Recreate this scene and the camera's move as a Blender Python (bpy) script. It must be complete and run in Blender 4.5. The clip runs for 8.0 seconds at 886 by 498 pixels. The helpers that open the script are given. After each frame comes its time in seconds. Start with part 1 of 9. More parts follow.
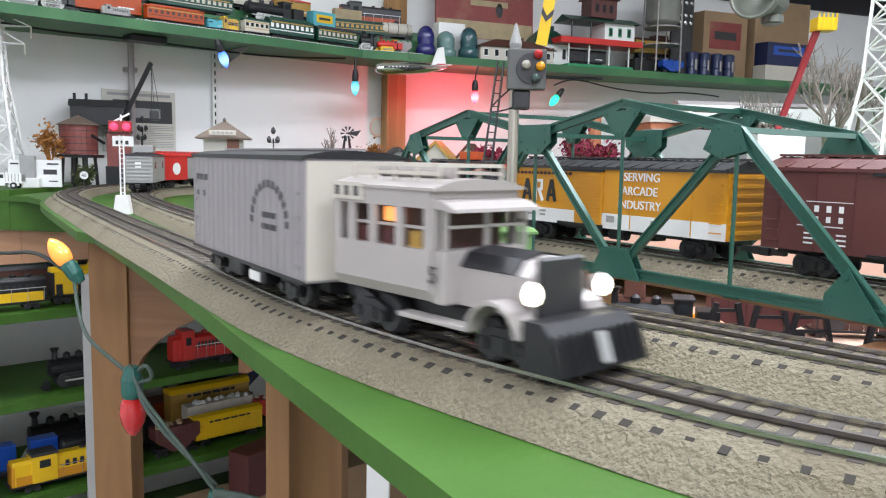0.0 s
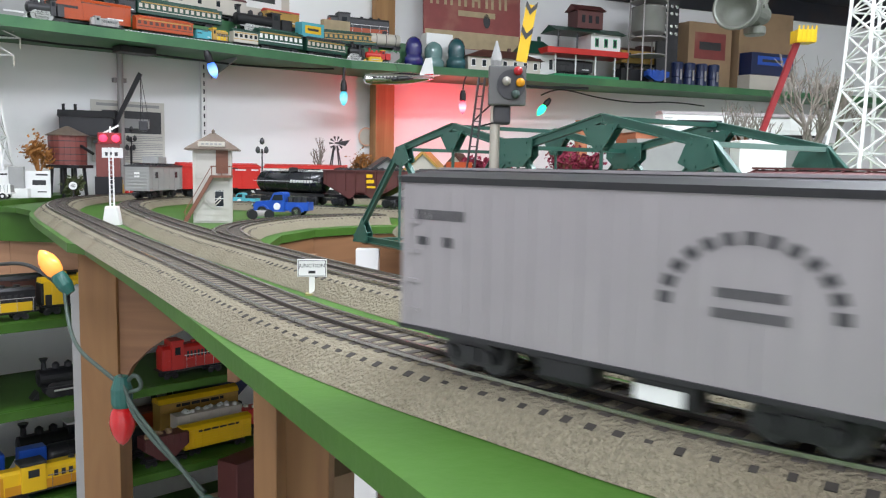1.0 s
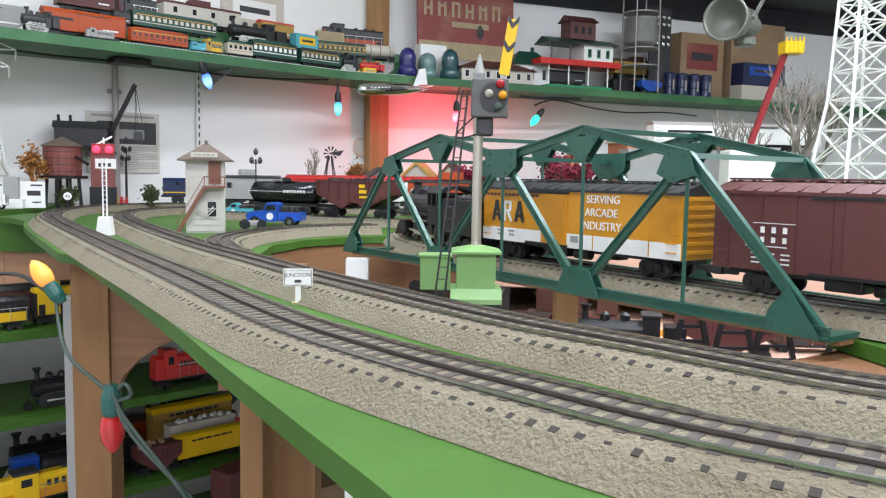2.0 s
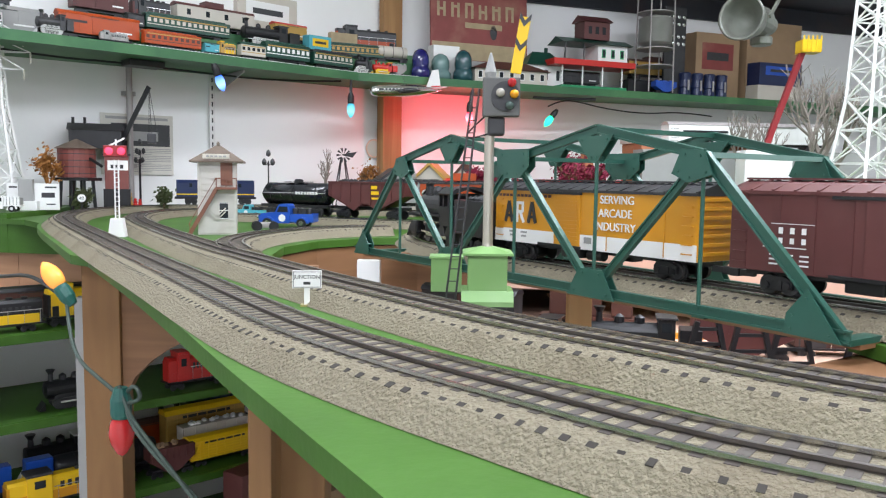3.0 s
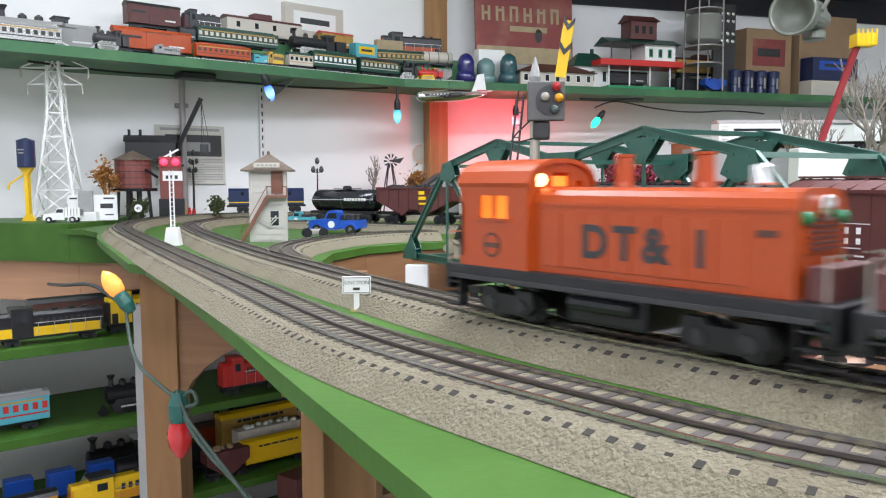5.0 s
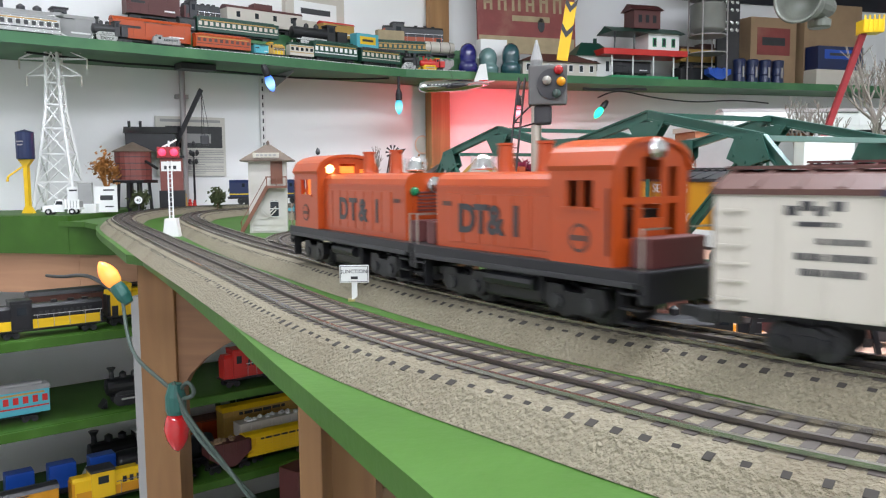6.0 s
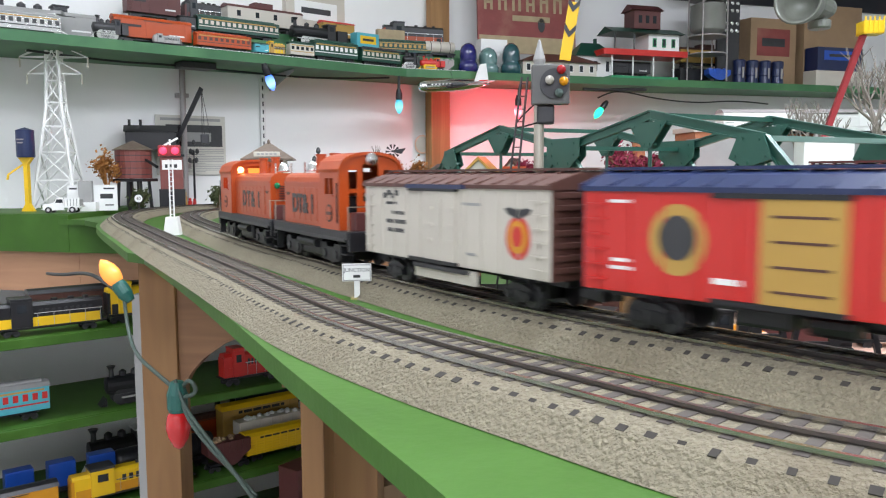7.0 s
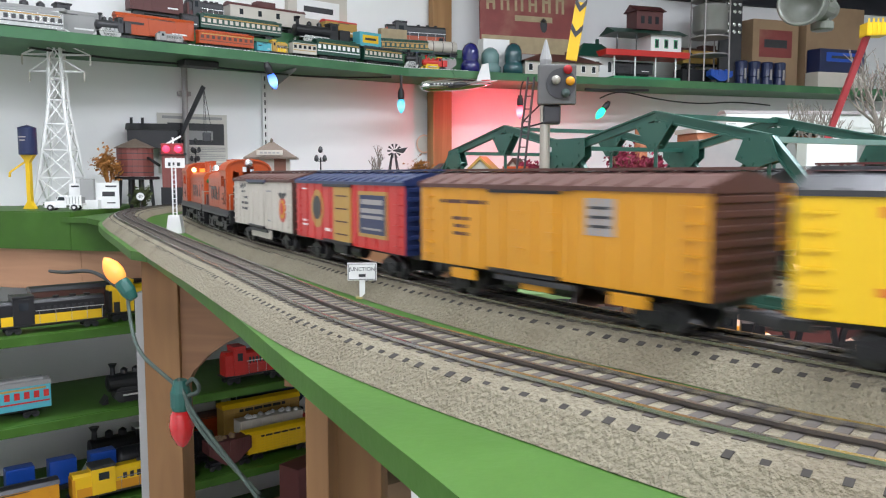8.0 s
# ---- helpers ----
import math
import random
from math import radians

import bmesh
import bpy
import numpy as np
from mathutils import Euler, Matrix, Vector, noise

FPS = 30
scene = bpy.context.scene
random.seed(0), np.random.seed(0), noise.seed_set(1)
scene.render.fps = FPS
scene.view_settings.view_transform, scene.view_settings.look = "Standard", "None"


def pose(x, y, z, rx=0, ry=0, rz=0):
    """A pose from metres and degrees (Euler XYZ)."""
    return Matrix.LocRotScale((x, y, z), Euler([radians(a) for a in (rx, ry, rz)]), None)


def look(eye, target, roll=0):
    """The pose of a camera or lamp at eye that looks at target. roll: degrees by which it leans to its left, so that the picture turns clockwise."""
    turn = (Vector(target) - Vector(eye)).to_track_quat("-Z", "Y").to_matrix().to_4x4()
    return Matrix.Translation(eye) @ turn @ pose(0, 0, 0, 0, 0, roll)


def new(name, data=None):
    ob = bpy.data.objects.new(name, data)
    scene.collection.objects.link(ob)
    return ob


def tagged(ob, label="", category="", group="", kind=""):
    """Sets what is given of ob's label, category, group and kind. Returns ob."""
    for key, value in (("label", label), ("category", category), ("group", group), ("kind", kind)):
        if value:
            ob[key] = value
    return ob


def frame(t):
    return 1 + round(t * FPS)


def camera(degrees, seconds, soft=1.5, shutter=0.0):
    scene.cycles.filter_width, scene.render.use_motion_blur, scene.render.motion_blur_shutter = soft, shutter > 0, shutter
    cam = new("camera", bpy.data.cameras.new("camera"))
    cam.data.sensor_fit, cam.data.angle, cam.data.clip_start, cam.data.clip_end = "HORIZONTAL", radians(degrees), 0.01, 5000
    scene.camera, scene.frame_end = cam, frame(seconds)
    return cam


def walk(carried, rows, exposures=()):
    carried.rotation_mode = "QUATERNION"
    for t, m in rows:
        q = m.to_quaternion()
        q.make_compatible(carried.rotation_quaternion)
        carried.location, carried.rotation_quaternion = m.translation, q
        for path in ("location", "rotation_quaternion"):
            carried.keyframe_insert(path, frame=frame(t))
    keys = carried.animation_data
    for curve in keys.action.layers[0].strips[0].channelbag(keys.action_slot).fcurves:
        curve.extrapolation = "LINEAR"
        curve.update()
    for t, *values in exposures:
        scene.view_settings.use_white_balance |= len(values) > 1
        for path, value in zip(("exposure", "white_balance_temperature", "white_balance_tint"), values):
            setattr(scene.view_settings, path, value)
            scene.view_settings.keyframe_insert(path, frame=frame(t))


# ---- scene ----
cam = camera(58.3, 8.0, soft=1.15, shutter=0.5)
PATH = [
    (0, (-0.0143, 0.0154, 0.0985), (-0.0460, 2.2010, -0.1506), 1.11),
    (0.5, (-0.0143, 0.0132, 0.0996), (-0.0318, 2.1999, -0.1417), 1.10),
    (1, (-0.0088, -0.0011, 0.1030), (-0.0134, 2.1872, -0.1237), 1.00),
    (1.5, (-0.0022, -0.0143, 0.1042), (0.0051, 2.1756, -0.1058), 0.90),
    (3, (0.0044, -0.0022, 0.1032), (-0.0314, 2.1887, -0.0931), 0.80),
    (3.5, (0.0000, 0.0000, 0.1020), (-0.0654, 2.1901, -0.0958), 0.50),
    (4, (0.0011, 0.0000, 0.1020), (-0.0875, 2.1899, -0.0884), 0.10),
    (4.5, (0.0055, -0.0044, 0.1032), (-0.1338, 2.1832, -0.0836), -0.20),
    (5, (0.0055, -0.0077, 0.1043), (-0.1635, 2.1779, -0.0818), -0.30),
    (6.5, (0.0078, 0.0110, 0.0977), (-0.1708, 2.1933, -0.1160), -0.50),
    (7, (0.0044, 0.0044, 0.0988), (-0.1699, 2.1877, -0.1084), -0.30),
    (7.5, (0.0000, 0.0044, 0.0987), (-0.1709, 2.1882, -0.1061), -0.10),
    (8, (0.0000, 0.0044, 0.0987), (-0.1741, 2.1876, -0.1094), 0.00),
]
walk(cam, [(t, look(eye, target, roll)) for t, eye, target, roll in PATH])

# ---- light ----
scene.view_settings.exposure = 0.0
world = bpy.data.worlds.new("world")
scene.world = world
world.use_nodes = True
world.node_tree.nodes["Background"].inputs[0].default_value = (0.85, 0.93, 1.0, 1)
world.node_tree.nodes["Background"].inputs[1].default_value = 0.07


# ---- materials ----
def mat(name, color, rough=0.5, metal=0.0, vary=0.12, scale=40.0, bump=0.0, bump_scale=300.0, coat=0.0, dirt=None, dirt_scale=9.0, spec=0.5, relief=0.002):
    """A painted or plain surface: base colour, fine grain and broad uneven wear."""
    m = bpy.data.materials.new(name)
    m.use_nodes = True
    nt = m.node_tree
    b = nt.nodes["Principled BSDF"]
    L = nt.links.new
    tc = nt.nodes.new("ShaderNodeTexCoord")
    n1 = nt.nodes.new("ShaderNodeTexNoise")
    n1.inputs["Scale"].default_value = scale
    n1.inputs["Detail"].default_value = 5
    L(tc.outputs["Object"], n1.inputs["Vector"])
    mix = nt.nodes.new("ShaderNodeMix")
    mix.data_type = "RGBA"
    c = tuple(color)
    mix.inputs[6].default_value = tuple(max(0, v * (1 - vary)) for v in c) + (1,)
    mix.inputs[7].default_value = tuple(min(1, v * (1 + vary)) for v in c) + (1,)
    L(n1.outputs["Fac"], mix.inputs[0])
    out = mix.outputs[2]
    if dirt is not None:
        n2 = nt.nodes.new("ShaderNodeTexNoise")
        n2.inputs["Scale"].default_value = dirt_scale
        n2.inputs["Detail"].default_value = 6
        L(tc.outputs["Object"], n2.inputs["Vector"])
        ramp = nt.nodes.new("ShaderNodeValToRGB")
        ramp.color_ramp.elements[0].position = 0.5
        ramp.color_ramp.elements[1].position = 0.72
        L(n2.outputs["Fac"], ramp.inputs[0])
        mx = nt.nodes.new("ShaderNodeMix")
        mx.data_type = "RGBA"
        mx.inputs[7].default_value = tuple(dirt) + (1,)
        L(ramp.outputs[0], mx.inputs[0])
        L(out, mx.inputs[6])
        out = mx.outputs[2]
    L(out, b.inputs["Base Color"])
    b.inputs["Roughness"].default_value = rough
    b.inputs["Metallic"].default_value = metal
    b.inputs["Specular IOR Level"].default_value = spec
    b.inputs["Coat Weight"].default_value = coat
    if bump:
        n3 = nt.nodes.new("ShaderNodeTexNoise")
        n3.inputs["Scale"].default_value = bump_scale
        n3.inputs["Detail"].default_value = 4
        L(tc.outputs["Object"], n3.inputs["Vector"])
        bp = nt.nodes.new("ShaderNodeBump")
        bp.inputs["Strength"].default_value = bump
        bp.inputs["Distance"].default_value = relief
        L(n3.outputs["Fac"], bp.inputs["Height"])
        L(bp.outputs["Normal"], b.inputs["Normal"])
    return m


def glow(name, color, strength):
    m = bpy.data.materials.new(name)
    m.use_nodes = True
    b = m.node_tree.nodes["Principled BSDF"]
    b.inputs["Base Color"].default_value = (*color, 1)
    b.inputs["Roughness"].default_value = 0.15
    b.inputs["Emission Color"].default_value = (*color, 1)
    b.inputs["Emission Strength"].default_value = strength
    return m


def bulb_glass(name, rim, core, strength, z0, z1):
    """Coloured lamp glass: the filament shows brighter between z0 and z1 of the bulb's own height."""
    m = glow(name, rim, strength)
    nt = m.node_tree
    b = nt.nodes["Principled BSDF"]
    tc = nt.nodes.new("ShaderNodeTexCoord")
    sep = nt.nodes.new("ShaderNodeSeparateXYZ")
    nt.links.new(tc.outputs["Object"], sep.inputs[0])
    mr = nt.nodes.new("ShaderNodeMapRange")
    mr.inputs["From Min"].default_value, mr.inputs["From Max"].default_value = z0, z1
    nt.links.new(sep.outputs["Z"], mr.inputs["Value"])
    r = nt.nodes.new("ShaderNodeValToRGB")
    e = r.color_ramp.elements
    e[0].position, e[0].color = 0.0, (*rim, 1)
    e[1].position, e[1].color = 1.0, tuple(v * 0.35 for v in rim) + (1,)
    q = e.new(0.42)
    q.color = (*core, 1)
    nt.links.new(mr.outputs[0], r.inputs[0])
    nt.links.new(r.outputs[0], b.inputs["Emission Color"])
    return m


def wood(name, light, dark, along=(1, 1, 14)):
    m = bpy.data.materials.new(name)
    m.use_nodes = True
    nt = m.node_tree
    b = nt.nodes["Principled BSDF"]
    L = nt.links.new
    tc = nt.nodes.new("ShaderNodeTexCoord")
    mp = nt.nodes.new("ShaderNodeMapping")
    mp.inputs["Scale"].default_value = tuple(40.0 / a for a in along)
    L(tc.outputs["Object"], mp.inputs["Vector"])
    n = nt.nodes.new("ShaderNodeTexNoise")
    n.inputs["Scale"].default_value = 1.0
    n.inputs["Detail"].default_value = 6
    n.inputs["Distortion"].default_value = 0.8
    L(mp.outputs[0], n.inputs["Vector"])
    r = nt.nodes.new("ShaderNodeValToRGB")
    r.color_ramp.elements[0].position, r.color_ramp.elements[1].position = 0.3, 0.7
    r.color_ramp.elements[0].color = (*dark, 1)
    r.color_ramp.elements[1].color = (*light, 1)
    L(n.outputs["Fac"], r.inputs[0])
    L(r.outputs[0], b.inputs["Base Color"])
    b.inputs["Roughness"].default_value = 0.55
    bp = nt.nodes.new("ShaderNodeBump")
    bp.inputs["Strength"].default_value = 0.15
    bp.inputs["Distance"].default_value = 0.002
    L(n.outputs["Fac"], bp.inputs["Height"])
    L(bp.outputs["Normal"], b.inputs["Normal"])
    return m


M = {}
M["wall"] = mat("wall_paint", (0.86, 0.86, 0.85), 0.7, vary=0.03, scale=3, bump=0.1, bump_scale=120, dirt=(0.80, 0.79, 0.77), dirt_scale=1.5)
M["green"] = mat("green_board_paint", (0.044, 0.120, 0.013), 0.52, spec=0.3, vary=0.25, scale=14, bump=0.12, bump_scale=160, dirt=(0.062, 0.150, 0.026), dirt_scale=7)
M["shelf"] = mat("shelf_green_paint", (0.035, 0.13, 0.05), 0.5, vary=0.2, scale=12, bump=0.1, bump_scale=90, dirt=(0.08, 0.22, 0.08), dirt_scale=4)
M["roadbed"] = mat("sandy_roadbed", (0.245, 0.215, 0.148), 0.95, vary=0.40, scale=450, bump=1.0, bump_scale=480, relief=0.0045, dirt=(0.200, 0.168, 0.112), dirt_scale=14)
M["roadbed_top"] = mat("worn_roadbed_top", (0.34, 0.31, 0.26), 0.85, vary=0.2, scale=160, bump=0.3, bump_scale=420, dirt=(0.22, 0.18, 0.14), dirt_scale=18)
M["tie"] = mat("dark_tie", (0.072, 0.060, 0.050), 0.75, vary=0.5, scale=120)
M["rail"] = mat("steel_rail", (0.40, 0.385, 0.36), 0.24, 0.95, vary=0.25, scale=60)
M["rail_mid"] = mat("dark_centre_rail", (0.15, 0.135, 0.125), 0.35, 0.8, vary=0.3, scale=60)
M["wood"] = wood("pine", (0.38, 0.205, 0.080), (0.27, 0.135, 0.048))
M["ply"] = wood("plywood", (0.27, 0.135, 0.060), (0.19, 0.090, 0.040), (14, 14, 1))
# pine under the table: the shade there is put into this darker colour
M["post_wood"] = wood("shaded_post_wood", (0.28, 0.145, 0.052), (0.20, 0.095, 0.032))
# apron plywood with the bulb's light put into a paler colour
M["apron"] = wood("bulb_lit_apron_ply", (0.50, 0.27, 0.15), (0.40, 0.20, 0.11), (14, 14, 1))
M["bridge"] = mat("bridge_green_steel", (0.026, 0.098, 0.072), 0.34, 0.1, vary=0.15, scale=30, dirt=(0.04, 0.11, 0.08), dirt_scale=20)
M["black"] = mat("black_plastic", (0.010, 0.010, 0.012), 0.42, vary=0.3, scale=60)
M["gunmetal"] = mat("dark_grey_metal", (0.045, 0.045, 0.048), 0.4, 0.3, vary=0.25, scale=60)
M["white"] = mat("white_paint", (0.80, 0.80, 0.78), 0.45, vary=0.05, scale=30)
M["silver"] = mat("silver_paint", (0.335, 0.310, 0.300), 0.38, 0.1, vary=0.06, scale=25)
M["van_grey"] = mat("worn_silver_grey_paint", (0.285, 0.265, 0.268), 0.40, 0.1, vary=0.08, scale=25, dirt=(0.30, 0.28, 0.28), dirt_scale=20)
M["bus_grey"] = mat("warm_pale_silver_paint", (0.40, 0.365, 0.345), 0.34, 0.1, vary=0.06, scale=25)
M["chrome"] = mat("bright_metal", (0.7, 0.7, 0.7), 0.2, 1.0, vary=0.1)
M["boxgreen"] = mat("light_green_enamel", (0.19, 0.35, 0.12), 0.4, vary=0.1, scale=20, dirt=(0.24, 0.39, 0.17), dirt_scale=15)
M["orange"] = mat("orange_plastic", (0.40, 0.058, 0.008), 0.34, vary=0.06, scale=30)
M["yellow"] = mat("yellow_plastic", (0.80, 0.50, 0.01), 0.4, vary=0.06, scale=30)
M["amber"] = mat("amber_yellow_paint", (0.62, 0.275, 0.012), 0.36, vary=0.08, scale=30)
M["red"] = mat("red_plastic", (0.55, 0.025, 0.02), 0.35, vary=0.08, scale=30)
M["maroon"] = mat("maroon_paint", (0.10, 0.028, 0.026), 0.5, vary=0.15, scale=30, dirt=(0.12, 0.04, 0.036), dirt_scale=12)
M["brown"] = mat("brown_roof_paint", (0.085, 0.034, 0.025), 0.5, vary=0.2, scale=30)
M["navy"] = mat("navy_blue_paint", (0.012, 0.022, 0.075), 0.34, vary=0.15, scale=30)
M["blue"] = mat("bright_blue_paint", (0.015, 0.08, 0.42), 0.3, vary=0.1, scale=30)
M["cyan"] = mat("turquoise_paint", (0.08, 0.40, 0.48), 0.35, vary=0.1, scale=30)
M["gold"] = mat("gold_tan_paint", (0.45, 0.27, 0.06), 0.45, vary=0.1, scale=30)
M["cream"] = mat("cream_plastic", (0.55, 0.51, 0.44), 0.45, vary=0.06, scale=30)
M["grey"] = mat("grey_paint", (0.30, 0.30, 0.29), 0.5, vary=0.12, scale=30)
M["darkgreen"] = mat("dark_green_plastic", (0.012, 0.06, 0.04), 0.35, vary=0.2, scale=30)
M["floor"] = mat("grey_concrete", (0.42, 0.40, 0.37), 0.7, vary=0.15, scale=5, dirt=(0.34, 0.32, 0.30), dirt_scale=2)
M["flash_red"] = glow("lit_red_flasher", (1.0, 0.04, 0.10), 1.7)
M["glue"] = mat("dry_yellow_glue", (0.35, 0.30, 0.12), 0.4)
M["peach"] = mat("peach_board_paint", (0.75, 0.48, 0.36), 0.6, vary=0.06, scale=8)
M["station_green"] = mat("toy_green_plastic", (0.02, 0.25, 0.10), 0.4, vary=0.1)
M["zinc"] = mat("dull_zinc", (0.26, 0.26, 0.24), 0.45, 0.5, vary=0.2, scale=20)
M["slot"] = mat("tie_slot_shade", (0.034, 0.029, 0.023), 0.9, vary=0.3)
# lower deck, a darker brown than the other plywood
M["pit_wood"] = mat("dark_brown_deck", (0.085, 0.045, 0.030), 0.7, vary=0.3, scale=25)
M["boom_red"] = mat("dark_red_boom_paint", (0.26, 0.02, 0.025), 0.4)
M["paper"] = mat("newsprint", (0.58, 0.56, 0.50), 0.8, vary=0.1, scale=30)
M["brick"] = mat("toy_brick", (0.42, 0.15, 0.07), 0.7, vary=0.3, scale=120)
M["dark_board"] = mat("dark_blue_board", (0.022, 0.024, 0.034), 0.6, vary=0.35, scale=14, dirt=(0.05, 0.03, 0.03), dirt_scale=5)
M["lampface"] = glow("lamp_diffuser", (0.93, 0.97, 1.0), 9.0)


# ---- building helpers ----
def solid(bm):
    bmesh.ops.recalc_face_normals(bm, faces=bm.faces)
    return bm


def part(name, bm, material, parent=None, label="", at=None, smooth=False):
    me = bpy.data.meshes.new(name)
    if smooth:
        for f in bm.faces:
            f.smooth = True
    bm.to_mesh(me)
    bm.free()
    for x in material if isinstance(material, (list, tuple)) else [material]:
        me.materials.append(M[x] if isinstance(x, str) else x)
    ob = new(name, me)
    if parent is not None:
        ob.parent = parent
    if at is not None:
        ob.matrix_basis = at
    if label:
        ob["label"] = label
    return ob


def thing(name, m, label, category, group="", kind=""):
    e = new(name)
    e.empty_display_size = 0.02
    e.matrix_basis = m
    return tagged(e, label, category, group, kind)


def box(bm, x0, x1, y0, y1, z0, z1, bevel=0.0, mi=0):
    vs = [bm.verts.new((x, y, z)) for x in (x0, x1) for y in (y0, y1) for z in (z0, z1)]
    fs = []
    for q in ((0, 1, 3, 2), (4, 6, 7, 5), (0, 4, 5, 1), (2, 3, 7, 6), (0, 2, 6, 4), (1, 5, 7, 3)):
        f = bm.faces.new([vs[i] for i in q])
        f.material_index = mi
        fs.append(f)
    if bevel > 0:
        es = list({e for f in fs for e in f.edges})
        bmesh.ops.bevel(bm, geom=es, offset=bevel, segments=2, affect="EDGES", profile=0.6)
    return bm


def B(x0, x1, y0, y1, z0, z1, bevel=0.0):
    return solid(box(bmesh.new(), x0, x1, y0, y1, z0, z1, bevel))


def bar(bm, a, b, w, h=None, up=(0, 0, 1), mi=0):
    """A straight bar of section w x h from a to b."""
    a, b = Vector(a), Vector(b)
    h = h or w
    d = (b - a).normalized()
    s = d.cross(Vector(up))
    if s.length < 1e-4:
        s = d.cross(Vector((1, 0, 0)))
    s.normalize()
    u = s.cross(d)
    vs = []
    for p in (a, b):
        for i, j in ((-1, -1), (1, -1), (1, 1), (-1, 1)):
            vs.append(bm.verts.new(p + s * (i * w / 2) + u * (j * h / 2)))
    for q in ((3, 2, 1, 0), (4, 5, 6, 7), (0, 1, 5, 4), (1, 2, 6, 5), (2, 3, 7, 6), (3, 0, 4, 7)):
        bm.faces.new([vs[i] for i in q]).material_index = mi
    return bm


def rod(bm, a, b, r, n=8, r2=None, mi=0, caps=True):
    a, b = Vector(a), Vector(b)
    r2 = r if r2 is None else r2
    q = (b - a).to_track_quat("Z", "Y")
    rings = []
    for p, rr in ((a, r), (b, r2)):
        rings.append([bm.verts.new(p + q @ Vector((rr * math.cos(2 * math.pi * k / n), rr * math.sin(2 * math.pi * k / n), 0))) for k in range(n)])
    for k in range(n):
        bm.faces.new((rings[0][k], rings[0][(k + 1) % n], rings[1][(k + 1) % n], rings[1][k])).material_index = mi
    if caps:
        bm.faces.new(rings[0][::-1]).material_index = mi
        bm.faces.new(rings[1]).material_index = mi
    return bm


def lathe(bm, profile, n=16, axis="z", c=(0, 0, 0), mi=0):
    """profile: (radius, height) pairs turned round an axis through c."""
    rings = []
    for r, h in profile:
        ring = []
        for k in range(n):
            a = 2 * math.pi * k / n
            p = (r * math.cos(a), r * math.sin(a), h)
            if axis == "x":
                p = (h, r * math.cos(a), r * math.sin(a))
            elif axis == "y":
                p = (r * math.cos(a), h, r * math.sin(a))
            ring.append(bm.verts.new(Vector(p) + Vector(c)))
        rings.append(ring)
    for A, Bq in zip(rings, rings[1:]):
        for k in range(n):
            bm.faces.new((A[k], A[(k + 1) % n], Bq[(k + 1) % n], Bq[k])).material_index = mi
    bm.faces.new(rings[0][::-1]).material_index = mi
    bm.faces.new(rings[-1]).material_index = mi
    return bm


def prism(bm, pts, y0, y1, mi=0):
    """Extrudes an outline of (x, z) pairs along y."""
    a = [bm.verts.new((x, y0, z)) for x, z in pts]
    b = [bm.verts.new((x, y1, z)) for x, z in pts]
    bm.faces.new(a).material_index = mi
    bm.faces.new(b[::-1]).material_index = mi
    for i in range(len(pts)):
        j = (i + 1) % len(pts)
        bm.faces.new((a[i], b[i], b[j], a[j])).material_index = mi
    return bm


def prism_x(bm, pts, x0, x1, mi=0):
    """Extrudes an outline of (y, z) pairs along x."""
    a = [bm.verts.new((x0, y, z)) for y, z in pts]
    b = [bm.verts.new((x1, y, z)) for y, z in pts]
    bm.faces.new(a[::-1]).material_index = mi
    bm.faces.new(b).material_index = mi
    for i in range(len(pts)):
        j = (i + 1) % len(pts)
        bm.faces.new((a[i], a[j], b[j], b[i])).material_index = mi
    return bm


def slab(pts, z0, z1):
    """A flat plate with a plan outline of (x, y) pairs."""
    bm = bmesh.new()
    a = [bm.verts.new((x, y, z0)) for x, y in pts]
    b = [bm.verts.new((x, y, z1)) for x, y in pts]
    bm.faces.new(a[::-1])
    bm.faces.new(b)
    for i in range(len(pts)):
        j = (i + 1) % len(pts)
        bm.faces.new((a[i], a[j], b[j], b[i]))
    return solid(bm)


def letters(text, size, material, parent, at, depth=0.0004, label="", weight=0.0):
    """Raised lettering with the built-in font, standing in the local xz plane."""
    cu = bpy.data.curves.new("lettering", "FONT")
    cu.body, cu.size, cu.extrude = text, size, depth
    cu.align_x, cu.offset = "CENTER", weight
    tmp = bpy.data.objects.new("lettering", cu)
    me = bpy.data.meshes.new_from_object(tmp)
    bpy.data.objects.remove(tmp)
    me.materials.append(M[material])
    ob = new("lettering", me)
    ob.parent = parent
    ob.matrix_basis = at @ pose(0, 0, 0, 90)
    if label:
        ob["label"] = label
    return ob


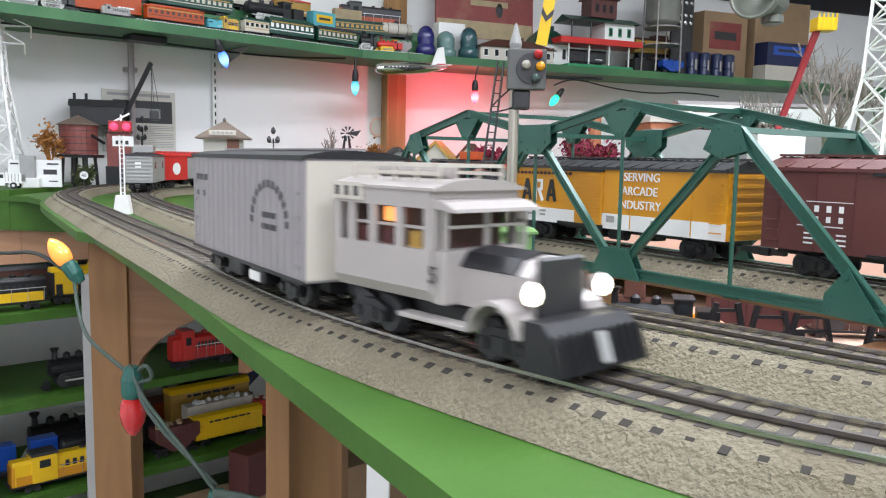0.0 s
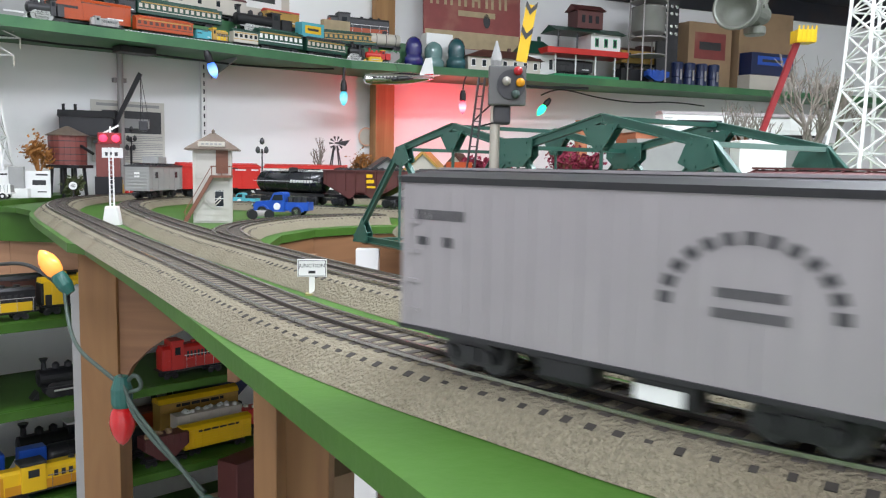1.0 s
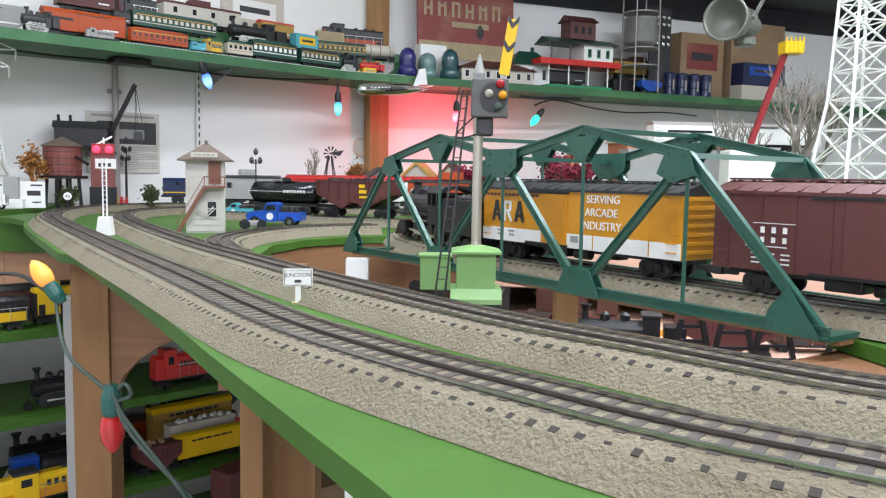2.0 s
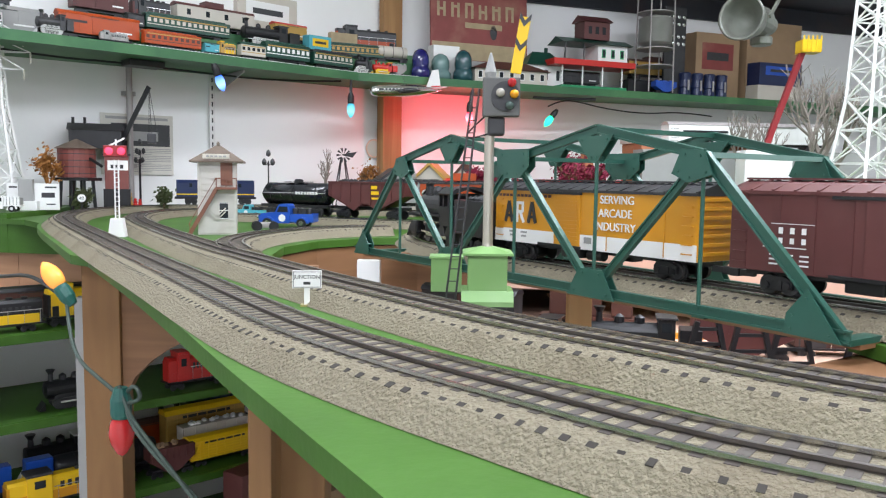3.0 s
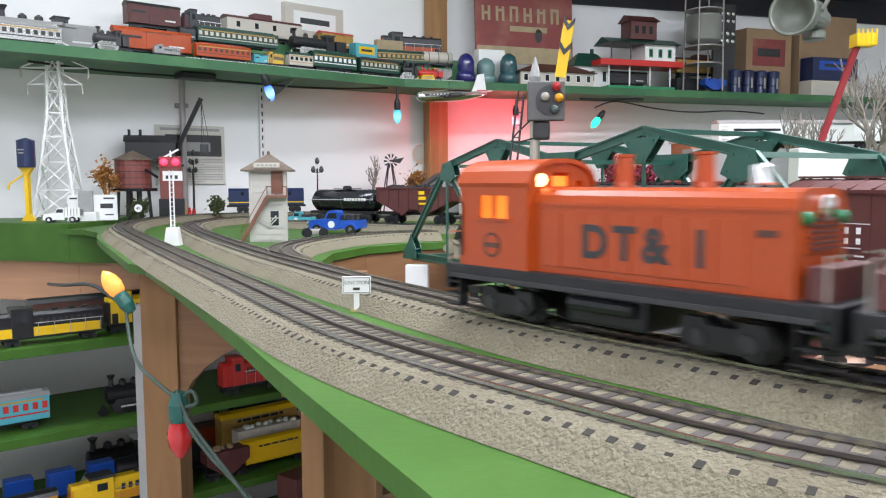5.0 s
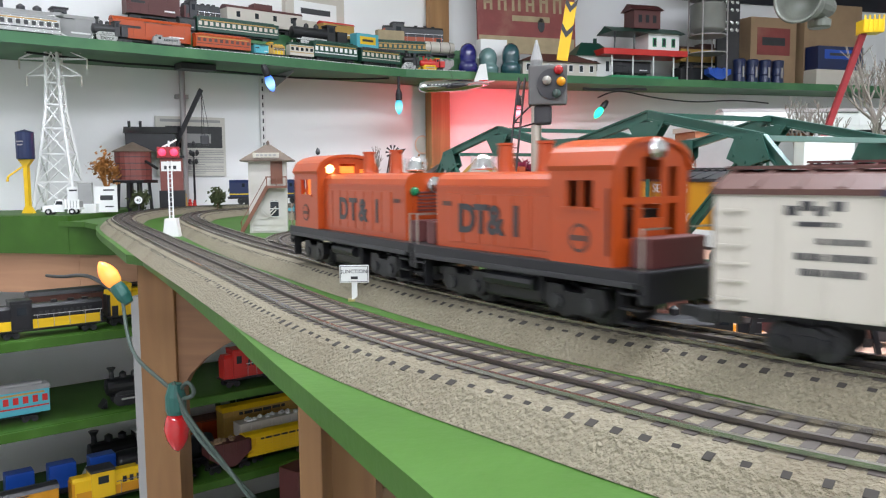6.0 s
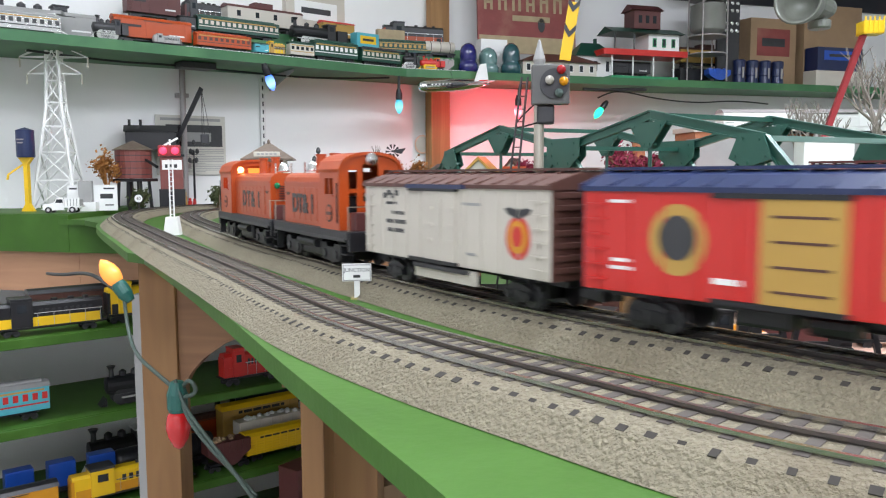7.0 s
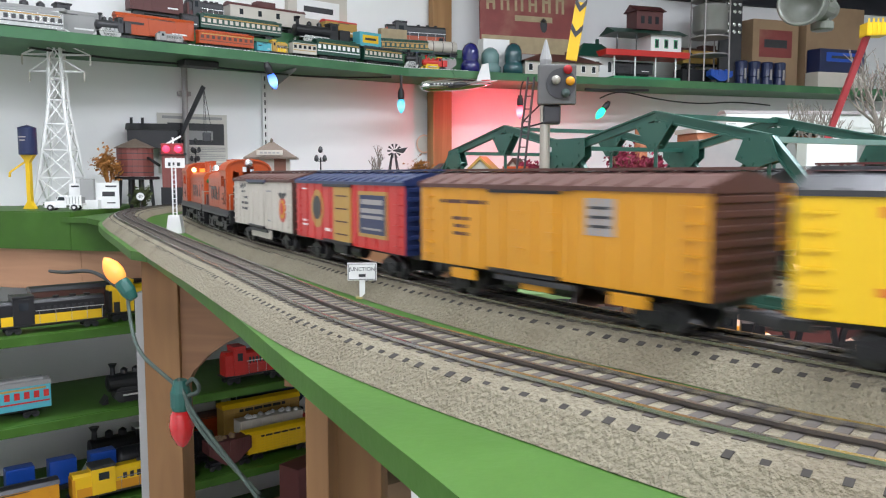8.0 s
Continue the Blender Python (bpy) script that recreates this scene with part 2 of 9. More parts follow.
class Track:
    """A smooth line through plan points, walked by arc length."""

    def __init__(self, pts, z):
        self.z = z
        p = [Vector((x, y)) for x, y in pts]
        p = [2 * p[0] - p[1]] + p + [2 * p[-1] - p[-2]]
        out = []
        for i in range(1, len(p) - 2):
            for k in range(24):
                t = k / 24
                a, b, c, d = p[i - 1], p[i], p[i + 1], p[i + 2]
                out.append(0.5 * ((2 * b) + (c - a) * t + (2 * a - 5 * b + 4 * c - d) * t * t + (3 * b - a - 3 * c + d) * t ** 3))
        out.append(p[-2])
        self.p = np.array([tuple(v) for v in out])
        seg = np.linalg.norm(np.diff(self.p, axis=0), axis=1)
        self.s = np.concatenate([[0], np.cumsum(seg)])
        self.length = float(self.s[-1])

    def at(self, s):
        if s < 0:
            d = self.p[1] - self.p[0]
            q = self.p[0] + d / np.linalg.norm(d) * s
            return float(q[0]), float(q[1])
        if s > self.length:
            d = self.p[-1] - self.p[-2]
            q = self.p[-1] + d / np.linalg.norm(d) * (s - self.length)
            return float(q[0]), float(q[1])
        return float(np.interp(s, self.s, self.p[:, 0])), float(np.interp(s, self.s, self.p[:, 1]))

    def frame_at(self, s):
        a, b = self.at(s - 0.004), self.at(s + 0.004)
        d = Vector((b[0] - a[0], b[1] - a[1])).normalized()
        return Vector(self.at(s)), d, Vector((-d.y, d.x))

    def car(self, s, wheelbase, flip=False):
        """The pose of a car whose trucks ride the line at s +- wheelbase / 2; its +x looks along the line."""
        a, b = self.at(s - wheelbase / 2), self.at(s + wheelbase / 2)
        yaw = math.degrees(math.atan2(b[1] - a[1], b[0] - a[0]))
        return pose((a[0] + b[0]) / 2, (a[1] + b[1]) / 2, self.z, 0, 0, yaw + (180 if flip else 0))


def sweep(line, s0, s1, outline, step=0.02):
    """Sweeps a closed outline of (offset, height) pairs along a Track."""
    n = max(2, int((s1 - s0) / step))
    verts, faces = [], []
    k = len(outline)
    for i in range(n + 1):
        c, d, nrm = line.frame_at(s0 + (s1 - s0) * i / n)
        for o, h in outline:
            verts.append((c.x + nrm.x * o, c.y + nrm.y * o, h))
        if i:
            for j in range(k):
                a, b = (i - 1) * k + j, (i - 1) * k + (j + 1) % k
                faces.append((a, b, b + k, a + k))
    faces.append(tuple(range(k))[::-1])
    faces.append(tuple(range(n * k, n * k + k)))
    bm = bmesh.new()
    vs = [bm.verts.new(v) for v in verts]
    for f in faces:
        bm.faces.new([vs[i] for i in f])
    return solid(bm)


RAIL = 0.0175   # height of the rail heads over the table
T1 = Track([(2.3, -0.42), (1.6, -0.30), (1.1, -0.17), (0.8, -0.07), (0.58, 0.015), (0.40, 0.085), (0.24, 0.167), (0.129, 0.24), (0.084, 0.273), (0.04, 0.316), (-0.02, 0.377), (-0.087, 0.458), (-0.153, 0.558), (-0.239, 0.695),
            (-0.391, 0.932), (-0.537, 1.165), (-0.683, 1.399), (-0.786, 1.586), (-0.86, 1.79), (-0.885, 1.98), (-0.86, 2.14), (-0.77, 2.26), (-0.62, 2.32), (-0.42, 2.36)], RAIL)
T2 = Track([(2.3, -0.23), (1.6, -0.16), (1.15, -0.055), (0.85, 0.035), (0.66, 0.1), (0.49, 0.168), (0.35, 0.234), (0.25, 0.293), (0.179, 0.34), (0.111, 0.409), (0.054, 0.466), (-0.001, 0.534), (-0.062, 0.617), (-0.122, 0.702), (-0.201, 0.821), (-0.286, 0.949), (-0.419, 1.171), (-0.561, 1.424), (-0.655, 1.62), (-0.7, 1.79), (-0.69, 1.94), (-0.62, 2.06), (-0.5, 2.13), (-0.34, 2.15), (-0.1, 2.1)], RAIL)
T3 = Track([(1.3, 0.12), (0.85, 0.20), (0.58, 0.30), (0.42, 0.415), (0.30, 0.562), (0.235, 0.655), (0.145, 0.788), (0.055, 0.92), (0.0, 1.03), (-0.04, 1.16), (-0.05, 1.30), (-0.02, 1.46), (0.06, 1.60)], RAIL)
T4 = Track([(-0.245, 0.905), (-0.295, 1.04), (-0.30, 1.16), (-0.265, 1.29), (-0.19, 1.385), (-0.12, 1.42)], RAIL)
T5 = Track([(-0.50, 1.80), (-0.383, 1.748), (-0.122, 1.62), (0.2, 1.50), (0.6, 1.36)], RAIL)

# ---- room ----
CEIL, FLOOR = 1.30, -1.05
WA = Vector((0.61, 0.48)).normalized()        # along the back wall, left stretch
WB = Vector((0.93, 0.37)).normalized()        # along the back wall, right stretch
CORNER = Vector((-0.21, 2.95))
A0 = CORNER - WA * 2.6
B1 = CORNER + WB * 3.2


def upright(name, p, q, z0, z1, t, material, kind="structure", label="", category="wall"):
    """A wall from p to q, t thick to the left of its run."""
    p, q = Vector(p), Vector(q)
    d = (q - p).normalized()
    n = Vector((-d.y, d.x)) * t
    ob = part(name, slab([tuple(p), tuple(q), tuple(q + n), tuple(p + n)], z0, z1), material)
    return tagged(ob, label, category, "", kind)


upright("wall_back_left", A0, CORNER + WA * 0.05, FLOOR, CEIL, 0.1, "wall", label="white painted room wall behind the layout")
upright("wall_back_right", CORNER, B1, FLOOR, CEIL, 0.1, "wall", label="white painted room wall behind the layout")
upright("wall_left", (-2.3, -2.6), A0, FLOOR, CEIL, 0.1, "wall", label="white painted side wall")
upright("wall_right", B1, (2.8, -2.6), FLOOR, CEIL, 0.1, "wall", label="white painted side wall")
upright("wall_behind", (2.8, -2.6), (-2.3, -2.6), FLOOR, CEIL, 0.1, "wall", label="white painted wall at the open end of the room")
tagged(part("floor", B(-2.5, 3.0, -2.8, 4.3, FLOOR - 0.05, FLOOR), "floor"), "bare grey concrete floor", "floor", "", "structure")
tagged(part("ceiling", B(-2.5, 3.0, -2.8, 4.3, CEIL, CEIL + 0.05), "wall"), "flat white painted ceiling", "ceiling", "", "structure")


def ceiling_light(x, y, yaw, power):
    e = thing("ceiling_light", pose(x, y, CEIL, 0, 0, yaw), "white ceiling fixture with a long cool tube diffuser", "ceiling light", "ceiling lights")
    part("frame", B(-0.62, 0.62, -0.09, 0.09, -0.03, 0.0, 0.004), "white", e)
    part("diffuser", B(-0.6, 0.6, -0.075, 0.075, -0.045, -0.031, 0.004), "lampface", e)
    la = bpy.data.lights.new("tube", "AREA")
    la.shape, la.size, la.size_y, la.energy = "RECTANGLE", 1.2, 0.15, power
    la.color = (0.83, 0.87, 1.0)
    lo = new("tube_lamp", la)
    lo.matrix_basis = pose(x, y, CEIL - 0.055, 0, 0, yaw)
    return e


ceiling_light(-0.55, -1.3, 0, 34)
ceiling_light(0.85, -1.1, 0, 37)
ceiling_light(0.45, 0.55, 20, 21)
ceiling_light(1.1, 1.5, 20, 25)
ceiling_light(-0.75, 1.05, 40, 15)

# ---- layout tables ----
def offset_line(line, s0, s1, off, n=40):
    out = []
    for i in range(n + 1):
        c, d, nrm = line.frame_at(s0 + (s1 - s0) * i / n)
        out.append((c.x + nrm.x * off, c.y + nrm.y * off))
    return out


def s_near(line, x, y):
    return float(line.s[np.argmin((line.p[:, 0] - x) ** 2 + (line.p[:, 1] - y) ** 2)])


TH = 0.0115
# offset sides: travelling from the near end away, the left-hand side is towards the aisle
E0, E1 = s_near(T1, -0.02, 0.377) - 0.35, s_near(T1, -0.80, 1.62)
EDGE = Track([(0.62, -0.10), (0.30, -0.04), (0.124, 0.064), (0.036, 0.159), (-0.030, 0.267), (-0.071, 0.336), (-0.126, 0.429), (-0.191, 0.542), (-0.299, 0.722), (-0.446, 0.957)], 0.0)
front = [EDGE.at(EDGE.length * i / 60) for i in range(61)] + offset_line(T1, s_near(T1, -0.44, 1.01), E1, 0.048, 30)
back2 = offset_line(T2, s_near(T2, 0.464, 0.18), s_near(T2, -0.255, 0.92), -0.071, 40)
hole = [(-0.235, 1.02), (-0.245, 1.14), (-0.215, 1.25), (-0.15, 1.325), (-0.06, 1.365), (0.06, 1.37), (0.20, 1.34), (0.42, 1.20), (0.75, 1.05)]
plan = front + [(-0.93, 1.70), (-1.05, 1.75), (-1.75, 1.86), (-1.75, 2.2), (-1.2, 2.16)] + [tuple(CORNER + Vector((0.0, -0.02))), (0.9, 3.3), (1.5, 2.2), (1.5, 0.9), (0.75, 1.05)] + hole[::-1][1:] + back2[::-1]
board = tagged(part("table_top", slab(plan, -TH, 0.0), "green"), "green-painted plywood train table with a curved edge", "table", "", "structure")
# right-hand table beyond the bridge
tagged(part("table_top_side", slab([(0.275, 0.54), (0.42, 0.64), (0.75, 1.03), (2.5, 0.9), (2.5, -0.6), (0.62, -0.25), (0.5, 0.05), (0.31, 0.36)], -TH, -0.001), "green"), "green-painted side table where the bridge lands", "table", "", "structure")

# ---- tracks ----
def tracks(line, s0, s1, name, ties=True, half=0.029):
    sl = [(-half - 0.012, 0.0004), (-half - 0.001, 0.0108), (-half, 0.0117), (-0.0205, 0.0147), (0.0205, 0.0147), (half, 0.0117), (half + 0.001, 0.0108), (half + 0.012, 0.0004)]
    root = tagged(part("roadbed", sweep(line, s0, s1, sl), "roadbed"), "sandy textured foam roadbed with recessed ties", "roadbed", "", "structure")
    for off, m in ((-0.0168, "rail"), (0.0, "rail_mid"), (0.0168, "rail")):
        w = 0.0011
        part("rail", sweep(line, s0, s1, [(off - w * 1.6, 0.0140), (off - w * 0.5, 0.0146), (off - w * 0.5, 0.0152), (off - w, 0.0157), (off - w, 0.0172), (off + w, 0.0172), (off + w, 0.0157), (off + w * 0.5, 0.0152), (off + w * 0.5, 0.0146), (off + w * 1.6, 0.0140)]), m, root)
    if ties:
        step = 0.0106
        n = int((s1 - s0) / step)
        bm0 = B(-0.0024, 0.0024, -0.0203, 0.0203, 0.0, 0.0008, 0.0002)
        slots = bmesh.new()
        me = bpy.data.meshes.new("tie")
        bm0.to_mesh(me)
        bm0.free()
        me.materials.append(M["tie"])
        rest = bmesh.new()
        for i in range(n):
            s = s0 + (i + 0.5) * step
            c, d, nrm = line.frame_at(s)
            yaw = math.degrees(math.atan2(d.y, d.x)) + random.uniform(-1, 1)
            # dark bars on the bed paint the shade inside the empty tie slots
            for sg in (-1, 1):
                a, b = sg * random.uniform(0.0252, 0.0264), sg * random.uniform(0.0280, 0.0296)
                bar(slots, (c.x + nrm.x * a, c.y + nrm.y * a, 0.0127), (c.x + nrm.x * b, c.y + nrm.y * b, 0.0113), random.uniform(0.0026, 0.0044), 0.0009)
            if i < 240:
                t = new("tie", me)
                t.parent = root
                t.matrix_basis = pose(c.x, c.y, 0.0143, 0, 0, yaw)
            else:
                bar(rest, (c.x - nrm.x * 0.0203, c.y - nrm.y * 0.0203, 0.0145), (c.x + nrm.x * 0.0203, c.y + nrm.y * 0.0203, 0.0145), 0.0048, 0.0012)
        tagged(part("slot_shade_bars", slots, "slot", root), kind="stuff")
        if len(rest.verts):
            tagged(part("ties", rest, "tie", root), kind="stuff")
        else:
            rest.free()
    return root


tracks(T1, 0.0, T1.length, "front")
tracks(T2, 0.0, T2.length, "second")
tracks(T3, 0.0, T3.length, "bridge")
tracks(T4, 0.03, T4.length, "loop")
tracks(T5, 0.0, T5.length, "yard")

# ---- rolling stock ----
def wheelset_truck(parent, x, wheel=0.0085, base=0.017, half=0.0165):
    """A four-wheel truck: bolster, two side frames, four wheels."""
    bm = bmesh.new()
    box(bm, -0.004, 0.004, -half, half, 0.012, 0.019)
    box(bm, -0.002, 0.002, -half, half, 0.004, 0.012)
    t = part("truck", solid(bm), "black", parent, at=pose(x, 0, 0))
    for sg in (-1, 1):
        b2 = bmesh.new()
        y0, y1 = (half + 0.0035, half + 0.0065) if sg > 0 else (-half - 0.0065, -half - 0.0035)
        prism(b2, [(-base / 2 - 0.004, 0.006), (-0.006, 0.0045), (0.006, 0.0045), (base / 2 + 0.004, 0.006), (base / 2 + 0.004, 0.0125), (0.005, 0.0155), (-0.005, 0.0155), (-base / 2 - 0.004, 0.0125)], y0, y1)
        box(b2, -0.0045, 0.0045, y0 - 0.001, y1 + 0.001, 0.006, 0.012)
        for xx in (-base / 2, base / 2):
            rod(b2, (xx, (y0 + y1) / 2 - 0.003, 0.0085), (xx, (y0 + y1) / 2 + 0.003, 0.0085), 0.003, 8)
        part("side_frame", solid(b2), "black", t)
    for xx in (-base / 2, base / 2):
        for sg in (-1, 1):
            b3 = bmesh.new()
            lathe(b3, [(0.003, -0.003), (wheel - 0.001, -0.003), (wheel, -0.0015), (wheel - 0.0005, 0.002), (wheel + 0.0009, 0.0021), (wheel + 0.0009, 0.0033), (0.003, 0.0033)], 14, "y")
            w = part("wheel", solid(b3), "gunmetal", t, at=pose(xx, sg * half, wheel, 0, 0, 0 if sg < 0 else 180))
    return t


def couplers(parent, L):
    for sg in (-1, 1):
        bm = bmesh.new()
        box(bm, 0, 0.016, -0.0025, 0.0025, 0.010, 0.015)
        box(bm, 0.012, 0.021, -0.0045, 0.0045, 0.009, 0.016, 0.0012)
        part("coupler", solid(bm), "gunmetal", parent, at=pose(sg * (L / 2 - 0.004), 0, 0, 0, 0, 0 if sg > 0 else 180))


def marks(parent, rects, y, material, label=""):
    """Plain painted bars (x, z, width, height) on the side at y, one part each."""
    e = 0.0003 if y > 0 else -0.0003
    for x, z, w, h in rects:
        ob = part("marking", B(x - w / 2, x + w / 2, min(y, y + e), max(y, y + e), z - h / 2, z + h / 2), material, parent, label)
    return ob


def disc(parent, x, z, rx, rz, y, material, name="emblem", label=""):
    bm = bmesh.new()
    n = 24
    e = 0.0004 if y > 0 else -0.0004
    pts = [(x + rx * math.cos(2 * math.pi * k / n), z + rz * math.sin(2 * math.pi * k / n)) for k in range(n)]
    prism(bm, pts, y, y + e)
    return part(name, solid(bm), material, parent, label)


def freight_car(name, m, L, label, category, body, roof, ends=None, W=0.058, z0=0.019, eave=0.0745, peak=0.084, band=None, ribs=8, door="plain", door_mat=None, roof_ribs=True, door_x=0.0, group=""):
    e = thing(name, m, label, category, group)
    ends = ends or body
    h = W / 2
    part("body", B(-L / 2, L / 2, -h, h, z0, eave, 0.0006), body, e)
    if band:
        part("lower_band", B(-L / 2 - 0.0002, L / 2 + 0.0002, -h - 0.0003, h + 0.0003, z0 - 0.0002, z0 + 0.014), band, e)
    for sg in (-1, 1):
        xe = sg * (L / 2 + 0.0005)
        ep = part("end_panel", B(*sorted((sg * (L / 2 - 0.0002), sg * (L / 2 + 0.0006))), -h + 0.0006, h - 0.0006, z0, eave), ends, e)
        for k in range(7):
            z = z0 + 0.006 + k * (eave - z0 - 0.010) / 6
            part("end_rib", B(xe - 0.0014, xe + 0.0014, -h + 0.004, h - 0.004, z - 0.0017, z + 0.0017, 0.0005), ends, ep)
    # roof: shallow gable with cross ribs and a running board
    b = bmesh.new()
    o = h + 0.0016
    prism_x(b, [(-o, eave - 0.001), (-o, eave + 0.0015), (-h * 0.5, eave + (peak - eave) * 0.72), (0, peak - 0.0006), (h * 0.5, eave + (peak - eave) * 0.72), (o, eave + 0.0015), (o, eave - 0.001)], -L / 2 - 0.0015, L / 2 + 0.0015)
    part("roof", solid(b), roof, e)
    if roof_ribs:
        n = int(L / 0.017)
        for sg in (-1, 1):
            for k in range(n + 1):
                x = -L / 2 + L * k / n
                b = bmesh.new()
                bar(b, (x, sg * o, eave + 0.0019), (x, sg * 0.004, peak - 0.0006), 0.0022, 0.0014)
                part("roof_rib", solid(b), roof, e)
    part("running_board", B(-L / 2 - 0.003, L / 2 + 0.003, -0.0065, 0.0065, peak - 0.0002, peak + 0.0014), roof, e)
    # side sheathing seams
    for sg in (-1, 1):
        for k in range(ribs):
            x = -L / 2 + L * (k + 0.5) / ribs
            if abs(x - door_x) < 0.021 and door != "none":
                continue
            part("side_rib", B(x - 0.0005, x + 0.0005, min(sg * h, sg * (h + 0.0006)), max(sg * h, sg * (h + 0.0006)), z0 + 0.001, eave - 0.001), body, e)
        if door != "none":
            y0, y1 = sorted((sg * h, sg * (h + 0.0014)))
            d = part("door", B(door_x - 0.0185, door_x + 0.0185, y0, y1, z0 + 0.002, eave - 0.003, 0.0005), door_mat or body, e)
            y2, y3 = sorted((sg * (h + 0.0012), sg * (h + 0.0022)))
            if door == "louvre":
                for k in range(12):
                    z = z0 + 0.007 + k * (eave - z0 - 0.014) / 11
                    part("slat", B(door_x - 0.016, door_x + 0.016, y2, y3, z - 0.0010, z + 0.0010), door_mat or body, d)
            elif door == "hinged":
                for xx in (-0.014, 0.014):
                    for zz in (0.3, 0.5, 0.72):
                        z = z0 + zz * (eave - z0)
                        part("hinge", B(xx - 0.004, xx + 0.004, y2, y3, z - 0.001, z + 0.001), door_mat or body, d)
                part("latch", B(-0.0012, 0.0012, y2, y3, z0 + 0.008, eave - 0.008), door_mat or body, d)
            for z in (z0 + 0.0012, eave - 0.0022):
                y4, y5 = sorted((sg * h, sg * (h + 0.0022)))
                part("door_rail", B(door_x - 0.02, door_x + 0.042, y4, y5, z - 0.0012, z + 0.0012), "black", e)
    # ladders and grab irons on the side and end corners
    for sx in (-1, 1):
        for sg in (-1, 1):
            b = bmesh.new()
            x = sx * (L / 2 - 0.009)
            y = sg * (h + 0.0022)
            for k in range(6):
                z = z0 + 0.006 + k * 0.0078
                bar(b, (x - 0.005, y, z), (x + 0.005, y, z), 0.0009)
                bar(b, (x - 0.005, sg * h, z), (x - 0.005, y, z), 0.0009)
                bar(b, (x + 0.005, sg * h, z), (x + 0.005, y, z), 0.0009)
            part("ladder", solid(b), body, e)
    b = bmesh.new()
    rod(b, (L / 2 + 0.004, 0.012, 0.061), (L / 2 + 0.0055, 0.012, 0.061), 0.008, 14)
    rod(b, (L / 2, 0.012, 0.061), (L / 2 + 0.005, 0.012, 0.061), 0.0012, 6)
    part("brake_wheel", solid(b), "black", e)
    b = bmesh.new()
    box(b, -L / 2 + 0.004, L / 2 - 0.004, -0.012, 0.012, z0 - 0.005, z0)
    box(b, -0.03, -0.012, -0.026, -0.010, z0 - 0.012, z0, 0.002)
    box(b, 0.006, 0.034, 0.006, 0.024, z0 - 0.010, z0, 0.002)
    rod(b, (-0.02, 0.017, z0 - 0.006), (0.0, 0.017, z0 - 0.006), 0.005, 10)
    part("underframe", solid(b), "black", e)
    for sg in (-1, 1):
        wheelset_truck(e, sg * (L / 2 - 0.037))
    couplers(e, L)
    return e


